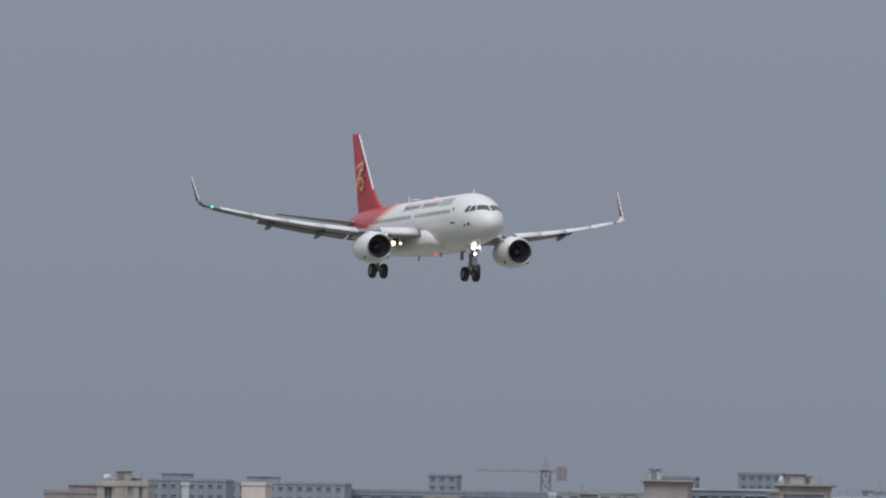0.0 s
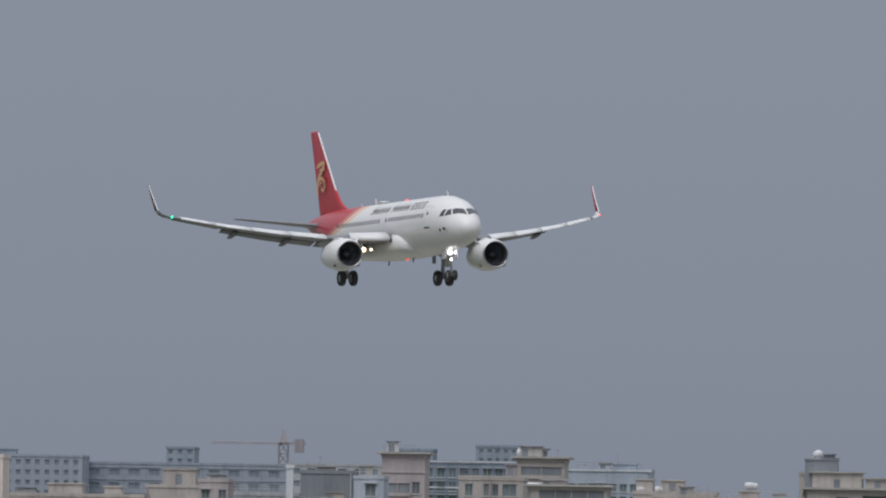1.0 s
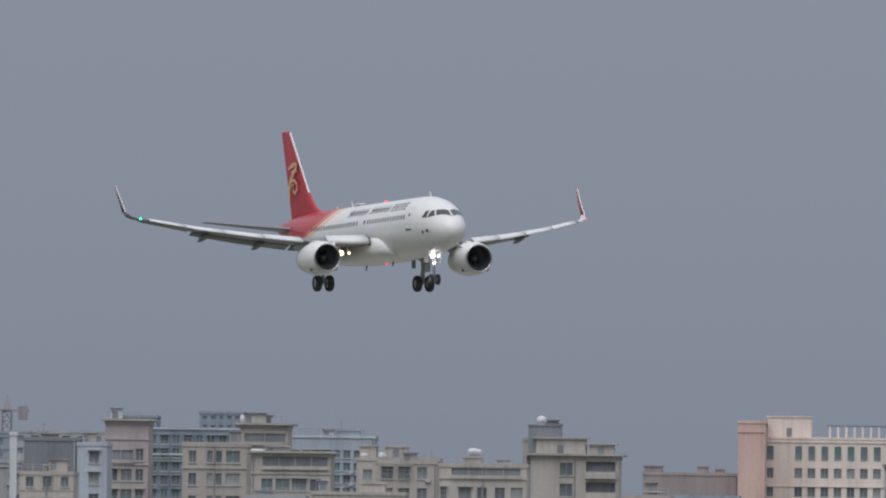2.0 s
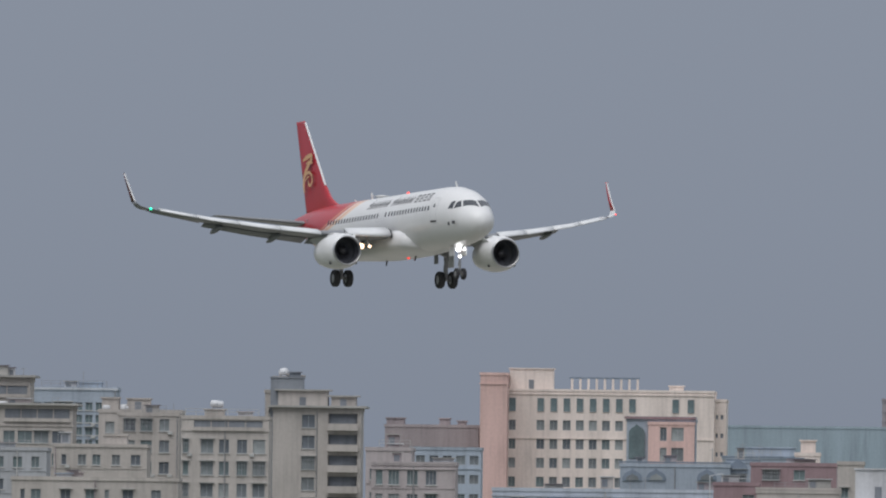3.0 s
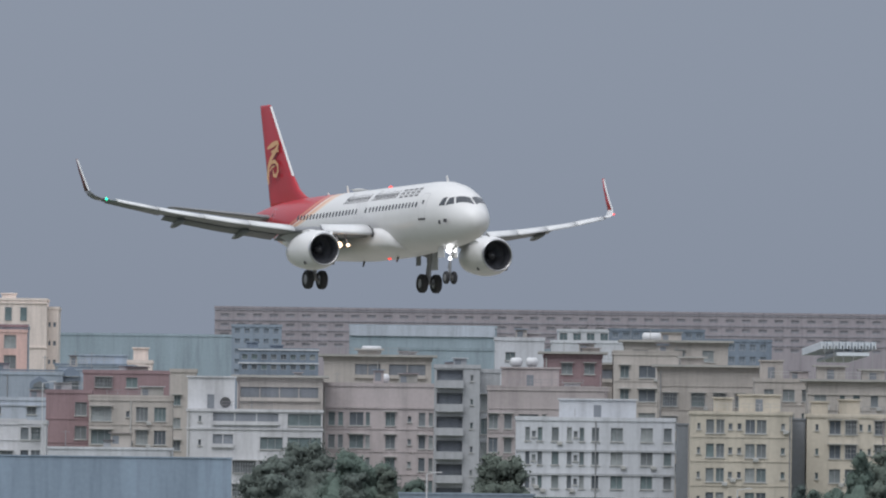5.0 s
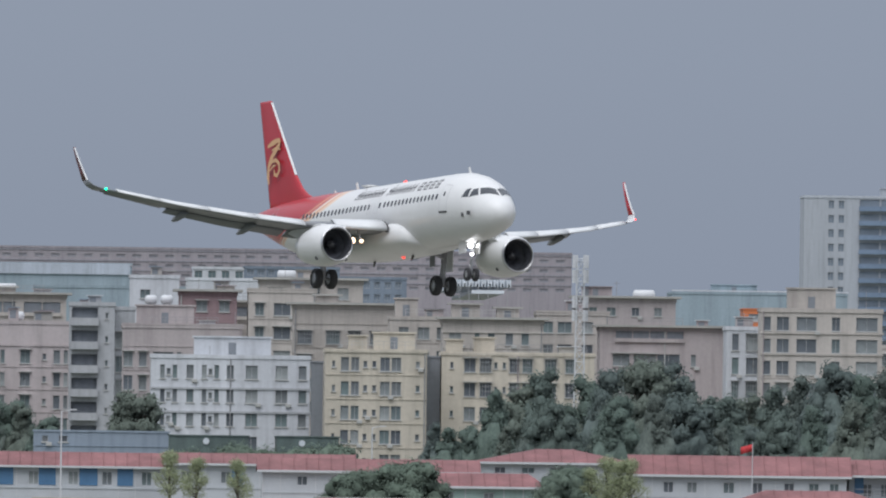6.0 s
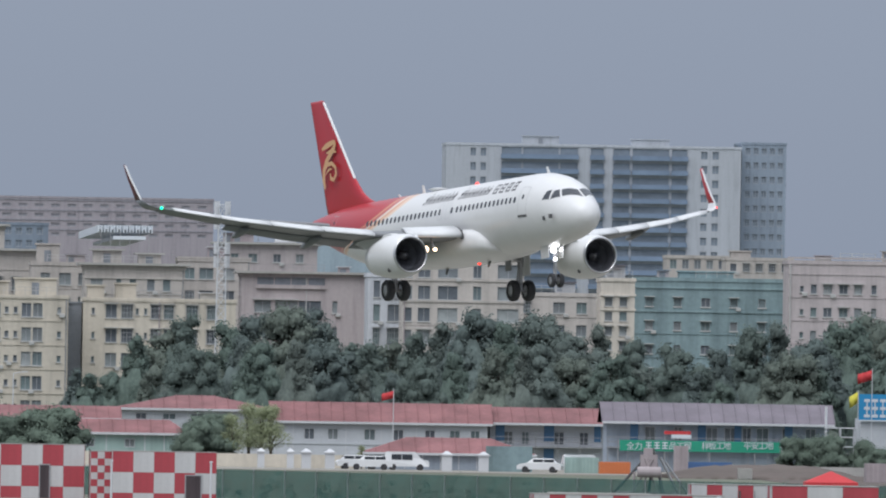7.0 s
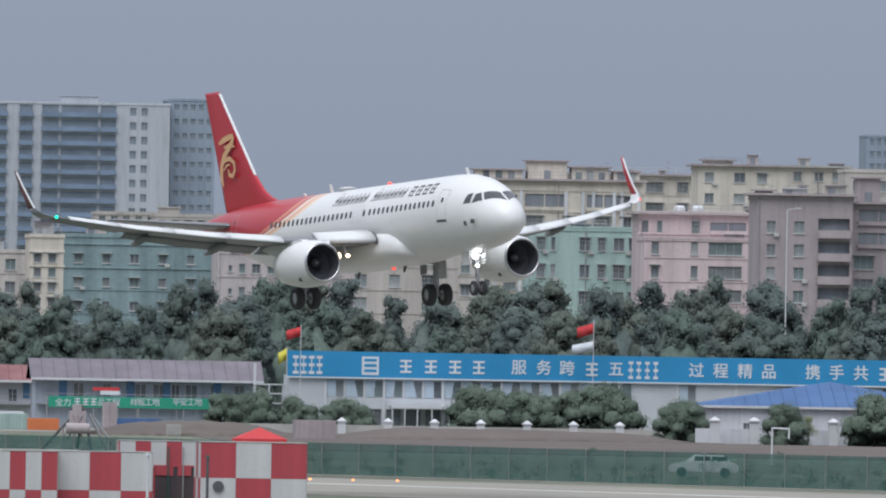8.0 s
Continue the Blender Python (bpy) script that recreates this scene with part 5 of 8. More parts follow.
text_mesh("sign_letter", "过", 1.62, SIGNWHITE, sign, (42.21, -0.47, 7.05), 0.02)
text_mesh("sign_letter", "程", 1.62, SIGNWHITE, sign, (44.73, -0.47, 7.05), 0.02)
text_mesh("sign_letter", "精", 1.62, SIGNWHITE, sign, (47.26, -0.47, 7.05), 0.02)
text_mesh("sign_letter", "品", 1.62, SIGNWHITE, sign, (49.73, -0.47, 7.05), 0.02)
text_mesh("sign_letter", "携", 1.62, SIGNWHITE, sign, (54.31, -0.47, 7.05), 0.02)
text_mesh("sign_letter", "手", 1.62, SIGNWHITE, sign, (56.78, -0.47, 7.05), 0.02)
text_mesh("sign_letter", "共", 1.62, SIGNWHITE, sign, (59.31, -0.47, 7.05), 0.02)
def glyph_bars(parent, x, z, w, h, y, material=SIGNWHITE):
    """Three level bars and an upright in place of one character."""
    for u in (0.0, 0.42, 0.84):
        bm = bmesh.new()
        box(bm, x - w / 2, x + w / 2, y - 0.03, y, z - h / 2 + h * u, z - h / 2 + h * (u + 0.16))
        part("sign_bar", bm, material, parent)
    bm = bmesh.new()
    box(bm, x - w * 0.1, x + w * 0.1, y - 0.035, y - 0.004, z - h / 2, z + h / 2)
    part("sign_bar", bm, material, parent)


for c, w, h in ((0.64, 0.6, 1.9), (1.46, 0.6, 1.9), (2.28, 0.6, 1.9), (3.1, 0.6, 1.9), (12.06, 1.2, 1.35), (14.64, 1.2, 1.35), (17.16, 1.2, 1.35), (19.62, 1.2, 1.35), (31.35, 1.2, 1.35), (35.4, 0.5, 1.8), (36.22, 0.5, 1.8), (37.1, 0.5, 1.8), (37.98, 0.5, 1.8), (61.84, 1.2, 1.35)):
    glyph_bars(sign, c, 7.05, w, h, -0.46)
bm = bmesh.new()
box(bm, 7.49, 9.25, -0.49, -0.452, 6.1, 8.0)
emblem = part("emblem", bm, SIGNWHITE, sign, "white square emblem")
bm = bmesh.new()
for z in (6.4, 6.95, 7.5):
    box(bm, 7.73, 9.02, -0.52, -0.494, z, z + 0.28)
part("emblem_bars", bm, SIGNBLUE, emblem)
bm = bmesh.new()
box(bm, 102.36, 121.62, 2095, 2095.08, 2.26, 3.37)
banner = tagged(part("banner", bm, SIGNGREEN), "green cloth banner with white writing on a fence", "banner")
text_mesh("banner_letter", "全", 0.86, SIGNWHITE, banner, (103.47, 2094.97, 2.7))
text_mesh("banner_letter", "力", 0.86, SIGNWHITE, banner, (104.29, 2094.97, 2.72))
text_mesh("banner_letter", "品", 0.86, SIGNWHITE, banner, (107.85, 2094.97, 2.78))
text_mesh("banner_letter", "工", 0.86, SIGNWHITE, banner, (108.6, 2094.97, 2.79))
text_mesh("banner_letter", "程", 0.86, SIGNWHITE, banner, (109.36, 2094.97, 2.8))
text_mesh("banner_letter", "样", 0.86, SIGNWHITE, banner, (111.23, 2094.97, 2.83))
text_mesh("banner_letter", "板", 0.86, SIGNWHITE, banner, (111.93, 2094.97, 2.85))
text_mesh("banner_letter", "工", 0.86, SIGNWHITE, banner, (112.69, 2094.97, 2.86))
text_mesh("banner_letter", "地", 0.86, SIGNWHITE, banner, (113.45, 2094.97, 2.87))
text_mesh("banner_letter", "平", 0.86, SIGNWHITE, banner, (115.55, 2094.97, 2.91))
text_mesh("banner_letter", "安", 0.86, SIGNWHITE, banner, (116.31, 2094.97, 2.92))
text_mesh("banner_letter", "工", 0.86, SIGNWHITE, banner, (117.07, 2094.97, 2.93))
text_mesh("banner_letter", "地", 0.86, SIGNWHITE, banner, (117.83, 2094.97, 2.95))
for c in (105.34, 106.21, 107.03, 119.23, 120.1):
    glyph_bars(banner, c, 2.85, 0.6, 0.7, 2094.98)
bm = bmesh.new()
for c in (102.21, 106.99, 111.66, 116.33, 121.12):
    tube(bm, (c, 2095.15, 0), (c, 2095.15, 3.43), 0.06)
part("banner_posts", bm, STEEL, banner)

bm = bmesh.new()
box(bm, 108.08, 110.85, 2117.6, 2117.65, 3.99, 4.34)
strip_banner = tagged(part("strip_banner", bm, FLAGRED), "red and white cloth strip on two steel posts", "banner")
for c in (108.2, 110.73):
    tube_bm = bmesh.new()
    tube(tube_bm, (c, 2117.72, 0), (c, 2117.72, 4.4), 0.04)
    part("post", tube_bm, STEEL, strip_banner)
bm = bmesh.new()
box(bm, 108.85, 110.91, 2117.58, 2117.64, 3.58, 3.98)
part("white_half", bm, SIGNWHITE, strip_banner)
stair = empty("outdoor_staircase", "white steel outdoor staircase beside the site office", "staircase", "", pose(124.45, 2108, 0))
top, wide = 7.15, 2.93
for fx in (0.0, wide * 0.5, wide):
    for fy in (0.0, 2.0):
        bm = bmesh.new()
        tube(bm, (fx, fy, 0), (fx, fy, top if fx == 0 else top - 2.2), 0.07)
        part("post", bm, TANK, stair)
for k, z in enumerate((3.0, 4.0, top - 2.2)):
    bm = bmesh.new()
    box(bm, -0.1, wide + 0.1, -0.08, 2.08 if k != 1 else 0.0, z - 0.06, z + 0.06)
    part("landing" if k != 1 else "rail", bm, TANK, stair)
bm = bmesh.new()
for i in range(12):
    box(bm, wide * i / 12, wide * i / 12 + wide / 11, 0.3, 1.6, 0.25 * i, 0.25 * i + 0.06)
tagged(part("steps", bm, STEEL, stair), kind="stuff")


def flag(x, y, z0, top, cloths, label):
    """A pole with cloths (height, length, drop, material), each in waved strips."""
    e = empty("flag_pole", label, "flag", "flags on the site", pose(x, y, 0))
    bm = bmesh.new()
    tube(bm, (0, 0, z0), (0, 0, top), 0.05, 0.035, 8)
    part("pole", bm, TANK, e)
    for z, ln, drop, material in cloths:
        bm = bmesh.new()
        rows = []
        for i in range(9):
            u = i / 8
            dx, dy, dz = -ln * u, 0.22 * math.sin(u * 7), -drop * 0.45 * u
            rows.append([bm.verts.new((dx, dy + o, z + dz - s * drop)) for o in (0, 0.02) for s in (0, 1)])
        for a, b in zip(rows, rows[1:]):
            for p, q in ((0, 1), (1, 3), (3, 2), (2, 0)):
                bm.faces.new((a[p], a[q], b[q], b[p]))
        part("cloth", bm, material, e, "", True)
    return e


flag(80.46, 2135, 0, 8.29, [(8.05, 1.25, 0.75, FLAGRED)], "red flag on a white pole")
flag(128.38, 2096, 0, 11.22, [(10.98, 1.5, 1.0, FLAGRED)], "red flag on a white pole by the office")
flag(126.84, 2094, 0, 8.86, [(8.74, 0.9, 1.2, FLAGYELLOW)], "yellow flag on a short pole")
flag(158.67, 2096, 0, 12.2, [(11.85, 1.7, 1.1, FLAGRED), (9.98, 2.2, 1.0, SIGNWHITE)], "red flag above a white flag on one pole")

# inner shade of the hut openings as a streaked dark colour
DOORWAY = mat("dark_doorway", (0.06, 0.045, 0.05), 0.8, vary=0.4, scale=1.2, streak=True)


def check_hut(label, x0, x1, y, top, depth, square, first=0, door=None, tall=0.0, skip=()):
    """An airfield hut painted in red and white squares; each square is a panel."""
    e = empty("checkered_hut", label, "hut", "checkered huts", pose(x0, y, 0))
    w = x1 - x0
    bm = bmesh.new()
    box(bm, 0, w, 0, depth, 0, top - 0.04)
    part("wall", bm, CONCRETE, e)
    bm = bmesh.new()
    box(bm, -0.05, w + 0.05, -0.05, depth + 0.05, top - 0.036, top)
    part("roof", bm, CONCRETE, e)
    k = max(1, round(w / square))
    sq = w / k
    th = tall or sq
    rows = int(top / th) + 1
    kinds = {}
    for i in range(k):
        for j in range(rows):
            z1 = top - 0.05 - th * j
            z0 = max(0.02, z1 - th)
            if z1 - z0 < 0.15 or (i, j) in skip:
                continue
            red = (i + j + first) % 2 == 0
            key = (red, round(z1 - z0, 2))
            if key not in kinds:
                bm = bmesh.new()
                box(bm, 0.006, sq - 0.006, -0.03, -0.003, 0.006, z1 - z0 - 0.006)
                p = part("panel", bm, CHECKRED if red else CHECKWHITE, e)
                kinds[key] = p
            else:
                p = again(kinds[key], Matrix())
            p.location = (sq * i, 0, z0)
    # the end walls
    kd = max(1, round(depth / square))
    sd = depth / kd
    for side in (0, 1):
        for i in range(kd):
            for j in range(rows):
                z1 = top - 0.05 - th * j
                z0 = max(0.02, z1 - th)
                if z1 - z0 < 0.15:
                    continue
                bm = bmesh.new()
                xx = -0.03 if side == 0 else w + 0.003
                box(bm, xx, xx + 0.027, sd * i + 0.006, sd * (i + 1) - 0.006, z0, z1 - 0.006)
                part("panel", bm, CHECKRED if (i + j + side + first) % 2 else CHECKWHITE, e)
    if door:
        d0, d1, dh = door
        bm = bmesh.new()
        box(bm, d0, d1, -0.09, -0.034, 0.05, dh)
        dd = part("door", bm, DOORWAY, e, "flat dark panel painted as the opening's shade")
        bm = bmesh.new()
        for a, b, c, d in ((d0 - 0.08, d0, 0.05, dh + 0.08), (d1, d1 + 0.08, 0.05, dh + 0.08), (d0, d1, dh, dh + 0.08)):
            box(bm, a, b, -0.11, -0.034, c, d)
        part("door_frame", bm, STEEL if d1 - d0 < 1.5 else CHECKRED, dd)
        if d1 - d0 > 1.5:
            bm = bmesh.new()                    # a faded red sheet over half of the opening
            loft(bm, [[(d0 + 0.02 + u * 0.86 * (d1 - d0), -0.12 - 0.05 * math.sin(9 * u), z) for u in (0, 0.2, 0.4, 0.6, 0.8, 1)] + [(d0 + 0.02 + u * 0.86 * (d1 - d0), -0.10 - 0.05 * math.sin(9 * u), z) for u in (1, 0.8, 0.6, 0.4, 0.2, 0)] for z in (dh - 0.42, dh)])
            part("sheet", bm, CHECKRED, dd, "faded red sheet over the doorway")
            for c, r, m in ((0.62, 0.05, NETTING), (1.35, 0.035, STEEL)):
                bm = bmesh.new()
                tube(bm, (d0 + c, -0.2, 0), (d0 + c, -0.2, top - 0.3), r, r, 8)
                part("pipe", bm, m, dd)
    return e


check_hut("red and white checkered hut with a dark doorway", 21.75, 29.96, 1330, 3.59, 5, 1.37, 0, door=(5.32, 5.91, 2.2))
check_hut("red and white checkered hut with a window", 31.72, 38.46, 1326, 3.24, 5, 1.35, 0, door=(4.79, 5.75, 1.66))
check_hut("narrow checkered annex with small squares", 30.33, 31.69, 1328, 3.2, 4, 0.46, 0)
check_hut("long checkered hut in red and white", 48.41, 52.95, 980, 2.37, 4, 1.52, 1, tall=1.85)
check_hut("checkered hut with narrow red and white strips", 43.73, 48.32, 979, 2.35, 4, 0.76, 1, tall=1.85)
check_hut("taller checkered hut with a wide dark doorway", 51.64, 55.4, 985, 2.91, 3, 0.75, 1, door=(1.72, 3.72, 0 + 1.64), tall=1.26)
check_hut("large-squared checkered hut beside the runway", 54.27, 59.29, 962, 2.99, 5, 1.67, 0)
check_hut("small checkered hut in the distance", 45.51, 50.38, 1000, 2.32, 3, 1.17, 0)

for x, y in ((52.46, 975), (54.37, 958), (31.53, 1321), (37.99, 1321)):
    bm = bmesh.new()
    tube(bm, (x, y, 0), (x, y, 2.2 if y < 1000 else 2.55), 0.07, 0.07, 10)
    tube(bm, (x, y, 2.2 if y < 1000 else 2.55), (x, y, 2.35 if y < 1000 else 2.65), 0.12, 0.1, 10)
    tagged(part("bollard", bm, DARK_GREY if y == 958 else TANK), "slim steel post beside a checkered hut", "post", "posts by the huts")
bm = bmesh.new()
turned(bm, [(-0.05, 0.05), (-0.05, 0.26), (0.05, 0.26), (0.05, 0.05)], 20, "y", (55.11, 961.9, 0.87), caps=True)
tagged(part("wall_fan", bm, DARK_GREY), "round dark vent on a checkered wall", "vent")


def ground_lamp(x, y, h):
    e = empty("ground_lamp", "small lit amber lamp on a short stem", "lamp", "runway lamps", pose(x, y, 0))
    bm = bmesh.new()
    tube(bm, (0, 0, 0), (0, 0, h - 0.12), 0.05, 0.04, 8)
    box(bm, -0.12, 0.12, -0.05, 0.08, h - 0.12, h - 0.09)
    part("stem", bm, DARK_GREY, e)
    bm = bmesh.new()
    turned(bm, [(h - 0.09, 0.05), (h - 0.02, 0.10), (h + 0.06, 0.08), (h + 0.1, 0.02)], 12, "z", caps=True)
    part("lens", bm, LAMP_AMBER, e, "glowing amber lens", True)


ground_lamp(73.57, 1190, 0.02)
ground_lamp(76.1, 1190, -0)
ground_lamp(78.69, 1190, 0.01)


def car(label, x, y, turn, van=False):
    e = empty("car", label, "car", "parked cars", pose(x, y, 0, 0, 0, turn))
    prof = [(-2.2, 0.35), (-2.25, 0.75), (-2.05, 0.95), (-1.7, 1.0), (-1.25, 1.45), (0.6, 1.47), (1.25, 1.0), (2.0, 0.88), (2.25, 0.7), (2.25, 0.35)]
    if van:
        prof = [(-2.2, 0.4), (-2.25, 1.0), (-2.1, 1.8), (-1.9, 1.88), (0.9, 1.88), (1.55, 1.15), (2.2, 1.0), (2.3, 0.75), (2.3, 0.4)]
    bm = bmesh.new()
    loft(bm, [[(a, s * (0.85 - (0.14 if b > 1.05 else 0)), b) for a, b in prof] for s in (-1, 1)])
    body = part("body", bm, CARWHITE, e)
    bm = bmesh.new()
    z0, z1 = (1.08, 1.62) if van else (1.02, 1.36)
    for a0, a1 in ((-1.5, -0.5), (-0.42, 0.6)):
        for s in (-1, 1):
            box(bm, a0, a1, s * 0.80 - 0.03, s * 0.80 + 0.03, z0, z1)
    part("side_windows", bm, CABIN_GLASS, body)
    for a in (-1.35, 1.4):
        for s in (-1, 1):
            bm = bmesh.new()
            turned(bm, [(s * 0.66, 0.1), (s * 0.66, 0.33), (s * 0.87, 0.33), (s * 0.87, 0.1)], 18, "y", (a, 0, 0.33), caps=True)
            part("wheel", bm, RUBBER, e)
    for s in (-1, 1):
        bm = bmesh.new()
        box(bm, 2.2, 2.29, s * 0.6 - 0.15, s * 0.6 + 0.15, 0.62, 0.76)
        part("headlight", bm, POLISHED, body)
    return e


car("white saloon car parked by the gate", 73.85, 2052, 5, False)
car("white van parked beside the gatehouse", 78.43, 2045, 0, True)
car("white saloon car behind the gatehouse", 74.48, 2035, 178, False)
car("white car parked in the yard", 91.47, 2035, 170, False)
car("pale car behind the green fence", 105.64, 1300, 175, False)
car("white car at the far end of the yard", 96.12, 2040, 4, True)


def pillar(x, y, h, w):
    bm = bmesh.new()
    box(bm, x - w / 2, x + w / 2, y - w / 2, y + w / 2, 0, h)
    box(bm, x - w * 0.65, x + w * 0.65, y - w * 0.65, y + w * 0.65, h + 0.002, h + 0.14)
    loft(bm, [[(x + sx * w * k, y + sy * w * k, h + z) for sx, sy in ((-1, -1), (1, -1), (1, 1), (-1, 1))] for k, z in ((0.55, 0.142), (0.1, 0.45))])
    return tagged(part("gate_pillar", bm, TANK), "white square gate pillar with a pointed cap", "pillar", "white pillars")


pillar(68.2, 2040, 1.6, 0.95)
pillar(70.58, 2040, 1.6, 0.95)
pillar(81.92, 2030, 1.6, 1.0)
pillar(85.59, 2030, 1.6, 1.0)
pillar(66.61, 2040, 1.6, 0.7)
pillar(63.66, 2040, 1.6, 0.7)
pillar(131.73, 2080, 1.25, 0.8)
pillar(136.49, 2080, 1.25, 0.8)
pillar(141.25, 2080, 1.25, 0.8)
pillar(146.01, 2080, 1.25, 0.8)
pillar(150.77, 2080, 1.25, 0.8)
pillar(155.54, 2080, 1.25, 0.8)
pillar(160.3, 2080, 1.25, 0.8)
pillar(165.07, 2080, 1.25, 0.8)
pillar(160.26, 1960, 2.2, 0.9)
pillar(164.09, 1960, 2.2, 0.9)
pillar(167.49, 1960, 2.2, 0.9)
pillar(171.77, 1960, 2.2, 0.9)
pillar(176.16, 1960, 2.2, 0.9)

bm = bmesh.new()
box(bm, 118.51, 166.16, 2081.9, 2082.2, 0, 0.95)
tagged(part("low_wall", bm, CONCRETE), "low grey wall between white pillars", "wall")
bm = bmesh.new()
box(bm, 158.55, 184.04, 1961.9, 1962.2, 0, 1.5)
tagged(part("low_wall", bm, WHITE), "pale wall in front of the bungalow", "wall")
bm = bmesh.new()
box(bm, 43.21, 74.14, 2060, 2060.2, 0, 1.4)
tagged(part("low_wall", bm, CREAM), "low cream wall beside the gate", "wall")
bm = bmesh.new()
box(bm, 4.65, 32.56, 2050, 2050.2, 0, 1.7)
tagged(part("low_wall", bm, CREAM), "cream wall with pale panels", "wall")
bm = bmesh.new()
box(bm, 86.33, 90.99, 2042, 2042.3, 0.02, 2.6)
tagged(part("site_hoarding", bm, NET), "green sheet hoarding beside the gatehouse", "hoarding")

bm = bmesh.new()
box(bm, 97.23, 100.29, 2030, 2033, 0, 1.24)
body = tagged(part("container", bm, ORANGE), "orange container in the yard", "container")
for i in range(9):
    c = 97.23 + (100.29 - 97.23) * (i + 0.5) / 9
    bm = bmesh.new()
    box(bm, c - 0.06, c + 0.06, 2029.94, 2029.997, 0+0.1, 1.24 - 0.1)
    part("rib", bm, ORANGE, body)
bm = bmesh.new()
box(bm, 94.07, 97.36, 2035, 2038, 0, 1.63)
body = tagged(part("container", bm, MINT), "pale green booth with white frame", "container")
for i in range(9):
    c = 94.07 + (97.36 - 94.07) * (i + 0.5) / 9
    bm = bmesh.new()
    box(bm, c - 0.06, c + 0.06, 2034.94, 2034.997, 0+0.1, 1.63 - 0.1)
    part("rib", bm, MINT, body)
bm = bmesh.new()
box(bm, 105.53, 109.92, 2020, 2022, 0, 1.4)
body = tagged(part("container", bm, ROOFBLUE), "blue covered stack in the yard", "container")
for i in range(9):
    c = 105.53 + (109.92 - 105.53) * (i + 0.5) / 9
    bm = bmesh.new()
    box(bm, c - 0.06, c + 0.06, 2019.94, 2019.997, 0+0.1, 1.4 - 0.1)
    part("rib", bm, ROOFBLUE, body)
bm = bmesh.new()
box(bm, 115.99, 119.8, 1900, 1904, 0, 1.82)
body = tagged(part("container", bm, BROWN), "rust-brown shed beside the wall", "shed")
for i in range(9):
    c = 115.99 + (119.8 - 115.99) * (i + 0.5) / 9
    bm = bmesh.new()
    box(bm, c - 0.06, c + 0.06, 1899.94, 1899.997, 0+0.1, 1.82 - 0.1)
    part("rib", bm, BROWN, body)
bm = bmesh.new()
box(bm, 103.76, 105.11, 2012, 2014, 0, 2.99)
body = tagged(part("container", bm, BROWN), "rust-brown stack of sheets in the yard", "stack")
for i in range(9):
    c = 103.76 + (105.11 - 103.76) * (i + 0.5) / 9
    bm = bmesh.new()
    box(bm, c - 0.06, c + 0.06, 2011.94, 2011.997, 0+0.1, 2.99 - 0.1)
    part("rib", bm, BROWN, body)
bm = bmesh.new()
box(bm, 105.94, 107.23, 1935, 1937, 0, 1.08)
body = tagged(part("container", bm, CONCRETE), "pale crate beside the soil bank", "crate")
for i in range(9):
    c = 105.94 + (107.23 - 105.94) * (i + 0.5) / 9
    bm = bmesh.new()
    box(bm, c - 0.06, c + 0.06, 1934.94, 1934.997, 0+0.1, 1.08 - 0.1)
    part("rib", bm, CONCRETE, body)


def mound(label, y, crest, depth):
    """A bank of tipped soil with a crest line and uneven slopes."""
    rnd = random.Random(int(y))
    bm = bmesh.new()
    rows = []
    fine = []
    for (xa, za), (xb, zb) in zip(crest, crest[1:]):
        for k in range(5):
            u = k / 5
            fine.append((xa + (xb - xa) * u, za + (zb - za) * u))
    fine.append(crest[-1])
    for x, z in fine:
        row = []
        for v, h in ((-1, 0.0), (-0.75, 0.3), (-0.45, 0.68), (-0.2, 0.92), (0, 1.0), (0.3, 0.9), (0.65, 0.5), (1, 0.0)):
            row.append(bm.verts.new((x + rnd.uniform(-0.15, 0.15), y + v * depth + rnd.uniform(-0.3, 0.3), z * h * (1 + rnd.uniform(-0.07, 0.05)) - (0.1 if h == 0 else 0))))
        rows.append(row)
    for p, q in zip(rows, rows[1:]):
        for i in range(len(p) - 1):
            bm.faces.new((p[i], q[i], q[i + 1], p[i + 1]))
    bm.faces.new(rows[0])
    bm.faces.new(rows[-1][::-1])
    bm.faces.new([r[0] for r in rows][::-1] + [r[-1] for r in rows])
    return tagged(part("soil_mound", bm, SOIL, None, "", True), label, "mound")


mound("long low bank of bare brown soil", 1965, [(123.35, 0.12), (126.09, 0.64), (129.38, 1.03), (134.87, 1.12), (140.35, 1.1), (145.84, 1.03), (151.33, 0.91), (154.07, 0.74), (156.27, 0.39), (158.47, 0.12), (160.94, 0.12)], 16)
mound("bank of brown soil beside the huts", 1950, [(99.59, 0.36), (102.85, 1.18), (106.65, 1.4), (111, 1.48), (114.26, 1.32), (116.97, 0.77), (119.15, 0.12)], 14)

tent = empty("canopy_tent", "red pyramid canopy tent beside the huts", "tent", "", pose(74.11, 1250, 0))
bm = bmesh.new()
h, r = 2.18, 1.6
top = bm.verts.new((0, 0, 2.88))
low = [bm.verts.new((sx * r, sy * r, h)) for sx, sy in ((-1, -1), (1, -1), (1, 1), (-1, 1))]
hem = [bm.verts.new((v.co.x, v.co.y, h - 0.2)) for v in low]
for i in range(4):
    bm.faces.new((low[i], low[(i + 1) % 4], top))
    bm.faces.new((low[i], low[(i + 1) % 4], hem[(i + 1) % 4], hem[i]))
part("canopy", bm, FLAGRED, tent)
for sx, sy in ((-1, -1), (1, -1), (1, 1), (-1, 1)):
    bm = bmesh.new()
    tube(bm, (sx * 1.5, sy * 1.5, 0), (sx * 1.5, sy * 1.5, h - 0.05), 0.04)
    part("leg", bm, STEEL, tent)
rig = empty("drill_rig", "dark steel tripod rig with a rusty winch", "machine", "", pose(78.37, 1560, 0))
top = 3.54
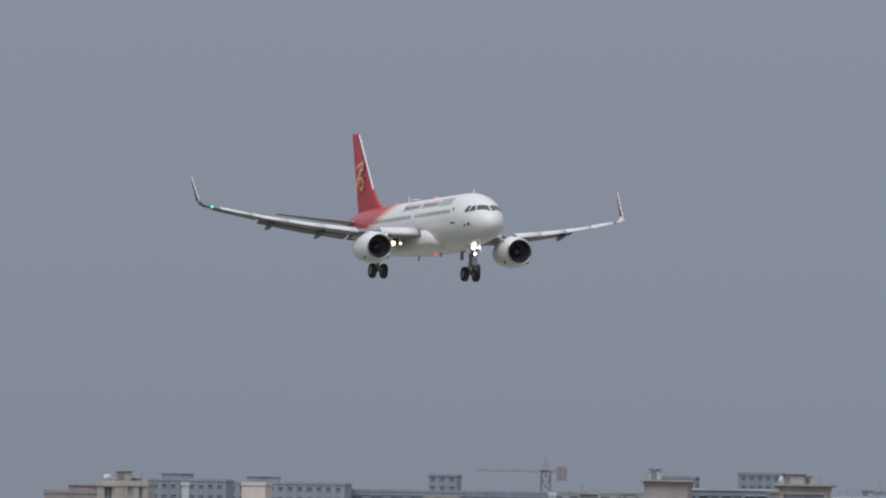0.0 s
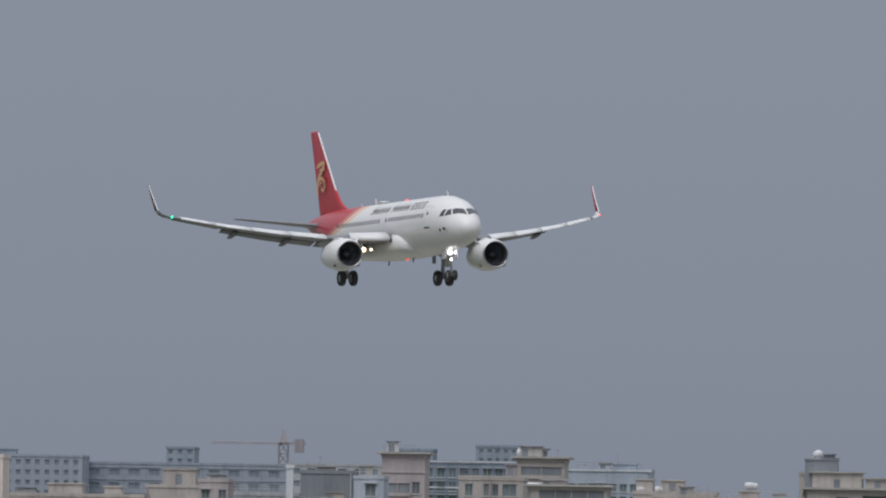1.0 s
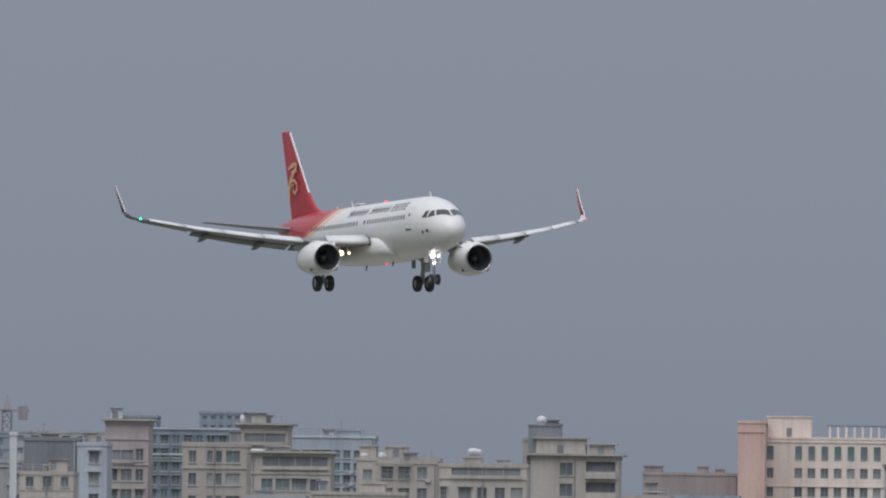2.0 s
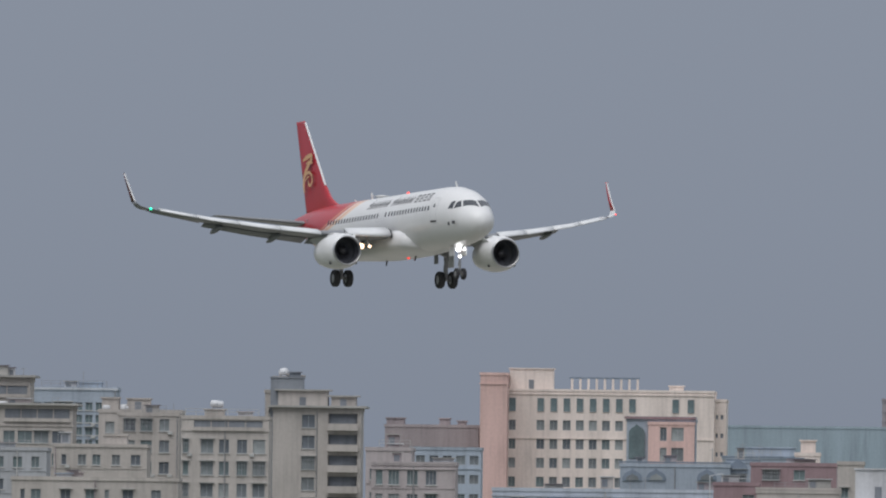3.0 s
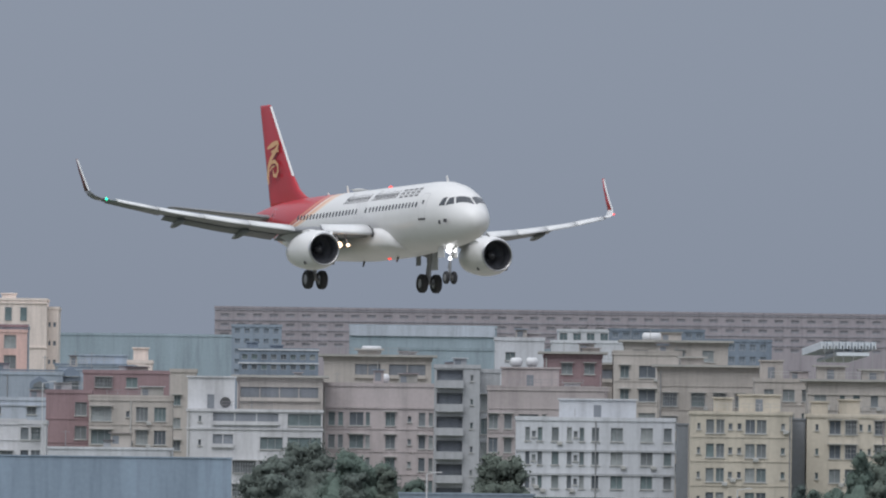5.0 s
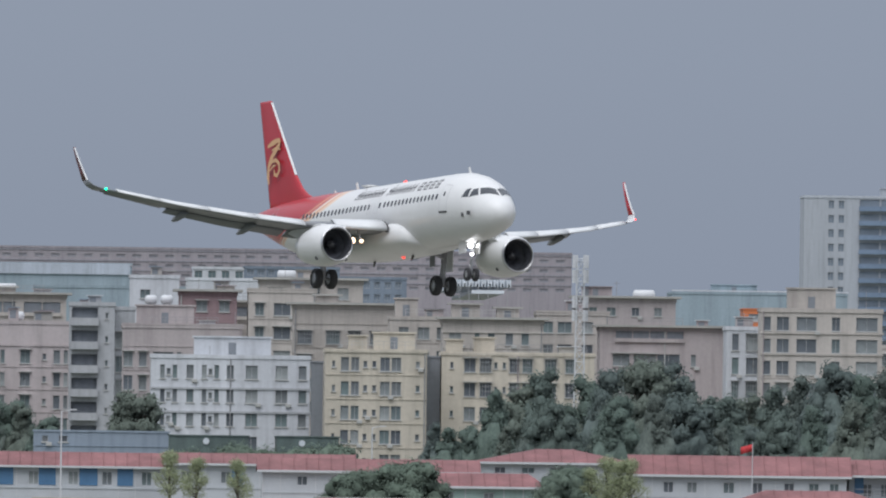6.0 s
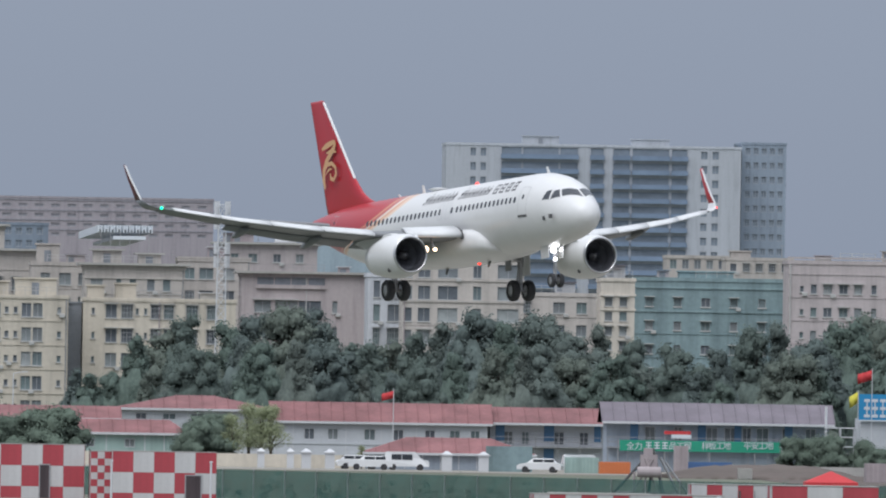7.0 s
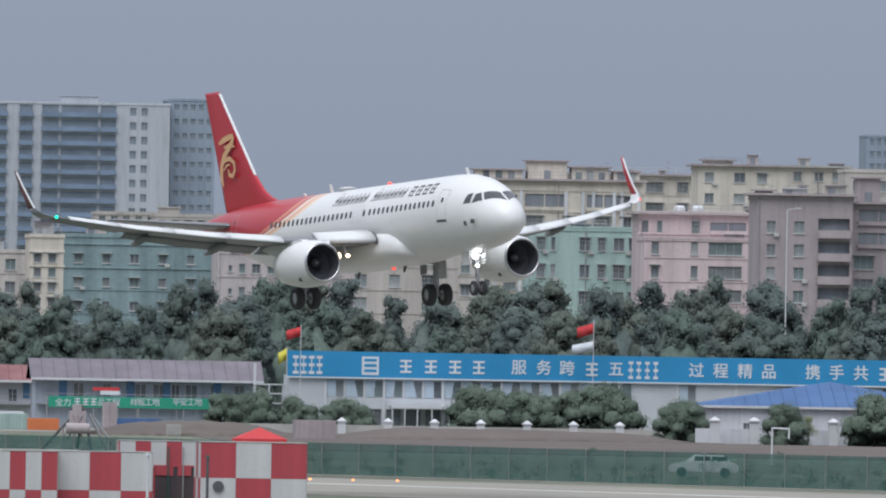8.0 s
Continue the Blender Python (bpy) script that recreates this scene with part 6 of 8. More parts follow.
for k, (fx, fy) in enumerate(((-2.6, 0.4), (1.2, -1.0), (0.2, 1.8))):
    bm = bmesh.new()
    tube(bm, (fx, fy, 0), (0.5, 0, top - 0.2 * k), 0.12, 0.09)
    part("leg", bm, DARK_GREY, rig)
bm = bmesh.new()
box(bm, -0.55, 0.75, -0.5, 0.5, 2.1, top - 0.5)
box(bm, -0.3, 0.4, -0.3, 0.3, top - 0.5, top)
turned(bm, [(-0.9, 0.1), (-0.9, 0.42), (0.9, 0.42), (0.9, 0.1)], 14, "x", (0.1, -0.7, 1.7), caps=True)
for i in range(3):
    tube(bm, (-1.2 + 0.9 * i, -0.6, 0.3 * i), (0.4 - 0.3 * i, -0.55, top - 0.8), 0.07)
tube(bm, (-1.0, 0, 0), (-1.0, 0, 1.7), 0.1)
tube(bm, (1.0, 0, 0), (1.0, 0, 1.7), 0.1)
part("winch", bm, BROWN, rig, "rust-brown winch frame")
bm = bmesh.new()
tube(bm, (2.4, 0, 0), (1.0, 0, top * 0.8), 0.1)
tube(bm, (-2.4, 0, 0.1), (2.3, 0, 0.1), 0.1)
tube(bm, (3.2, 0, 0), (1.4, 0.2, top * 0.7), 0.09)
part("brace", bm, STEEL, rig)


TREES = [tree_mesh(11, 12.0, 4.6, LEAF, "tree", "dense dark green tree in a belt behind the cabins", 78, 150, 0.17, 0.1),
         tree_mesh(23, 12.0, 3.6, LEAF, "tree", "dark green tree with a narrow uneven crown", 66, 155, 0.16, 0.1, 0.7),
         tree_mesh(37, 12.0, 5.2, LEAF, "tree", "broad dark green tree in a dense belt", 88, 145, 0.17, 0.08, 1.3),
         tree_mesh(71, 12.0, 3.2, LEAF, "tree", "slim feathery tree that stands out of the belt", 64, 160, 0.16, 0.1, 0.5),
         tree_mesh(88, 12.0, 4.4, LEAF, "tree", "olive green tree with a ragged top", 76, 150, 0.17, 0.1, 0.9)]
BUSH = tree_mesh(51, 3.0, 2.0, LEAFGREEN, "shrub", "round dark green shrub beside the site", 26, 300, 0.09, 0.05)
PALE = tree_mesh(63, 5.0, 1.5, LEAFPALE, "shrub", "thin pale green young tree", 26, 170, 0.075, 0.35, 0.8, False)
USED = set()


def plant(kind, x, y, h, turn, wide=1.0):
    """A copy of a tree or shrub h metres high."""
    base = 12.0 if kind in TREES else 3.0 if kind is BUSH else 5.0
    s = h / base
    if kind.name not in USED:
        USED.add(kind.name)
        t = kind
        t.matrix_basis = pose(x, y, 0, 0, 0, turn)
    else:
        t = copy_thing(kind, pose(x, y, 0, 0, 0, turn))
    t.scale = (s * wide, s * wide, s)
    return t


plant(TREES[3], 50.86, 2315.3, 10.37, 309, 0.86)
plant(TREES[1], 50.49, 2264.7, 6.37, 240, 0.80)
plant(TREES[4], 55.08, 2318.9, 10.12, 281, 0.86)
plant(TREES[0], 53.91, 2254.9, 6.08, 267, 0.84)
plant(TREES[1], 57.74, 2307.7, 14.53, 302, 0.73)
plant(TREES[3], 57.16, 2241.7, 10.08, 304, 0.94)
plant(TREES[0], 59.35, 2335.2, 11.31, 202, 0.94)
plant(TREES[4], 58.87, 2236.8, 7.76, 187, 0.75)
plant(TREES[2], 62.13, 2336.8, 15.48, 223, 0.95)
plant(TREES[0], 61.54, 2262.0, 11.04, 293, 0.83)
plant(TREES[3], 63.68, 2334.6, 16.89, 349, 0.99)
plant(TREES[2], 62.65, 2253.8, 13.37, 356, 0.77)
plant(TREES[4], 67.62, 2334.6, 10.81, 291, 0.75)
plant(TREES[1], 66.45, 2267.6, 7.21, 136, 0.81)
plant(TREES[2], 69.71, 2337.6, 15.98, 45, 0.82)
plant(TREES[3], 68.77, 2232.7, 12.06, 218, 0.95)
plant(TREES[1], 71.31, 2324.1, 17.32, 23, 0.83)
plant(TREES[4], 70.67, 2265.2, 13.58, 142, 0.87)
plant(TREES[0], 74.41, 2304.8, 18.04, 307, 0.88)
plant(TREES[1], 73.79, 2242.5, 14.11, 134, 0.77)
plant(TREES[3], 77.76, 2313.3, 17.74, 70, 0.99)
plant(TREES[0], 76.23, 2250.7, 13.52, 329, 0.98)
plant(TREES[4], 79.76, 2337.0, 16.32, 259, 0.80)
plant(TREES[2], 78.94, 2265.7, 12.43, 223, 1.01)
plant(TREES[0], 83.06, 2302.4, 13.91, 212, 1.02)
plant(TREES[3], 81.55, 2253.2, 10.22, 68, 0.74)
plant(TREES[2], 86.22, 2326.5, 14.01, 180, 0.90)
plant(TREES[4], 84.76, 2253.2, 10.42, 346, 0.73)
plant(TREES[1], 89.55, 2312.8, 15.43, 307, 0.82)
plant(TREES[2], 87.74, 2245.3, 11.53, 304, 0.80)
plant(TREES[3], 93, 2331.3, 16.46, 291, 0.93)
plant(TREES[1], 91.61, 2255.5, 13.02, 137, 0.79)
plant(TREES[4], 97.11, 2327.1, 17.95, 52, 0.90)
plant(TREES[0], 95.49, 2240.1, 13.41, 86, 0.74)
plant(TREES[1], 100.18, 2322.5, 16.93, 138, 0.79)
plant(TREES[3], 98.52, 2238.9, 13.45, 294, 0.78)
plant(TREES[0], 103.86, 2325.1, 17.79, 317, 0.82)
plant(TREES[4], 101.46, 2260.6, 13.94, 138, 0.86)
plant(TREES[2], 107.36, 2322.5, 16.04, 18, 1.00)
plant(TREES[0], 105.03, 2266.0, 12.48, 318, 1.02)
plant(TREES[3], 111.74, 2335.4, 16.64, 113, 0.73)
plant(TREES[2], 109.35, 2258.9, 12.69, 147, 0.88)
plant(TREES[4], 115.57, 2332.9, 14.81, 146, 0.76)
plant(TREES[1], 112.59, 2260.9, 11.41, 262, 1.00)
plant(TREES[2], 120.13, 2322.8, 14.23, 6, 0.86)
plant(TREES[3], 117.34, 2240.6, 10.95, 10, 0.88)
plant(TREES[1], 124.7, 2324.0, 14.17, 174, 0.76)
plant(TREES[4], 121.76, 2261.2, 9.89, 31, 0.83)
plant(TREES[0], 128.87, 2331.4, 16.53, 87, 0.79)
plant(TREES[1], 126.38, 2236.6, 12.55, 3, 0.87)
plant(TREES[3], 131.98, 2329.2, 17.27, 127, 0.80)
plant(TREES[0], 129.15, 2249.0, 13.35, 0, 0.98)
plant(TREES[4], 134.33, 2303.8, 15.22, 247, 1.01)
plant(TREES[2], 131.43, 2250.1, 11.27, 161, 0.77)
plant(TREES[0], 139.09, 2316.0, 17.45, 155, 0.83)
plant(TREES[3], 135.98, 2236.5, 13.4, 284, 0.72)
plant(TREES[2], 143.27, 2322.4, 18.1, 21, 0.83)
plant(TREES[4], 140.07, 2245.7, 14.21, 22, 0.91)
plant(TREES[1], 146.84, 2319.9, 17.62, 359, 0.81)
plant(TREES[2], 143.57, 2232.6, 13.27, 111, 0.88)
plant(TREES[3], 152.51, 2317.3, 15.44, 218, 0.76)
plant(TREES[1], 149.23, 2266.9, 12.04, 286, 0.96)
plant(TREES[4], 156.7, 2306.4, 15.52, 339, 0.97)
plant(TREES[0], 153.04, 2235.9, 11.41, 163, 0.89)
plant(TREES[1], 161.32, 2302.2, 16.04, 73, 0.79)
plant(TREES[3], 157.54, 2252.3, 11.91, 337, 0.98)
plant(TREES[0], 165.4, 2332.3, 17.02, 62, 0.73)
plant(TREES[4], 161.89, 2257.1, 13.12, 145, 0.89)
plant(TREES[2], 168.64, 2329.6, 17.24, 261, 0.88)
plant(TREES[0], 165.07, 2235.6, 13.71, 283, 0.74)
plant(TREES[3], 172.29, 2331.8, 17.79, 123, 1.02)
plant(TREES[2], 168.14, 2257.2, 13.58, 201, 0.80)
plant(TREES[4], 176.48, 2322.0, 16.87, 42, 0.83)
plant(TREES[1], 172.28, 2262.4, 13.2, 82, 0.84)
plant(TREES[2], 179.45, 2335.3, 16.63, 351, 0.87)
plant(TREES[3], 175.4, 2237.4, 12.64, 49, 0.87)
plant(TREES[1], 183.41, 2336.2, 18.05, 300, 0.94)
plant(TREES[4], 178.68, 2239.2, 14.3, 299, 0.87)
plant(TREES[0], 187.44, 2321.4, 16.8, 151, 0.92)
plant(TREES[1], 182.72, 2253.0, 12.92, 136, 0.99)
plant(TREES[3], 190.85, 2330.9, 18.64, 102, 0.77)
plant(TREES[0], 186.27, 2259.9, 14.6, 73, 0.85)
plant(TREES[4], 194.44, 2309.4, 17.75, 297, 0.97)
plant(TREES[2], 189.6, 2249.3, 13.69, 37, 0.98)
plant(TREES[0], 198.41, 2336.6, 15.47, 239, 0.99)
plant(TREES[3], 193.49, 2260.0, 11.2, 35, 1.01)
plant(TREES[2], 201.91, 2308.8, 15.82, 132, 0.76)
plant(TREES[4], 197.28, 2233.3, 12.09, 130, 0.77)
plant(TREES[1], 205.09, 2305.3, 17.79, 43, 0.76)
plant(TREES[2], 200.59, 2233.3, 13.66, 231, 0.89)
plant(TREES[3], 208.83, 2314.1, 18.66, 223, 0.83)
plant(TREES[1], 204.14, 2258.7, 15.11, 250, 0.84)
plant(TREES[4], 212.8, 2311.9, 19.47, 340, 0.85)
plant(TREES[0], 207.82, 2241.0, 15.53, 270, 1.00)
plant(TREES[1], 217.22, 2329.3, 19.03, 151, 0.92)
plant(TREES[3], 211.93, 2261.4, 14.8, 54, 0.95)
plant(TREES[0], -5.3, 2400, 15.05, 173, 1.0)
plant(TREES[4], -0.61, 2390, 13.89, 344, 1.0)
plant(TREES[2], -9.19, 2380, 13.06, 289, 1.0)
plant(TREES[0], 3.4, 2390, 12.49, 274, 1.0)
plant(TREES[3], 16.19, 2420, 13.84, 269, 1.0)
plant(TREES[2], -57.55, 2330, 11.84, 58, 1.0)
plant(TREES[4], -51.71, 2330, 11.61, 341, 1.0)
plant(TREES[1], -93.2, 2420, 17.54, 252, 1.0)
plant(TREES[2], -81.4, 2420, 16.5, 260, 1.0)
plant(TREES[3], 4.18, 2380, 12.03, 180, 1.0)
plant(TREES[1], 0.22, 2380, 11.45, 30, 1.0)
plant(TREES[4], 7.47, 2370, 10.53, 150, 1.0)
plant(TREES[0], 17.73, 2400, 13.72, 347, 1.0)
plant(TREES[1], 52.31, 2300, 9.98, 289, 1.0)
plant(TREES[1], -75.8, 2300, 12.9, 40, 0.7)
plant(TREES[4], -73.1, 2302, 12.6, 130, 0.7)
plant(TREES[0], -70.6, 2300, 13.3, 215, 0.66)
plant(TREES[3], -67.4, 2301, 12.7, 300, 0.75)
plant(TREES[4], -64.2, 2300, 12.8, 75, 0.66)
plant(BUSH, 128.55, 2085, 2.63, 93, 0.99)
plant(BUSH, 127.26, 2088, 3.41, 323, 0.84)
plant(BUSH, 132.51, 2088, 3.27, 189, 1.07)
plant(BUSH, 134.07, 2085, 2.73, 335, 0.94)
plant(BUSH, 130.81, 2084, 2.67, 55, 1.08)
plant(BUSH, 145.2, 2089, 4.1, 72, 0.75)
plant(BUSH, 145.89, 2088, 4.66, 330, 1.02)
plant(BUSH, 148.08, 2086, 4.35, 305, 0.93)
plant(BUSH, 150.56, 2088, 4.27, 153, 0.99)
plant(BUSH, 153.04, 2086, 3.97, 234, 0.94)
plant(BUSH, 155.81, 2088, 4.36, 90, 1.01)
plant(BUSH, 158.71, 2088, 4.99, 54, 1.01)
plant(BUSH, 160.77, 2088, 4.44, 283, 0.96)
plant(BUSH, 158.43, 1975, 3.78, 200, 0.91)
plant(BUSH, 159.02, 1972, 3.47, 136, 0.88)
plant(BUSH, 157.25, 1974, 3.27, 27, 1.06)
plant(BUSH, 166.4, 1955, 3.64, 21, 0.94)
plant(BUSH, 167.23, 1955, 2.95, 138, 0.87)
plant(BUSH, 175.3, 1955, 4.66, 263, 0.91)
plant(BUSH, 176.52, 1955, 4.14, 170, 1.08)
plant(BUSH, 123.76, 2088, 3.82, 229, 0.96)
plant(BUSH, 122.02, 2088, 3.56, 35, 0.91)
plant(BUSH, 119.69, 2088, 3.63, 57, 0.85)
plant(BUSH, 42.1, 2105, 4.9, 302, 0.83)
plant(BUSH, 39.77, 2105, 4.28, 57, 0.97)
plant(BUSH, 44.43, 2104, 4.36, 57, 0.86)
plant(BUSH, 36.83, 2104, 3.94, 96, 0.97)
plant(BUSH, 28.23, 2290, 6.6, 343, 1.02)
plant(BUSH, 30.78, 2290, 6.3, 65, 0.98)
plant(BUSH, 35.87, 2290, 6.5, 74, 1.06)
plant(BUSH, 38.97, 2285, 6.8, 99, 0.96)
plant(BUSH, 22.46, 2285, 6.0, 87, 0.97)
plant(BUSH, 41.78, 2104, 4.98, 103, 1.06)
plant(BUSH, 44.7, 2104, 5.25, 189, 1.03)
plant(BUSH, 38.86, 2104, 4.36, 15, 1.05)
plant(BUSH, 60.97, 2110, 4.92, 227, 1.07)
plant(BUSH, 59.11, 2106, 4.19, 196, 0.89)
plant(PALE, 64.53, 2112, 6.38, 298)
plant(PALE, 65.94, 2110, 6.05, 158)
plant(PALE, 62.67, 2108, 5.24, 324)
plant(PALE, 168.96, 1956, 2.81, 254)
plant(PALE, 19.1, 2120, 6.43, 270)
plant(PALE, 26.12, 2115, 5.64, 351)
plant(PALE, 22.04, 2118, 5.76, 153)
plant(PALE, 74.47, 2060, 2.34, 341)
plant(PALE, 66.82, 2110, 6.19, 247)


def lattice(bm, x, y, z0, z1, w0, w1, bays, r=0.07):
    """A square lattice mast."""
    corners = ((-1, -1), (1, -1), (1, 1), (-1, 1))
    for i in range(bays):
        a, b = i / bays, (i + 1) / bays
        wa, wb = (w0 + (w1 - w0) * a) / 2, (w0 + (w1 - w0) * b) / 2
        za, zb = z0 + (z1 - z0) * a, z0 + (z1 - z0) * b
        for k in range(4):
            (ax, ay), (bx, by) = corners[k], corners[(k + 1) % 4]
            tube(bm, (x + ax * wa, y + ay * wa, za), (x + ax * wb, y + ay * wb, zb), r, r, 5)
            tube(bm, (x + ax * wa, y + ay * wa, za), (x + bx * wb, y + by * wb, zb), r * 0.6, r * 0.6, 4)
            tube(bm, (x + ax * wb, y + ay * wb, zb), (x + bx * wb, y + by * wb, zb), r * 0.6, r * 0.6, 4)


mast = empty("telecom_mast", "pale lattice telecom mast with aerial panels", "mast")
bm = bmesh.new()
lattice(bm, 71.03, 2440, 0, 30.27, 1.5, 0.8, 22, 0.08)
part("lattice", bm, TANK, mast)
for k, z in enumerate((30, 28.24, 25.05, 23.63)):
    for a in range(4):
        bm = bmesh.new()
        dx, dy = 0.95 * math.cos(1.57 * a + 0.5), 0.95 * math.sin(1.57 * a + 0.5)
        box(bm, 71.03 + dx - 0.16, 71.03 + dx + 0.16, 2440 + dy - 0.1, 2440 + dy + 0.1, z - 0.9, z + 0.7)
        tube(bm, (71.03, 2440, z), (71.03 + dx, 2440 + dy, z), 0.05)
        part("aerial_panel", bm, TANK, mast)


def lamp_post(x, y, h):
    e = empty("street_lamp", "slim grey street lamp post", "street lamp", "street lamps", pose(x, y, 0))
    bm = bmesh.new()
    tube(bm, (0, 0, 0), (0, 0, h), 0.1, 0.06, 8)
    part("pole", bm, TANK, e)
    bm = bmesh.new()
    tube(bm, (0, 0, h - 0.05), (1.0, 0, h + 0.15), 0.05, 0.04, 6)
    box(bm, 0.9, 1.6, -0.12, 0.12, h + 0.1, h + 0.22)
    part("arm", bm, TANK, e)


lamp_post(7.77, 2110, 10.51)
lamp_post(43.24, 2280, 9.46)
goal = empty("pipe_frame", "white bent pipe frame beside the fence", "frame", "", pose(126.92, 1500, 0))
bm = bmesh.new()
gw, gh = 1.25, 2.79
tube(bm, (0, 0, 0), (0, 0, gh), 0.07)
tube(bm, (0, 0, gh - 0.03), (gw, 0, gh - 0.08), 0.07)
tube(bm, (gw, 0, gh - 0.05), (gw, 0, gh - 0.8), 0.07)
part("pipe", bm, TANK, goal)
lamp_post(195.9, 2300, 25.65)
lamp_post(-36.93, 2420, 21.35)

crane = empty("tower_crane", "hazy far tower crane with a long jib", "crane")
bm = bmesh.new()
lattice(bm, -266.21, 4250, 0, 53.95, 1.9, 1.9, 24, 0.16)
part("mast", bm, FARBROWN, crane)
bm = bmesh.new()
box(bm, -281.26, -261.71, 4249.3, 4249.5, 53.54, 53.66)
box(bm, -281.26, -261.71, 4250.5, 4250.7, 53.54, 53.66)
for i in range(34):
    c = -281.26 + i * 0.58
    tube(bm, (c, 4249.4, 53.54), (c + 0.29, 4250, 54.01), 0.07, 0.07, 4)
    tube(bm, (c + 0.29, 4250, 54.01), (c + 0.58, 4250.6, 53.54), 0.07, 0.07, 4)
tube(bm, (-280.67, 4250, 54.01), (-261.94, 4250, 54.01), 0.09)
part("jib", bm, FARBROWN, crane)
bm = bmesh.new()
box(bm, -263.84, -261.94, 4249, 4251, 51.87, 54.7)
part("counterweight", bm, FARBROWN, crane)
bm = bmesh.new()
loft(bm, [[(-266.21 + a, 4250 + b, 53.71) for a, b in ((-0.9, -0.9), (0.9, -0.9), (0.9, 0.9), (-0.9, 0.9))], [(-266.21 + a * 0.1, 4250 + b * 0.1, 57.02) for a, b in ((-0.9, -0.9), (0.9, -0.9), (0.9, 0.9), (-0.9, 0.9))]])
part("tower_head", bm, FARBROWN, crane)

roof_sign = empty("roof_sign", "white roof sign drawn as plain bars on a frame", "sign")
for i in range(9):
    x = 61.17 + i * 0.82
    bm = bmesh.new()
    box(bm, x - 0.3, x - 0.12, 2759.9, 2646.1, 28.45, 29.41)
    box(bm, x + 0.1, x + 0.26, 2759.9, 2646.1, 28.45, 29.41)
    box(bm, x - 0.118, x + 0.098, 2759.92, 2646.08, 28.86, 29.04)
    part("sign_bar", bm, SIGNWHITE, roof_sign)
bm = bmesh.new()
box(bm, 62.86, 67.12, 2759.9, 2646.1, 27.57, 28.01)
part("sign_bar", bm, SIGNWHITE, roof_sign)
bm = bmesh.new()
for i in range(6):
    x = 61.24 + i * 1.25
    box(bm, x, x + 0.08, 2646.15, 2646.3, 23.66, 29.41)
part("sign_frame", bm, STEEL, roof_sign)



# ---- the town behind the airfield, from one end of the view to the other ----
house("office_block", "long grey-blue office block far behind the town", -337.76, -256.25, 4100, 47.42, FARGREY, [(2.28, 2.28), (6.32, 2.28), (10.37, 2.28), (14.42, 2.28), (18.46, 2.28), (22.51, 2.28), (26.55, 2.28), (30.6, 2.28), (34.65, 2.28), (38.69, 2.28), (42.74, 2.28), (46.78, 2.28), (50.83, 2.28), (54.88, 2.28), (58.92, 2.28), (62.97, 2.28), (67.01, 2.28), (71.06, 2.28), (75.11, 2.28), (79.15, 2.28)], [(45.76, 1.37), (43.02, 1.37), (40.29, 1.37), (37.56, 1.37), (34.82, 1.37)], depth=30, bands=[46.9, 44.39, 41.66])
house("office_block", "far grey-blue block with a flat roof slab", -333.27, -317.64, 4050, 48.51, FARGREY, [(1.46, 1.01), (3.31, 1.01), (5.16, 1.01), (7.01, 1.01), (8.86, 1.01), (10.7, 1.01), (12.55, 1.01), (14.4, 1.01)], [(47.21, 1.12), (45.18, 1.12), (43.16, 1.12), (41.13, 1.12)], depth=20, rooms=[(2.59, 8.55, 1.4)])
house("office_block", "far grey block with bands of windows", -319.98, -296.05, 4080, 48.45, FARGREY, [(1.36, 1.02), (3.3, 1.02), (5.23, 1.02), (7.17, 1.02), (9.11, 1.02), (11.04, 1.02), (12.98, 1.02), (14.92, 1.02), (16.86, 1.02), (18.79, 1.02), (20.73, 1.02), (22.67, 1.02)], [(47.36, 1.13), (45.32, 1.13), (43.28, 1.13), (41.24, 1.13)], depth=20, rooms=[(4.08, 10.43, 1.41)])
house("apartment_block", "beige flats with two white roof tanks", -242.54, -235.34, 2860, 35.53, BEIGE, [(1.59, 1.11), (4.77, 0.79), (6.2, 0.64)], [(34.28, 1.75), (31.26, 1.75)], bands=[35.39])
house("apartment_block", "brown flats with roof clutter", -253.54, -245.91, 2900, 34.54, BROWN, [(1.77, 1.13), (4.99, 1.13)], [(33.11, 1.45)], rooms=[(3.38, 7.01, 1.14)])
house("apartment_block", "pale beige stair block with one window", -218.96, -215.65, 2820, 35.24, IVORY, [(1.88, 0.94)], [(34.64, 1.57), (31.67, 1.57), (28.69, 1.57)])
house("white_shaft", "slim white shaft on a roof", -228.92, -227.97, 2840, 35.3, WHITE, depth=1.5, category="tower", group="")
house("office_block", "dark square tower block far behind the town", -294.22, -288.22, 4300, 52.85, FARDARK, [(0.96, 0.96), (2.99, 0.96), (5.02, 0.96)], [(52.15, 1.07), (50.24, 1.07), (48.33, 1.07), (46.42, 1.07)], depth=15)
house("office_block", "far grey block with a flat roof", -249.99, -222.34, 4000, 46.63, GREY, [(2, 1.56), (5.06, 1.56), (8.11, 1.56), (11.17, 1.56), (14.22, 1.56), (17.28, 1.56), (20.33, 1.56), (23.39, 1.56), (26.44, 1.56)], [(45.57, 1.22), (43.13, 1.22), (40.68, 1.22), (38.24, 1.22)], depth=20)
house("apartment_block", "beige flats with roof sheds and dark openings", -217.96, -198.79, 2860, 30.32, BEIGE, [(1.19, 1.43), (4.45, 1.43), (7.71, 1.43), (10.96, 1.43), (14.22, 1.43), (17.48, 1.43)], [(28.91, 1.59)], rooms=[(5.56, 10.33, 1.77), (13.51, 15.89, 1.45)])
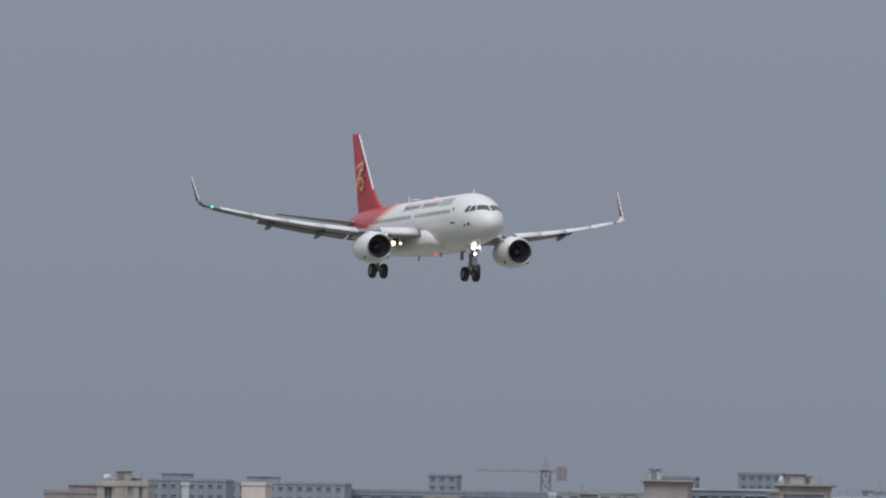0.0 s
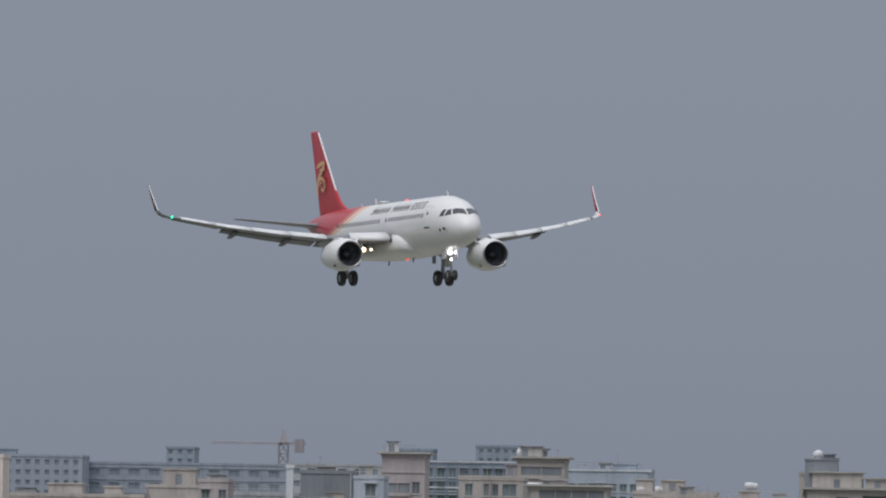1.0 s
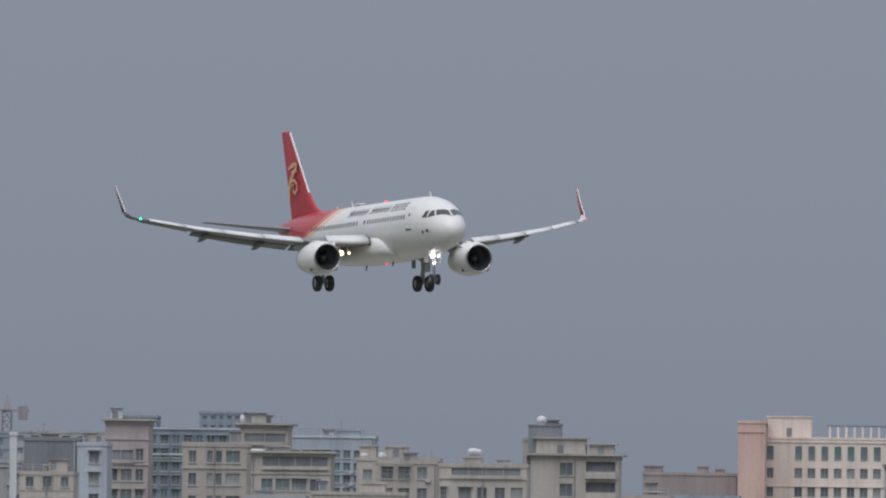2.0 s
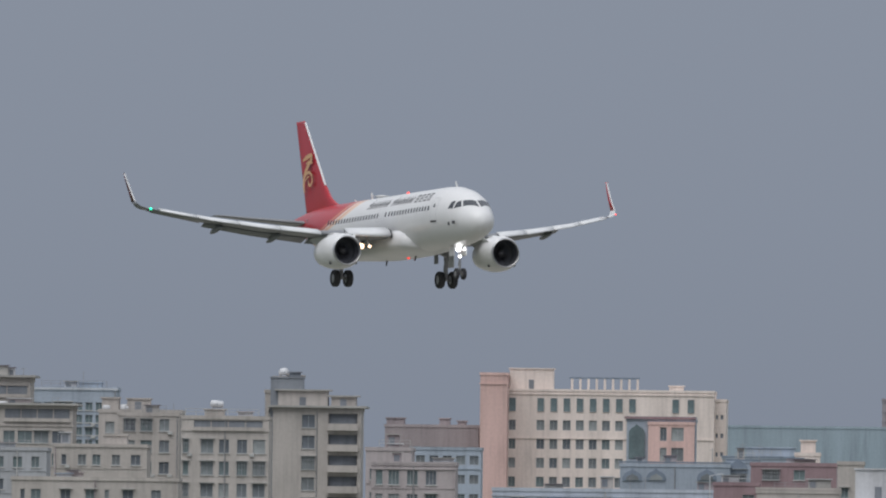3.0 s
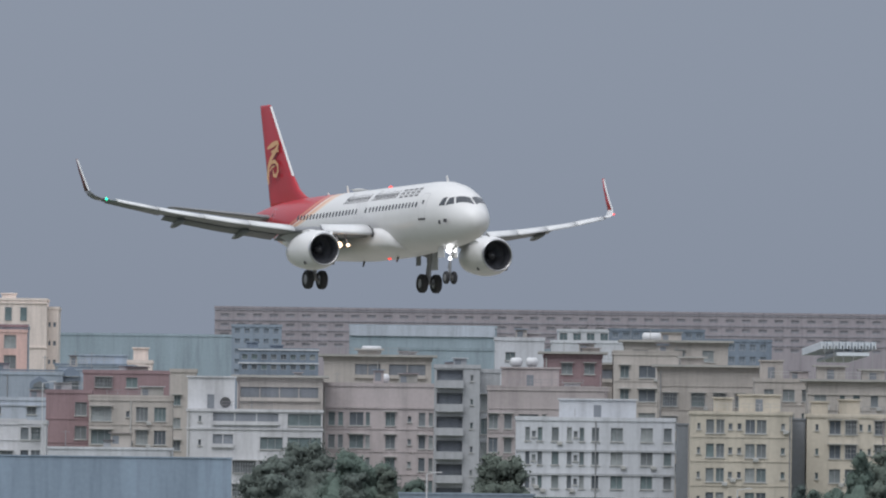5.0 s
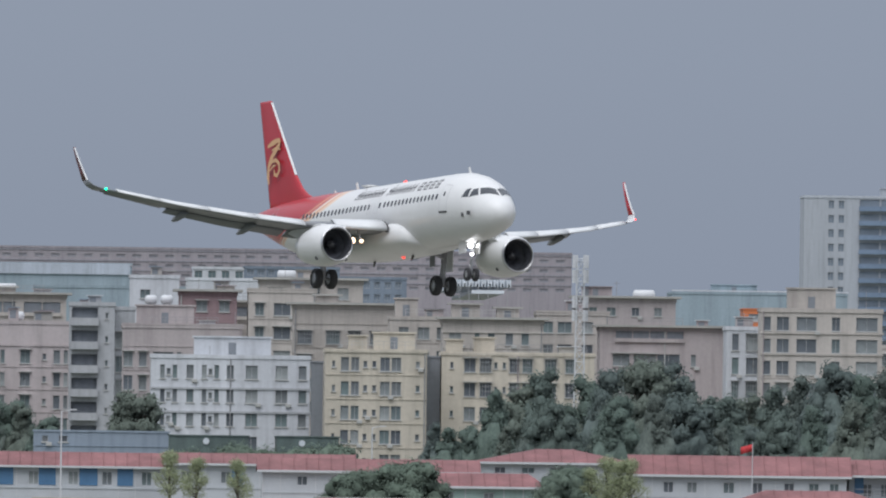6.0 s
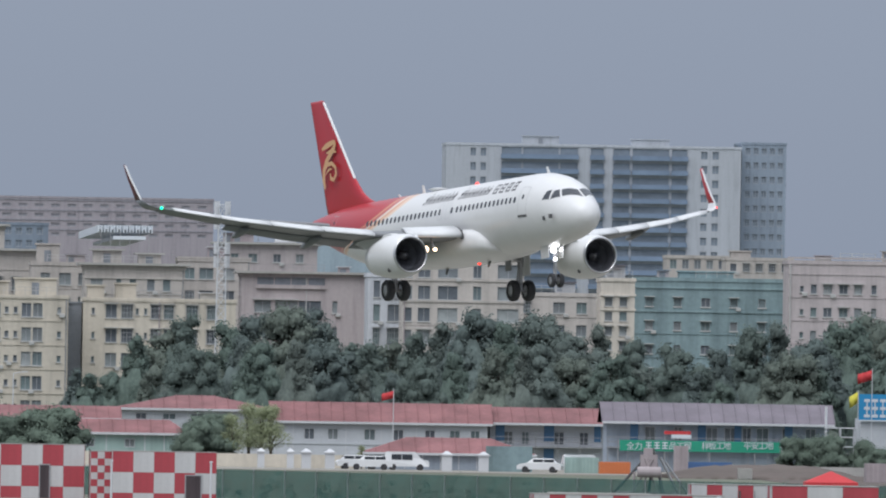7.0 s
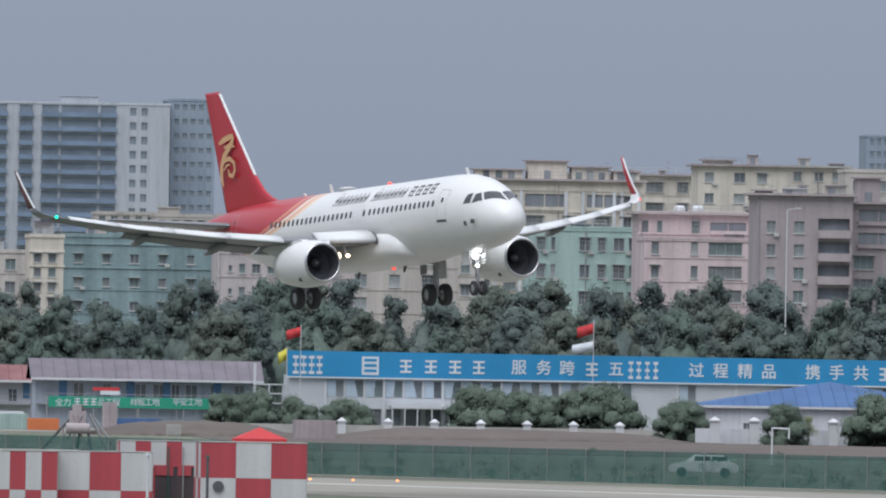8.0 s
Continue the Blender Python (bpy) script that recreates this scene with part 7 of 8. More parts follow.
house("apartment_block", "weathered beige flats with a brown roof shed", -201.26, -193.5, 2900, 32.15, BEIGE, [(1.29, 1.45), (3.95, 1.45), (6.61, 1.45)], [(29.75, 1.61), (26.69, 1.61)], rooms=[(2.26, 6.93, 2.59)])
house("apartment_block", "brown brick flats with roof clutter", -190.33, -186.2, 2850, 32.57, PINK, [(0.95, 1.11), (3.32, 1.11)], [(30.85, 1.42), (27.85, 1.42), (24.84, 1.42)])
house("apartment_block", "grey flats with rows of small windows", -189.57, -178.33, 2880, 31.02, GREY, [(1.44, 1.12), (4.37, 1.12), (7.31, 1.12), (10.24, 1.12)], [(28.96, 1.28), (25.92, 1.28)], bands=[30.56])
house("white_shaft", "slim white shaft on a roof", -177.41, -176.46, 2840, 34.6, WHITE, depth=1.5, category="tower", group="")
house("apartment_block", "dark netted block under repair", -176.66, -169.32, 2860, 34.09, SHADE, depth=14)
house("apartment_block", "dusty beige flats with sheets on the roof", -171.03, -163.72, 2760, 28.49, BEIGE, [(1.38, 1.07), (3.76, 1.07), (6.13, 1.07)], [(27.54, 1.38), (24.62, 1.38)])
house("apartment_block", "pale blue flats with a single dark window", -165.6, -161.47, 2800, 32.88, PALEBLUE, [(2.33, 1.4)], [(31.36, 1.71), (28.4, 1.71), (25.45, 1.71), (22.49, 1.71)])
house("apartment_block", "brownish pink flats with a wide roof slab", -163.48, -157.48, 2830, 36.23, PINK, [(1.1, 1.26), (2.99, 1.57), (4.8, 1.1)], [(32.01, 1.73), (29.18, 1.73), (26.35, 1.73), (23.52, 1.73)], bands=[34.21, 30.67], slots=[(0.47, 3.93, 31.85, 1.57)], cap=CONCRETE)
house("office_block", "blue glass office with a white roof edge", -178.41, -163.44, 3200, 39.28, DARKBLUE, [(1.07, 1.16), (2.9, 1.16), (4.72, 1.16), (6.55, 1.16), (8.38, 1.16), (10.21, 1.16), (12.04, 1.16), (13.87, 1.16)], [(37.82, 1.51), (35.69, 1.51), (33.56, 1.51), (31.42, 1.51), (29.29, 1.51), (27.16, 1.51)], bands=[39.6, 35.51], band_mat=WHITE, pane=TINTED)
house("office_block", "far dark block with a flat roof", -225.33, -218.28, 3950, 49.36, FARDARK, [(1.1, 0.88), (2.71, 0.88), (4.32, 0.88), (5.92, 0.88)], [(48.54, 0.88), (46.79, 0.88), (45.03, 0.88), (43.28, 0.88)], depth=15)
house("office_block", "far dark block with a flat roof", -209.93, -201.35, 3950, 50.25, FARDARK, [(1.1, 0.88), (2.69, 0.88), (4.28, 0.88), (5.87, 0.88), (7.46, 0.88)], [(49.44, 0.88), (47.68, 0.88), (45.92, 0.88), (44.17, 0.88)], depth=15)
house("apartment_block", "beige flats with wide balconies and white tanks", -152.17, -143.21, 2820, 33.16, BEIGE, [(1.41, 1.1), (3.84, 0.78), (5.09, 0.94), (7.05, 2.04)], [(31.78, 1.72), (28.65, 1.72), (25.52, 1.72), (22.38, 1.72), (19.25, 1.72)], bands=[33.66, 30.22])
house("apartment_block", "beige flats with an overhanging flat roof", -146.24, -139.47, 2860, 36.19, BEIGE, [(1.11, 1.27), (3.02, 0.95), (5.16, 1.27)], [(34.31, 1.75), (31.13, 1.75), (27.95, 1.75), (24.78, 1.75), (21.6, 1.75), (18.42, 1.75)], bands=[36.53], slots=[(0.64, 6.36, 34.79, 1.43)], cap=CONCRETE)
house("apartment_block", "grey-beige flats with shaded loggias", -141.05, -130.17, 2790, 31.63, BEIGE, [(2.17, 1.55), (4.34, 2.02), (6.59, 2.02), (8.91, 1.71)], [(30.89, 1.71), (27.79, 1.71), (24.69, 1.71), (21.59, 1.71), (18.49, 1.71)], bands=[32.29, 29.34], slots=[(1.55, 10.46, 30.89, 1.55)], cap=CONCRETE)
house("office_block", "glassy blue-grey office with a roof deck", -148.79, -135.72, 3050, 36.83, BLUEGREY, [(1.19, 1.1), (2.74, 1.1), (4.28, 1.1), (5.83, 1.1), (7.38, 1.1), (8.93, 1.1), (10.48, 1.1), (12.03, 1.1)], [(36.31, 1.19), (34.45, 1.19), (32.58, 1.19), (30.72, 1.19), (28.86, 1.19), (26.99, 1.19)], bands=[37.07], band_mat=WHITE, pane=TINTED, rooms=[(7.29, 10.68, 1.18)])
house("apartment_block", "beige flats with roof tanks", -128.86, -117.32, 2840, 31.68, BEIGE, [(1.58, 1.26), (4.65, 1.1), (8.36, 1.89), (10.57, 0.63)], [(29.65, 1.58), (26.5, 1.58), (23.34, 1.58), (20.19, 1.58), (17.03, 1.58)], rooms=[(0.32, 2.68, 2), (3.87, 7.02, 1.92)])
house("apartment_block", "beige-grey flats, four windows a floor, roof terrace", -114.39, -102.45, 2770, 30.33, BEIGE, [(0.62, 0.85), (3.54, 1.69), (5.85, 1.39), (8.31, 1.39), (10.62, 1.69)], [(26.67, 1.92), (23.67, 1.92), (20.67, 1.92), (17.67, 1.92), (14.67, 1.92)], bands=[28.83], balconies=[], rooms=[(3.08, 5.69, 1.27)], slots=[(1.69, 11.08, 29.6, 1.15)])
house("apartment_block", "old beige flats beside an alley", -124.36, -115.95, 2800, 30.92, BEIGE, [(1.56, 1.56), (3.89, 1.56), (6.38, 1.4)], [(29.71, 1.71), (26.75, 1.71), (23.79, 1.71), (20.84, 1.71), (17.88, 1.71), (14.93, 1.71)])
house("apartment_block", "low beige flats with a heavy cornice", -129.0, -107.7, 2600, 20.8, BEIGE, [(1.4, 0.6), (3.1, 1.3), (6.9, 1.3), (10.1, 1.3), (12.2, 0.6), (14.9, 1.4), (18.5, 1.3)], [(19.0, 1.4), (16.0, 1.4), (13.0, 1.4)], bands=[20.95, 17.6])
house("apartment_block", "weathered beige flats with a flat roof slab", -128.0, -115.6, 2690, 25.7, BEIGE, [(1.4, 0.7), (3.8, 1.1), (5.7, 1.1), (8.3, 1.1), (10.9, 1.3)], [(24.1, 1.4), (21.1, 1.4), (18.1, 1.4)], bands=[25.9], rooms=[(6.5, 9.6, 1.6)])
house("apartment_block", "grey old flats behind a cornice", -139.2, -131.3, 2740, 25.5, GREY, [(1.5, 1.3), (4.0, 1.3), (6.4, 1.1)], [(24.0, 1.5), (21.0, 1.5), (18.0, 1.5)], bands=[25.7])
house("apartment_block", "tall beige flats with stacked balconies", -107.44, -94.77, 2920, 32.97, BEIGE, [(5.11, 1.95)], [(31.52, 1.95), (28.52, 1.95), (25.52, 1.95), (22.52, 1.95), (19.52, 1.95), (16.52, 1.95), (13.52, 1.95)], balconies=[(7.95, 12.17)], bands=[33.31], rooms=[(0.65, 7.79, 2.93), (8.27, 11.84, 2.12)], cap=CONCRETE)
house("stair_tower", "narrow beige stair tower with vents and a white dome", -108.8, -102.94, 2925, 35.55, BEIGE, [(0.81, 0.49)], [(32.8, 0.98), (29.8, 0.98), (26.79, 0.98), (23.79, 0.98), (20.78, 0.98), (17.77, 0.98), (14.77, 0.98)], rooms=[(1.14, 2.93, 2.29), (3.25, 3.9, 2.61), (4.39, 5.36, 2.45)])
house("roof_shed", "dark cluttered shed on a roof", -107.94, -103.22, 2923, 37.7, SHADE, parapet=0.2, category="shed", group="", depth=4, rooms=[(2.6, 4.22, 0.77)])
house("apartment_block", "brown far block with a grey front", -112.6, -95.98, 3600, 36.55, BROWN, [(5.8, 1.1), (7.72, 1.1), (9.64, 1.1), (11.56, 1.1), (13.48, 1.1), (15.4, 1.1)], [(32.45, 1.4), (29.45, 1.4), (26.45, 1.4), (23.45, 1.4), (20.45, 1.4)], rooms=[(0.2, 3.4, 1.5), (9.6, 11.4, 1.5), (12.8, 14.3, 1.1)], depth=20)
house("apartment_block", "grey low block with banded windows", -100.63, -88.89, 3350, 30.73, BLUEGREY, [(1.77, 1.49), (3.98, 1.49), (6.19, 1.49), (8.4, 1.49), (10.61, 1.49)], [(29.09, 1.49), (25.93, 1.49), (22.77, 1.49), (19.6, 1.49)], bands=[27.7])
house("apartment_block", "salmon-beige flats with white-framed windows", -83.63, -72.77, 2620, 23.37, PINK, [(1.02, 0.87), (2.91, 1.38), (5.3, 1.38), (7.71, 1.38)], [(21.84, 1.89), (18.78, 1.89), (15.72, 1.89), (12.67, 1.89), (9.61, 1.89)], bands=[23.73, 23], bars=3)
house("apartment_block", "salmon-beige block with a flat roof", -85.67, -79.61, 2660, 25.52, PINK, [(0.89, 0.74)], [(22.47, 1.48), (19.37, 1.48), (16.26, 1.48), (13.16, 1.48), (10.06, 1.48)])
house("hotel", "ivory hotel with rows of small dark windows", -91.06, -54.35, 3600, 43.19, IVORY, [(1, 1.2), (6, 1.4), (8.32, 1.4), (10.64, 1.4), (12.96, 1.4), (15.28, 1.4), (17.6, 1.4), (19.92, 1.4), (22.24, 1.4)], [(37.19, 1.8), (33.84, 1.8), (30.49, 1.8), (27.14, 1.8), (23.79, 1.8), (20.44, 1.8), (17.09, 1.8), (13.74, 1.8)], parapet=0.4, depth=26, bands=[42.69, 34.89], rooms=[(0.4, 8.2, 3.9), (28.7, 31.2, 1.1)], group="")
hotel_top = bpy.data.objects['hotel']
bm = bmesh.new()
box(bm, 11, 23.4, 1.0, 4.0, 45.47, 45.77)
part("pergola_slab", bm, DARKBLUE, hotel_top)
for i in range(9):
    bm = bmesh.new()
    box(bm, 11.3 + 1.45 * i, 11.7 + 1.45 * i, 1.0, 1.4, 42.59, 45.46)
    part("pergola_post", bm, IVORY, hotel_top)
for dx in (1, 6, 8.32, 10.64, 12.96, 15.28, 17.6, 19.92, 22.24, 29.9, 32.6):
    window(hotel_top, dx, -0.27, 40.79, 1.2, 2.4, TINTED, 1)
house("hotel_wing", "salmon rounded wing of the hotel without windows", -95.54, -90.75, 3590, 45.79, SALMON, depth=24, group="", bands=[44.3])
house("hotel_wing", "ivory side wing of the hotel with narrow windows", -54.52, -52.31, 3606, 41.71, IVORY, [(0.6, 0.4), (1.5, 0.5)], [(39.01, 1.8), (35.7, 1.8), (32.4, 1.8), (29.09, 1.8), (25.79, 1.8), (22.48, 1.8), (19.18, 1.8)], depth=24, group="")
arched_house = house("shop_house", "blue-grey house with an arched window and salmon panel", -63.97, -52.78, 3300, 35.43, BLUEGREY, bands=[36.11], band_mat=DARKBLUE, group="")
bm = bmesh.new()
arch_head(bm, 1.65, 29.46, 2.57, 5.59, -0.25, -0.004)
part("arch_pane", bm, TINTED, arched_house)
bm = bmesh.new()
box(bm, -0.37, 11.18, -0.5, -0.004, 35.83, 36.2)
part("cornice", bm, MAROON, arched_house)
house("shop_house", "salmon front of the arched house", -60.44, -52.92, 3298, 34.88, SALMON, [(2.47, 1.1), (4.76, 2.02)], [(33.37, 2.2), (30.07, 2.2), (26.77, 2.2), (23.47, 2.2)], group="")
hall = house("roof_temple", "blue-grey hall with arched windows under a dark cornice", -59.06, -42.89, 3000, 26.1, BLUEGREY, [(1.83, 1.67), (5.33, 1.67), (12.83, 1.67)], [(20.1, 1.33)], bands=[26.77], band_mat=DARKBLUE, group="")
bm = bmesh.new()
arch_head(bm, 1.83, 24.02, 2.83, 1.83, -0.2, -0.004)
part("arch_hood", bm, DARKBLUE, hall)
bm = bmesh.new()
arch_head(bm, 5.33, 24.07, 2.83, 1.83, -0.2, -0.004)
part("arch_hood", bm, DARKBLUE, hall)
bm = bmesh.new()
arch_head(bm, 12.83, 24.17, 2.83, 1.83, -0.2, -0.004)
part("arch_hood", bm, DARKBLUE, hall)
bm = bmesh.new()
arch_head(bm, 1.83, 24.1, 1.83, 1, -0.3, -0.004)
part("arch_pane", bm, PANE, hall)
bm = bmesh.new()
arch_head(bm, 5.33, 24.15, 1.83, 1, -0.3, -0.004)
part("arch_pane", bm, PANE, hall)
bm = bmesh.new()
arch_head(bm, 12.83, 24.25, 1.83, 1, -0.3, -0.004)
part("arch_pane", bm, PANE, hall)
gable_hall = house("roof_temple", "blue-grey hall with a small gable", -43.37, -38.69, 3010, 26.9, BLUEGREY, [(1.67, 2.17)], [(24.8, 2.17), (19.79, 2.17)], bands=[27.31], band_mat=DARKBLUE, group="")
bm = bmesh.new()
arch_head(bm, 1.59, 25.29, 2.84, 2.34, -0.25, -0.004)
part("arch_hood", bm, DARKBLUE, gable_hall)
tiled_flats = house("apartment_block", "pale blue-grey low flats with tiled window hoods", -75.26, -43.02, 2900, 21.75, PALEBLUE, [(3.54, 1.77), (10.31, 3.54), (12.08, 0.81), (19.17, 2.09), (24.49, 1.29), (29.48, 1.29)], [(20.32, 1.13), (17.42, 1.13), (14.52, 1.13), (11.62, 1.13), (8.72, 1.13)], bands=[21.12])
bm = bmesh.new()
box(bm, 2.42, 4.67, -0.7, -0.004, 20.47, 20.79)
part("window_hood", bm, DARKBLUE, tiled_flats)
bm = bmesh.new()
box(bm, 7.89, 13.21, -0.7, -0.004, 20.56, 20.88)
part("window_hood", bm, DARKBLUE, tiled_flats)
bm = bmesh.new()
box(bm, 17.24, 20.94, -0.7, -0.004, 20.68, 21)
part("window_hood", bm, DARKBLUE, tiled_flats)
bm = bmesh.new()
box(bm, 8.22, 10.31, -0.4, -0.004, 18.77, 19.82)
part("awning", bm, SALMON, tiled_flats)
bm = bmesh.new()
box(bm, 11.12, 12.89, -0.4, -0.004, 18.73, 19.7)
part("awning", bm, SALMON, tiled_flats)
bm = bmesh.new()
box(bm, 17.24, 18.85, -0.4, -0.004, 18.89, 19.86)
part("awning", bm, SALMON, tiled_flats)
bm = bmesh.new()
box(bm, 3.87, 4.83, -0.3, -0.004, 18.7, 19.51)
part("awning", bm, SALMON, tiled_flats)
house("warehouse", "long teal hall far behind the town", -62.54, -25.75, 4300, 43.14, TEAL, depth=40, group="")
house("long_factory", "long brown factory with concrete floors far off", -31.45, 131.89, 4600, 52.19, FARBROWN, [(2.3, 2.04), (5.98, 2.04), (9.67, 2.04), (13.35, 2.04), (17.04, 2.04), (20.72, 2.04), (24.41, 2.04), (28.09, 2.04), (31.78, 2.04), (35.46, 2.04), (39.15, 2.04), (42.83, 2.04), (46.52, 2.04), (50.2, 2.04), (53.89, 2.04), (57.57, 2.04), (61.26, 2.04), (64.94, 2.04), (68.63, 2.04), (72.31, 2.04), (76, 2.04), (79.68, 2.04), (83.36, 2.04), (87.05, 2.04), (90.73, 2.04), (94.42, 2.04), (98.1, 2.04), (101.79, 2.04), (105.47, 2.04), (109.16, 2.04), (112.84, 2.04), (116.53, 2.04), (120.21, 2.04), (123.9, 2.04), (127.58, 2.04), (131.27, 2.04), (134.95, 2.04), (138.64, 2.04), (142.32, 2.04), (146.01, 2.04), (149.69, 2.04), (153.37, 2.04), (157.06, 2.04), (160.74, 2.04)], [(50.65, 0.77), (48.47, 0.77), (46.3, 0.77), (44.13, 0.77)], depth=60, bands=[51.92, 49.56, 47.4, 45.2], band_mat=HAZYBROWN, pane=HAZYBROWN, group="")
house("apartment_block", "dark far block with blue panels", -23.37, -13.84, 3900, 41.7, FARDARK, [(1.08, 0.98), (2.93, 0.98), (4.77, 0.98), (6.61, 0.98), (8.45, 0.98)], [(40.9, 0.98), (38.95, 0.98), (37, 0.98), (35.05, 0.98), (33.1, 0.98)])
house("apartment_block", "dark blue block with white roof plant", -19.66, -6.05, 3500, 34, DARKBLUE, [(0.97, 0.97), (2.64, 0.97), (4.31, 0.97), (5.97, 0.97), (7.64, 0.97), (9.31, 0.97), (10.97, 0.97), (12.64, 0.97)], [(32.95, 0.88), (31.2, 0.88), (29.45, 0.88), (27.7, 0.88), (25.95, 0.88), (24.2, 0.88)], bands=[34.21, 31.9], band_mat=WHITE, rooms=[(1.26, 3.21, 1.38), (5.35, 7.49, 0.89)])
house("low_house", "white low house with a dark doorway", -68.07, -40.14, 2500, 16.65, DULLWHITE, [(2.08, 1.39), (11.53, 1.39), (13.68, 0.42), (17.71, 0.42), (25.56, 1.53)], [(15.9, 1.39), (12.71, 1.39)], bands=[17.29])
house("annex", "white low annex with a large dark door", -53.26, -50.77, 2490, 16.24, DULLWHITE, [(1.18, 1.66)], [(14.92, 1.8)], parapet=0.2, group="")
house("apartment_block", "white flats with a bay front", -40.79, -37.34, 2480, 16.65, DULLWHITE, [(0.83, 0.96), (2.2, 1.1)], [(15.5, 1.52), (12.75, 1.52), (9.99, 1.52)])
house("site_hoarding", "long blue-grey hoarding wall", -49.55, -13.91, 2350, 12.41, SLATE, parapet=0.15, depth=0.4, category="wall", group="")
house("apartment_block", "maroon tiled flats with shaded balconies", -40.72, -34.72, 2700, 21.73, MAROON, [(4.65, 1.65)], [(19.68, 1.8), (16.53, 1.8), (13.38, 1.8), (10.23, 1.8), (7.08, 1.8)])
house("low_shop", "long low shop with a white fascia", -38.35, -22.56, 2560, 13.94, WHITE, parapet=0.3, depth=6, group="")
house("low_shop", "long pale canopy roof over a row of low shops", -88.5, -68.1, 2440, 13.6, DULLWHITE, parapet=0.3, depth=6, group="", slots=[(0.8, 9.6, 12.5, 1.0), (10.6, 19.4, 12.5, 1.0)])
house("low_shop", "low shop with a white canopy over a dark front", -66.4, -49.44, 2440, 13.73, DULLWHITE, parapet=0.3, depth=6, group="", slots=[(0.68, 8.81, 12.61, 1.08), (9.83, 16.61, 12.61, 1.08)])
house("apartment_block", "beige flats with wide bay windows", -34.87, -23.81, 2690, 20.76, BEIGE, [(1.64, 2.69), (5.16, 0.52), (7.02, 1.57), (9.41, 1.57)], [(19.02, 1.94), (15.95, 1.94), (12.89, 1.94), (9.83, 1.94), (6.76, 1.94)], bands=[21.41], bars=3)
house("apartment_block", "beige flats with a dark red top floor", -37, -24.91, 2790, 25.02, MAROON, [(2.79, 2.33), (6.67, 1.55)], [(23.82, 1.4), (20.72, 1.4), (17.62, 1.4)])
house("roof_pavilion", "white roof pavilion with a small dome", -31.53, -28.06, 2840, 26.81, IVORY, [(1.66, 1.42)], [(25.89, 0.95)], rooms=[(0.79, 2.84, 2.08)], group="")
house("roof_hall", "blue-grey hall with a dark roof edge", -46.17, -34.79, 3150, 28.45, BLUEGREY, bands=[28.78], band_mat=DARKBLUE, rooms=[(3.67, 11.2, 1.72)], group="")
house("apartment_block", "cream flats with one window a floor", -24.8, -21.27, 2760, 25.09, BEIGE, [(0.92, 1.07)], [(21.3, 1.38), (18.23, 1.38), (15.16, 1.38), (12.1, 1.38), (9.03, 1.38)])
house("apartment_block", "white flats with a round dark sign and long loggias", -21.66, -3.93, 2660, 19.62, DULLWHITE, [(1.7, 0.44), (3.99, 2.22), (7.54, 2.96), (11.08, 2.96), (15.37, 4.43)], [(18.39, 1.63), (15.29, 1.63), (12.18, 1.63), (9.08, 1.63)], bands=[19.5, 17.14], rooms=[(0.05, 6.2, 4.2)], parapet=0.12, bars=3, slots=[(3.4, 11.97, 18.55, 1.33), (3.4, 6.06, 15.66, 1.48)])
house("apartment_block", "beige top floor with a wide glazed front", -15.24, -3.95, 2675, 23.51, BEIGE, [(2.15, 2.53), (5.5, 2.53), (8.92, 2.53)], [(21.93, 1.63), (18.51, 1.63), (15.09, 1.63), (11.67, 1.63)], bars=3, bands=[23.71], slots=[(0.45, 10.7, 21.93, 1.63)], cap=CONCRETE)
house("apartment_block", "grey-beige flats with a roof loggia", -4.01, 10.72, 2790, 27.27, BEIGE, [(5.27, 3.1), (11.16, 2.33)], [(25.91, 1.86), (22.73, 1.86), (19.55, 1.86), (16.37, 1.86), (13.2, 1.86), (10.02, 1.86)], bands=[27.61], rooms=[(4.65, 7.75, 1.43)], slots=[(4.26, 7.75, 25.91, 1.71), (8.91, 13.95, 25.91, 1.71)], cap=CONCRETE)
house("apartment_block", "pink flats with small paired windows", -3.95, 11.24, 2680, 23, PINK, [(1.19, 0.89), (2.38, 0.67), (4.47, 1.94), (5.96, 0.6), (8.93, 1.34), (11.46, 0.45), (13.1, 0.89), (14.29, 0.6)], [(18.74, 1.79), (15.76, 1.79), (12.78, 1.79), (9.81, 1.79), (6.83, 1.79)], bands=[20.23])
house("apartment_block", "light grey flats with a stack of open balconies", 10.6, 16.46, 2640, 25.25, GREY, [(4.84, 0.37)], [(23.99, 1.91), (20.91, 1.91), (17.83, 1.91), (14.75, 1.91), (11.67, 1.91), (8.59, 1.91), (5.51, 1.91)], balconies=[(0.29, 3.67)])
house("apartment_block", "grey flats with a narrow stair window", 16.09, 19.18, 2650, 24.8, GREY, [(1.18, 1.18)], [(23.97, 2.06), (20.88, 2.06), (17.79, 2.06), (14.7, 2.06), (11.61, 2.06), (8.52, 2.06), (5.42, 2.06)])
house("apartment_block", "pinkish beige flats with caged windows", 17.27, 32.58, 2600, 22.25, PINK, [(0.72, 1.16), (2.6, 1.01), (5.2, 2.6), (7.22, 0.58), (10.83, 2.17), (13.72, 1.16)], [(21.31, 1.88), (18.27, 1.88), (15.24, 1.88), (12.21, 1.88), (9.17, 1.88), (6.14, 1.88)], bands=[22.75], rooms=[(1.73, 9.1, 2.81)])
house("lift_house", "plain white lift house on a roof", 19.64, 26.46, 2820, 30.47, WHITE, [(2.12, 1.41)], [(28.3, 1.25)], group="")
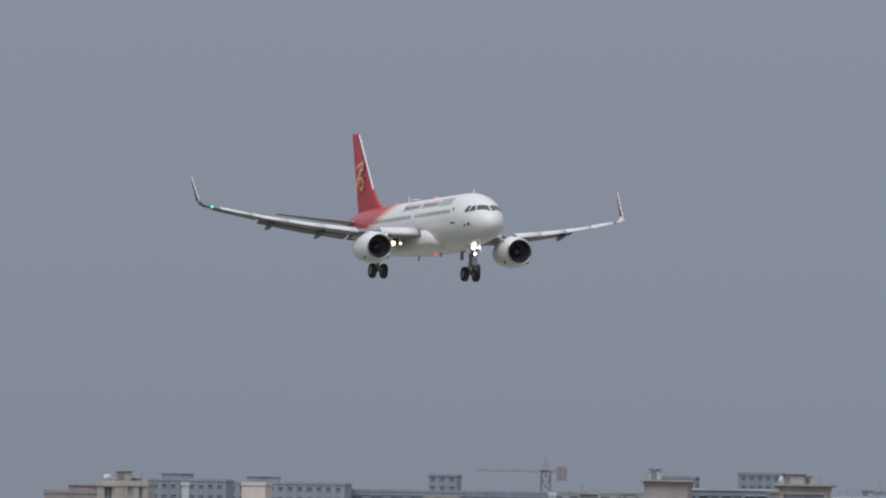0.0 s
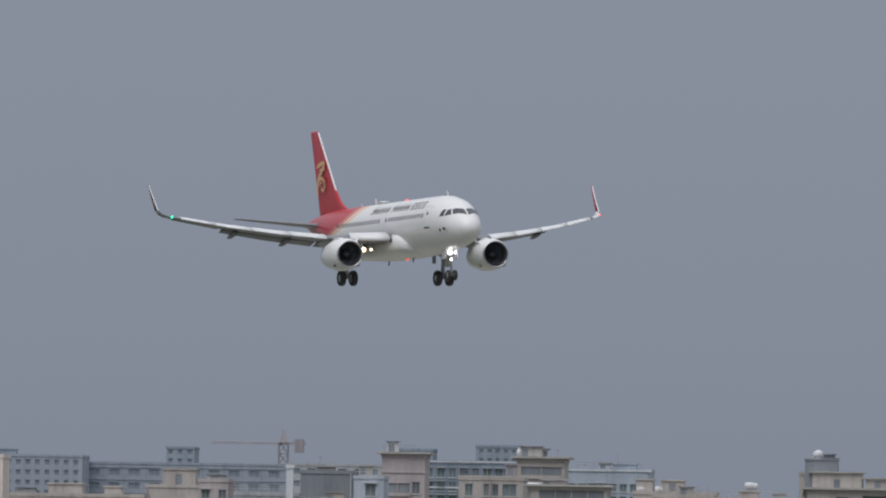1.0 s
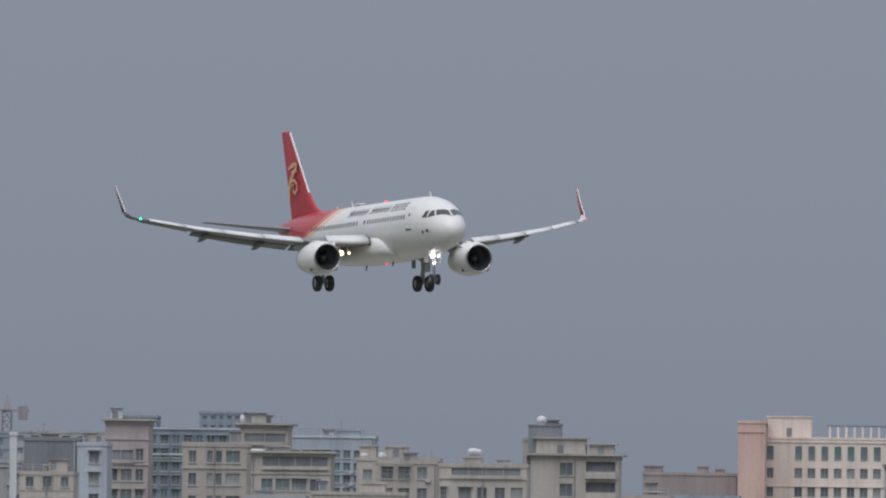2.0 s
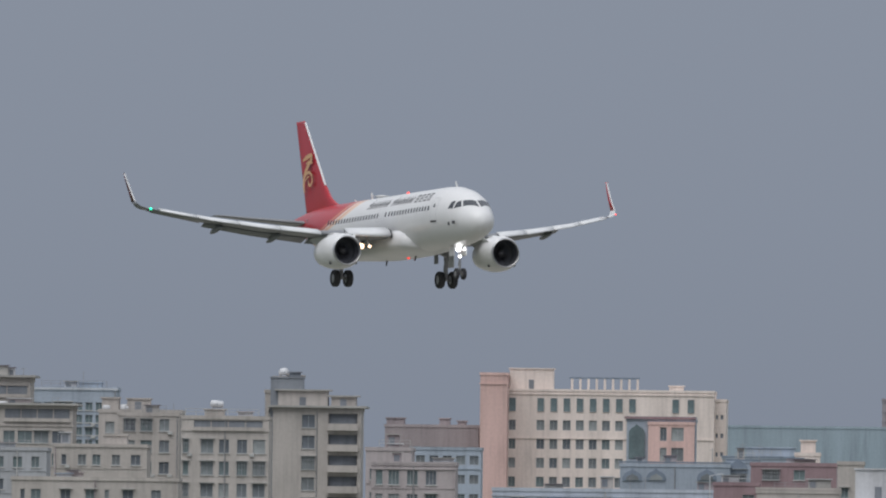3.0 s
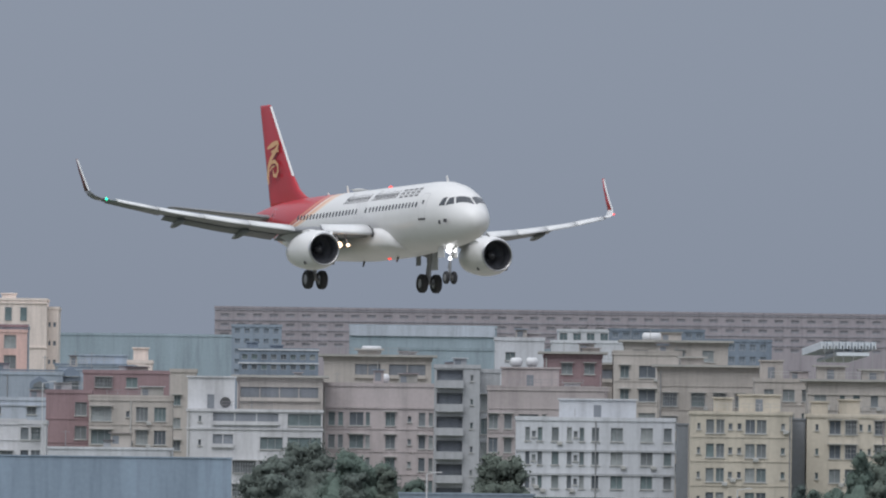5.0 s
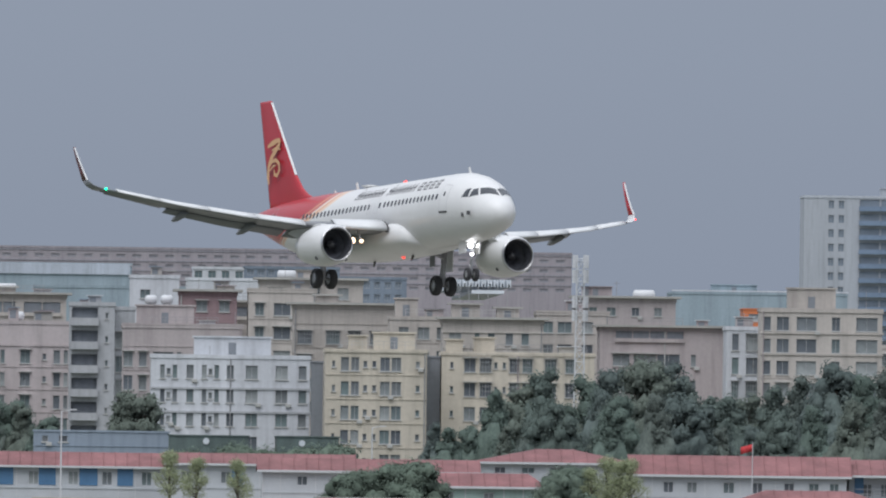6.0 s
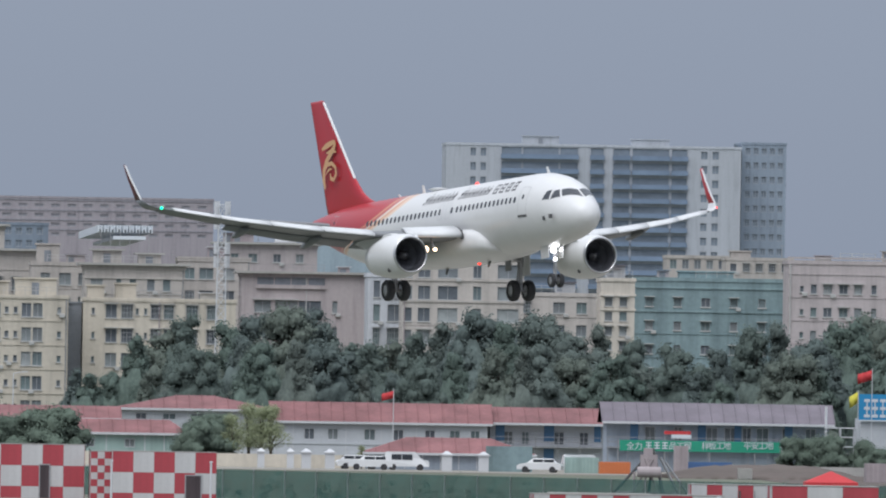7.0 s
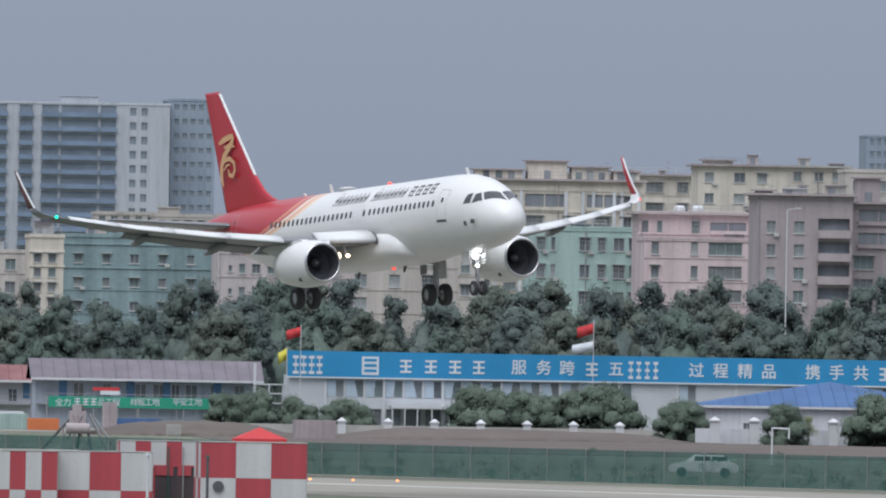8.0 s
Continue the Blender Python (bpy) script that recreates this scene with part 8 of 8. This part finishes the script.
house("apartment_block", "dull red flats behind the white block", 25.93, 33.75, 2760, 27.76, MAROON, [(3.07, 1.53), (6.13, 1.38)], [(26.26, 1.53), (23.2, 1.53), (20.13, 1.53), (17.06, 1.53), (14, 1.53), (10.93, 1.53)], cap=CONCRETE)
house("apartment_block", "beige flats with a deep roof terrace", 32.78, 43.91, 2780, 26.5, BEIGE, [(1.24, 1.24), (3.4, 1.08), (5.87, 2.78), (9.19, 1.85)], [(25.61, 1.7), (22.44, 1.7), (19.28, 1.7), (16.11, 1.7), (12.95, 1.7), (9.78, 1.7)], bands=[27.15, 24.37], slots=[(0.69, 10.73, 25.61, 1.54)], cap=CONCRETE)
house("apartment_block", "beige flats with an upper terrace floor", 37.73, 52.12, 2830, 30.11, BEIGE, [(2.2, 2.2), (7.7, 1.26), (11.63, 1.57)], [(28.72, 1.57), (25.5, 1.57), (22.28, 1.57), (19.05, 1.57), (15.83, 1.57), (12.61, 1.57)], bands=[30.61], cap=CONCRETE)
house("office_block", "white glazed hall far behind", 39.17, 48.92, 3900, 41.58, WHITE, [(1.08, 1.52), (3.68, 1.52), (6.28, 1.52), (8.88, 1.52)], [(39.7, 3.25), (35.37, 3.25)], pane=TINTED, group="")
house("office_block", "dark flat-roofed block far behind", 48.92, 67.34, 3900, 41.8, DARKBLUE, [(1.3, 1.19), (3.3, 1.19), (5.31, 1.19), (7.31, 1.19), (9.32, 1.19), (11.32, 1.19), (13.33, 1.19), (15.33, 1.19), (17.33, 1.19)], [(41, 0.98), (39.05, 0.98), (37.1, 0.98), (35.15, 0.98)], group="")
teal_hall = house("warehouse", "teal hall with a pale sloping roof band", -0.89, 29.56, 4200, 44.74, TEAL, depth=30, bands=[44.78], band_mat=GREY, group="")
bm = bmesh.new()
box(bm, 0, 30.1, -0.4, -0.004, 42.91, 45.12)
part("roof_band", bm, PALEBLUE, teal_hall)
house("apartment_block", "white tiled flats with barred bay windows", 20.15, 39.66, 2500, 17.98, WHITE, [(1.39, 0.62), (2.15, 0.49), (2.92, 0.62), (6.53, 0.62), (7.29, 0.49), (8.06, 0.62), (4.79, 0.9), (9.72, 0.9), (12.36, 1.53), (16.04, 1.53), (18.61, 1.04)], [(16.33, 1.74), (13.41, 1.74), (10.5, 1.74), (7.58, 1.74), (4.66, 1.74)], bands=[14.32, 11.4], band_mat=GREY, rooms=[(5.28, 14.72, 2.58)], bars=2, pane=PANE)
# two dark fillers added where the gaps between flats lie in shade
house("alley_wall", "narrow dark filler painted as the shade between two blocks of flats", 39.75, 41.1, 2490, 17.6, SHADE, depth=6, parapet=0.2, category="wall", group="")
house("alley_wall", "narrow dark filler painted as the shade between two blocks of flats", 53.7, 55.5, 2492, 18.4, SHADE, depth=6, parapet=0.2, category="wall", group="")
house("apartment_block", "cream flats, five floors, paired wide windows", 41.2, 53.6, 2480, 18.81, CREAM, [(1.03, 0.41), (2.41, 1.03), (3.65, 1.03), (4.89, 0.48), (5.99, 0.48), (7.3, 1.24), (8.68, 1.24), (11.3, 0.48)], [(17.45, 1.72), (14.49, 1.72), (11.52, 1.72), (8.56, 1.72), (5.6, 1.72), (2.64, 1.72)], bands=[19.03], rooms=[(2.89, 5.1, 2.02), (5.92, 10.95, 2.43)])
house("apartment_block", "cream flats beside the tall trees", 55.62, 74.31, 2490, 18.68, CREAM, [(1.25, 0.42), (3.46, 1.38), (5.4, 1.38), (6.64, 0.42), (7.68, 0.42), (8.92, 1.25), (10.51, 1.18), (13.35, 1.38), (15.77, 1.25)], [(17.52, 1.73), (14.54, 1.73), (11.57, 1.73), (8.59, 1.73), (5.62, 1.73), (2.64, 1.73)], bands=[18.9], rooms=[(0.55, 2.63, 1.88), (4.01, 6.5, 2.16)])
house("apartment_block", "beige flats behind the cream blocks", 40.57, 54.08, 2700, 25.75, BEIGE, [(1.5, 1.95), (5.25, 1.8), (8.1, 1.65), (10.8, 1.2)], [(25.05, 1.8), (21.9, 1.8), (18.75, 1.8), (15.6, 1.8), (12.45, 1.8)], bands=[26.25], rooms=[(3, 6, 1.7)], cap=CONCRETE)
house("apartment_block", "beige flats with a stepped roof", 35.31, 44.51, 2760, 28.22, BEIGE, [(1.53, 1.23), (4.6, 2.3), (7.67, 1.53)], [(25.96, 1.69), (22.74, 1.69), (19.52, 1.69), (16.3, 1.69), (13.08, 1.69)], bands=[28.72])
house("apartment_block", "beige flats with a white roof box", 52.95, 61.14, 2680, 24.25, BEIGE, [(1.86, 1.34), (4.47, 1.64), (6.7, 1.04)], [(22.51, 1.64), (19.39, 1.64), (16.26, 1.64), (13.13, 1.64), (10.01, 1.64)], rooms=[(0.74, 3.72, 2.73)])
house("apartment_block", "pale beige flats with small roof houses", 59.06, 72.12, 2640, 23.66, BEIGE, [(1.61, 1.61), (4.47, 0.73), (6.31, 0.88), (8.65, 1.03), (10.71, 1.03)], [(21.66, 1.61), (18.73, 1.61), (15.8, 1.61), (12.86, 1.61), (9.93, 1.61)], bands=[23.86, 22.54], rooms=[(1.17, 4.84, 2.41), (7.04, 9.97, 1.97)], cap=CONCRETE)
house("apartment_block", "grey-beige flats with a low top floor", 72.85, 82.46, 2700, 25.25, BEIGE, [(1.5, 1.35), (3.75, 1.95), (6.75, 1.5)], [(23.65, 1.5), (20.65, 1.5), (17.65, 1.5), (14.65, 1.5), (11.65, 1.5)], bands=[25.75])
house("apartment_block", "pinkish flats with small square windows", 82.71, 96.7, 2860, 28.4, PINK, [(2.38, 1.11), (4.93, 1.27), (8.34, 1.11), (11.52, 1.11)], [(26.99, 1.19), (23.98, 1.19), (20.96, 1.19), (17.94, 1.19), (14.92, 1.19), (11.9, 1.19)], bands=[28.9], cap=CONCRETE)
house("apartment_block", "pinkish grey flats with one dark band of glazing", 80.68, 97.82, 2680, 23.18, PINK, [(2.83, 2.23), (5.96, 2.98), (9.08, 2.98), (12.36, 0.74)], [(22.79, 1.64), (19.36, 1.64), (15.94, 1.64), (12.51, 1.64), (9.09, 1.64)], bands=[23.83], slots=[(2.08, 11.02, 22.79, 1.64)], cap=CONCRETE)
house("apartment_block", "white corner block with dark window panes", 95.92, 100.62, 2640, 23.21, WHITE, [(1.17, 0.88), (3.52, 1.91)], [(21.65, 2.2), (18.57, 2.2), (15.49, 2.2), (12.41, 2.2)], group="town blocks")
house("roof_shed", "orange sheet shed on a roof corner", 98.46, 101.12, 2650, 25.99, ORANGE, [(1.47, 1.62)], [(24.97, 0.88)], parapet=0.15, category="shed", group="")
house("apartment_block", "beige flats with ledges and wide windows", 99.68, 115.28, 2620, 25.54, BEIGE, [(0.73, 1.02), (2.77, 1.6), (5.82, 2.62), (9.61, 1.09), (13.61, 2.77)], [(24, 1.75), (21.16, 1.75), (18.32, 1.75), (15.48, 1.75), (12.65, 1.75), (9.81, 1.75)], bands=[25.6, 22.83, 20.07], rooms=[(3.49, 9.61, 2.97)])
house("warehouse", "teal flat-roofed hall behind the town", 134.57, 169.06, 4000, 38.83, TEAL, depth=30, bands=[39.55], band_mat=WHITE, rooms=[(7.78, 16.67, 1.83)], group="")
house("office_block", "dark glass hall behind the town", 59.64, 76.09, 3700, 38.28, DARKBLUE, [(1.54, 1.13), (3.45, 1.13), (5.36, 1.13), (7.27, 1.13), (9.18, 1.13), (11.09, 1.13), (12.99, 1.13), (14.9, 1.13)], [(37.24, 1.23), (34.98, 1.23), (32.72, 1.23), (30.45, 1.23)], group="")
house("warehouse", "white low hall roof behind the flats", 35.03, 48.53, 3600, 36.88, WHITE, [(4.2, 1.6)], [(34.58, 1.4), (29.58, 1.4)], group="")
house("apartment_block", "long teal hall behind the flats", 8.72, 37.97, 3900, 37.66, TEAL, depth=20, group="")
house("yard_shed", "grey low yard shed with a flat roof", 5.43, 20.96, 2330, 8.59, FARDARK, [(1.29, 0.65), (3.37, 1.04)], [(7.76, 0.65)], parapet=0.2, category="shed", group="")
house("yard_shed", "grey-green container office with a white emblem", 20.7, 29.64, 2300, 8.26, HOARDING, parapet=0.15, category="shed", group="")
house("yard_shed", "dark green container office", 32.84, 39.87, 2300, 8.28, HOARDING, parapet=0.15, category="shed", group="")
for x, z in ((35.7, 7.6), (24.85, 7.7)):
    bm = bmesh.new()
    turned(bm, [(-0.06, 0.05), (-0.06, 0.36), (0.0, 0.36)], 18, "y", (x, 2299.9, z), caps=True)
    tagged(part("round_emblem", bm, SIGNWHITE), "plain round white emblem on a green hoarding", "sign", "hoarding emblems")
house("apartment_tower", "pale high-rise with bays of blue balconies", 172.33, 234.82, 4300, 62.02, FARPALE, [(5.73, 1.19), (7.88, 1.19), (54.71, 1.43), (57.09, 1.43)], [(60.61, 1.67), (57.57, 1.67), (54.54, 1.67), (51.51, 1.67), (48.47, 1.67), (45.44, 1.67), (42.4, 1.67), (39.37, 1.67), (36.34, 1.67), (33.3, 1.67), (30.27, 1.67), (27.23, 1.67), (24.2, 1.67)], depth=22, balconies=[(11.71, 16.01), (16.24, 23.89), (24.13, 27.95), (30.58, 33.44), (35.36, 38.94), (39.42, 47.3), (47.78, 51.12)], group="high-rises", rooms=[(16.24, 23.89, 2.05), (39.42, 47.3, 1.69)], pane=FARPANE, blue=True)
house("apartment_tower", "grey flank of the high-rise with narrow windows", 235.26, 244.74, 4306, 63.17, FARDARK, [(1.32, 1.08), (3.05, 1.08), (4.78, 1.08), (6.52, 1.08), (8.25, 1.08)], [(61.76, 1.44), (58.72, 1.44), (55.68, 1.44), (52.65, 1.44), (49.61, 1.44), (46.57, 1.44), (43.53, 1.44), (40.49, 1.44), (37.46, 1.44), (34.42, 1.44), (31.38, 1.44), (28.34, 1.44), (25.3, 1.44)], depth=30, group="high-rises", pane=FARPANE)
house("apartment_block", "pale low block under the high-rise", 168.37, 178.49, 3300, 31.28, BEIGE, [(1.1, 1.1), (3.07, 1.1), (5.04, 1.1), (7.01, 1.1), (8.98, 1.1)], [(30.31, 1.47), (27.01, 1.47), (23.71, 1.47), (20.41, 1.47)])
house("apartment_block", "yellowish low block under the high-rise", 167.24, 177.52, 3100, 29.56, BEIGE, [(1.12, 1.03), (3.1, 1.03), (5.08, 1.03), (7.06, 1.03), (9.04, 1.03)], [(28.51, 1.21), (25.41, 1.21), (22.31, 1.21), (19.21, 1.21)], rooms=[(0.86, 3.88, 1.36)])
house("scaffolded_block", "flats wrapped in green scaffold netting", 132.46, 152.92, 2680, 23.56, NET, [(2.08, 1.04), (5.81, 1.04), (9.53, 1.19), (13.25, 1.04), (16.97, 1.04)], [(20.79, 1.19), (17.66, 1.19), (14.54, 1.19), (11.41, 1.19), (8.28, 1.19)], rooms=[(6.1, 13.25, 1.24)], group="", bands=[22.72, 19.6])
house("unfinished_block", "pale unfinished frame with yellow sheets", 126.7, 131.13, 2650, 23.17, PALECREAM, [(1.03, 1.03), (2.94, 1.03)], [(22.49, 1.18), (20.57, 1.18), (18.66, 1.18), (16.75, 1.18), (14.83, 1.18), (12.92, 1.18)], group="", bands=[23.37, 21.46, 19.54])
house("apartment_block", "grey flats with slanted roof beams", 116.8, 129.27, 2700, 21.4, BEIGE, [(2.25, 1.35), (6.75, 1.65), (9.75, 1.35)], [(19.88, 1.5), (16.88, 1.5), (13.88, 1.5), (10.88, 1.5)])
house("apartment_block", "pink flats with offset small windows", 146.03, 163.45, 2560, 25.21, PINK, [(1.71, 0.5), (3.2, 0.78), (4.98, 1.07), (6.97, 1.14), (8.82, 1), (10.81, 0.71), (13.08, 1.14), (15.22, 0.85)], [(25, 1.21), (22.09, 1.21), (19.17, 1.21), (16.26, 1.21), (13.34, 1.21)], bands=[26])
house("apartment_block", "pale beige flats with a roof tank room", 194.21, 200.25, 2850, 25.87, BEIGE, [(1.42, 1.11), (3.32, 1.27), (5.07, 0.79)], [(24.47, 1.58), (21.31, 1.58), (18.14, 1.58)], rooms=[(0.63, 2.85, 1.92)], bands=[26.22])
house("apartment_block", "mint green tiled flats with white window sills", 188.42, 202.8, 2600, 24.92, MINT, [(1.44, 1.01), (3.03, 0.58), (7.08, 1.3), (9.24, 0.87), (11.48, 1.44), (13.29, 1.01)], [(23.25, 1.73), (19.78, 1.73), (16.32, 1.73), (12.85, 1.73), (9.38, 1.73)], bands=[25.42])
cream_block = house("apartment_block", "long beige flats with glazed balconies", 202.27, 226.08, 2900, 33.65, PALECREAM, [(1.45, 1.61), (5.08, 1.77), (8.54, 2.42), (13.53, 1.77), (18.04, 2.74), (21.59, 1.61)], [(31.25, 1.77), (28.27, 1.77), (25.29, 1.77), (22.31, 1.77), (19.33, 1.77), (16.35, 1.77)], bands=[32.86, 29.8], rooms=[(0.1, 6.9, 2.0), (7.6, 13.2, 3.3), (13.9, 19.2, 2.5), (19.9, 23.6, 2.0)], bars=3, slots=[(7.09, 12.73, 31.25, 2.09), (15.95, 20.78, 31.25, 2.09)], cap=BROWN)
for c in (0.3, 2.9, 6.5, 12.95, 15.4, 16.9, 19.9, 21.0, 23.4):
    bm = bmesh.new()
    box(bm, c - 0.22, c + 0.22, -0.28, -0.004, 18.0, 32.7)
    part("pilaster", bm, WHITE, cream_block)
for c in (1.6, 3.4, 5.2, 14.9, 16.6, 18.2, 20.9, 22.6):
    bm = bmesh.new()
    box(bm, c - 0.45, c + 0.45, 1.9, 1.99, 34.3, 35.5)
    part("terrace_window", bm, PANE, cream_block)
house("apartment_block", "beige top floor with a long cornice", 219.5, 239.35, 2960, 35.23, PALECREAM, [(2.47, 1.15), (7.07, 0.82), (13.16, 2.47), (17.27, 1.64)], [(34.09, 1.48), (31.04, 1.48), (28, 1.48), (24.96, 1.48), (21.92, 1.48), (18.87, 1.48)], bands=[35.89], cap=BROWN)
house("apartment_block", "pink flats with glazed loggias", 200.92, 217.8, 2580, 26.6, ROSE, [(0.72, 0.86), (2.58, 0.72), (7.17, 1), (11.32, 4.59), (15.27, 0.72)], [(25.53, 1.58), (22.66, 1.58), (19.79, 1.58), (16.93, 1.58), (14.06, 1.58)], bands=[27.39, 24.67], bars=4, slots=[(9.03, 13.62, 25.53, 1.29)], cap=PINK)
house("apartment_block", "pinkish lower front with small windows", 200.77, 216.86, 2570, 23.67, ROSE, [(1.43, 1), (6.42, 0.86), (10.35, 4.28), (14.99, 0.86)], [(22.74, 1.57), (19.75, 1.57), (16.75, 1.57), (13.75, 1.57)], bands=[24.03], bars=4)
house("apartment_block", "beige upper flats with a brown cornice", 232.54, 245.75, 2880, 35.99, PALECREAM, [(1.6, 1.28), (5.92, 1.6), (9.12, 1.44)], [(34.89, 1.44), (31.93, 1.44), (28.97, 1.44), (26.01, 1.44), (23.05, 1.44), (20.09, 1.44), (17.13, 1.44)], bands=[36.65], rooms=[(1.12, 5.12, 1.3)], cap=BROWN)
house("apartment_block", "yellowish flats with a pale roof edge", 248.84, 257.34, 2920, 36.42, PALECREAM, [(1.3, 1.14), (4.38, 1.3), (6.81, 0.97)], [(35.62, 1.3), (32.62, 1.3), (29.62, 1.3), (26.62, 1.3), (23.62, 1.3), (20.62, 1.3), (17.62, 1.3)], bands=[37.08], cap=CONCRETE)
house("apartment_block", "brownish grey tall flats with dark balcony openings", 210.86, 222.85, 2520, 28.71, BROWN, [(1.82, 1.12), (5.32, 1.26)], [(25.29, 1.54), (22.42, 1.54), (19.55, 1.54), (16.68, 1.54), (13.81, 1.54)], balconies=[(7.7, 11.62)], bands=[29.35], rooms=[(0.28, 2.1, 1.06)], cap=BROWN)
house("apartment_block", "grey-brown flats with shaded balconies", 223.61, 238.64, 2530, 27.9, BROWN, [(1.55, 2.53), (6.47, 2.11), (10.68, 2.11)], [(26.86, 1.69), (23.98, 1.69), (21.1, 1.69), (18.21, 1.69), (15.33, 1.69)], bands=[27.98], rooms=[(0.84, 3.65, 3.73)], bars=3, slots=[(0.84, 13.49, 26.86, 1.69), (0.84, 13.49, 23.98, 1.69)], cap=BROWN)
house("apartment_block", "beige far flats past the brown block", 255.26, 276.7, 2900, 36.14, BEIGE, [(1.93, 1.61), (5.16, 1.61), (9.99, 1.61)], [(34.22, 1.61), (31.16, 1.61), (28.1, 1.61), (25.04, 1.61), (21.97, 1.61)])
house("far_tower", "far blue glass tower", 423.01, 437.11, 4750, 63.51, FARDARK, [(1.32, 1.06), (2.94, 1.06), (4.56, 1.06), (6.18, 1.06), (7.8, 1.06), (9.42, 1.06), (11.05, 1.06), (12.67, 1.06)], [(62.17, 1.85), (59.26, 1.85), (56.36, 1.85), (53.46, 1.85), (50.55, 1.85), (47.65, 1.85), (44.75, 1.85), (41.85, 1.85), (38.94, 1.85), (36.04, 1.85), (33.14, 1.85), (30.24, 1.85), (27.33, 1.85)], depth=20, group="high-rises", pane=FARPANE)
house("apartment_block", "grey low flats behind the trees", 154.05, 167.22, 2700, 22.68, PINK, [(1.88, 1.05), (4.12, 1.05), (7.12, 1.05)], [(20.33, 1.2), (17.18, 1.2), (14.03, 1.2)])
house("apartment_block", "grey-beige flats half hidden by the trees", 169.39, 188.96, 2740, 23.5, BEIGE, [(2.59, 1.52), (6.39, 1.67), (10.96, 1.52), (15.53, 1.67)], [(21.87, 1.67), (18.75, 1.67), (15.63, 1.67)], bands=[23.85])
bm = bmesh.new()
turned(bm, [(-0.12, 0.05), (-0.12, 0.62), (-0.05, 0.7), (0.0, 0.7)], 24, "y", (-16.67, 2661.9, 20.6), caps=True)
tagged(part("round_sign", bm, DARK_GREY), "round dark sign on a white facade", "sign")
water_tank(-241.35, 2863, 35.53, 0.6, 0.6, True, 0.52)
water_tank(-238.87, 2863, 35.53, 0.6, 1.2, False, 0.54)
water_tank(-145.45, 2863, 36.2, 0.7, 1.4, False, 0.56)
water_tank(-143.86, 2863, 36.2, 0.7, 1.4, False, 0.58)
water_tank(-140.09, 2793, 31.63, 0.45, 2.2, False, 0.15)
water_tank(-127.88, 2842.4, 31.68, 0.55, 0.9, False, 0.15)
water_tank(-125.35, 2842.4, 31.68, 0.55, 0.9, False, 0.15)
water_tank(-109.93, 2773, 31.8, 0.5, 1.0, False, 0.15)
water_tank(-109.31, 2773, 31.8, 0.45, 0.8, False, 0.15)
water_tank(-106.23, 2928, 38.04, 0.75, 0.6, True, 0.15)
water_tank(4.09, 2688, 23.01, 0.6, 1.0, False, 0.54)
water_tank(7.37, 2688, 23.01, 0.6, 1.0, False, 0.59)
water_tank(2.49, 2798, 27.27, 0.6, 2.4, False, 0.86)
water_tank(20.91, 2611, 22.25, 0.6, 1.1, False, 3.09)
water_tank(22.94, 2611, 22.25, 0.6, 1.1, False, 3.12)
water_tank(41.64, 2841, 30.11, 0.6, 2.2, False, 0.72)
water_tank(92.57, 2871, 28.4, 0.7, 2.6, False, 0.39)
water_tank(206.25, 2583, 26.61, 0.6, 1.0, False, 0.49)
water_tank(208.56, 2583, 26.61, 0.6, 1.0, False, 0.53)


def motions():
    walk(airliner, [
        (0.0, pose(-108.77, 1584.62, 43.05, -0.81, -1.73, -67.98)),
        (0.5, pose(-97.49, 1548.25, 41.19, -0.24, -1.47, -67.66)),
        (1.0, pose(-86.58, 1514.86, 39.35, 1.18, -1.60, -67.57)),
        (1.5, pose(-75.60, 1482.44, 37.51, 0.96, -1.86, -67.48)),
        (2.8, pose(-46.95, 1395.84, 32.40, 0.47, -2.08, -67.61)),
        (3.0, pose(-42.55, 1382.40, 31.64, 0.07, -2.37, -67.63)),
        (3.5, pose(-31.51, 1348.66, 29.76, -0.54, -2.48, -67.90)),
        (4.0, pose(-20.54, 1315.40, 27.99, -0.02, -2.36, -68.05)),
        (4.5, pose(-9.63, 1285.03, 26.18, -0.23, -2.07, -68.08)),
        (5.8, pose(18.99, 1199.31, 20.93, -2.48, -2.83, -67.47)),
        (6.0, pose(23.37, 1185.56, 20.08, -2.36, -3.26, -67.40)),
        (6.5, pose(34.55, 1151.22, 18.11, -0.88, -3.84, -67.33)),
        (7.0, pose(45.81, 1119.50, 16.48, 0.83, -3.93, -67.51)),
        (7.5, pose(57.06, 1086.41, 15.12, 1.90, -3.71, -67.82)),
        (8.0, pose(68.31, 1054.54, 13.95, 2.32, -3.49, -67.98)),
    ])


motions()
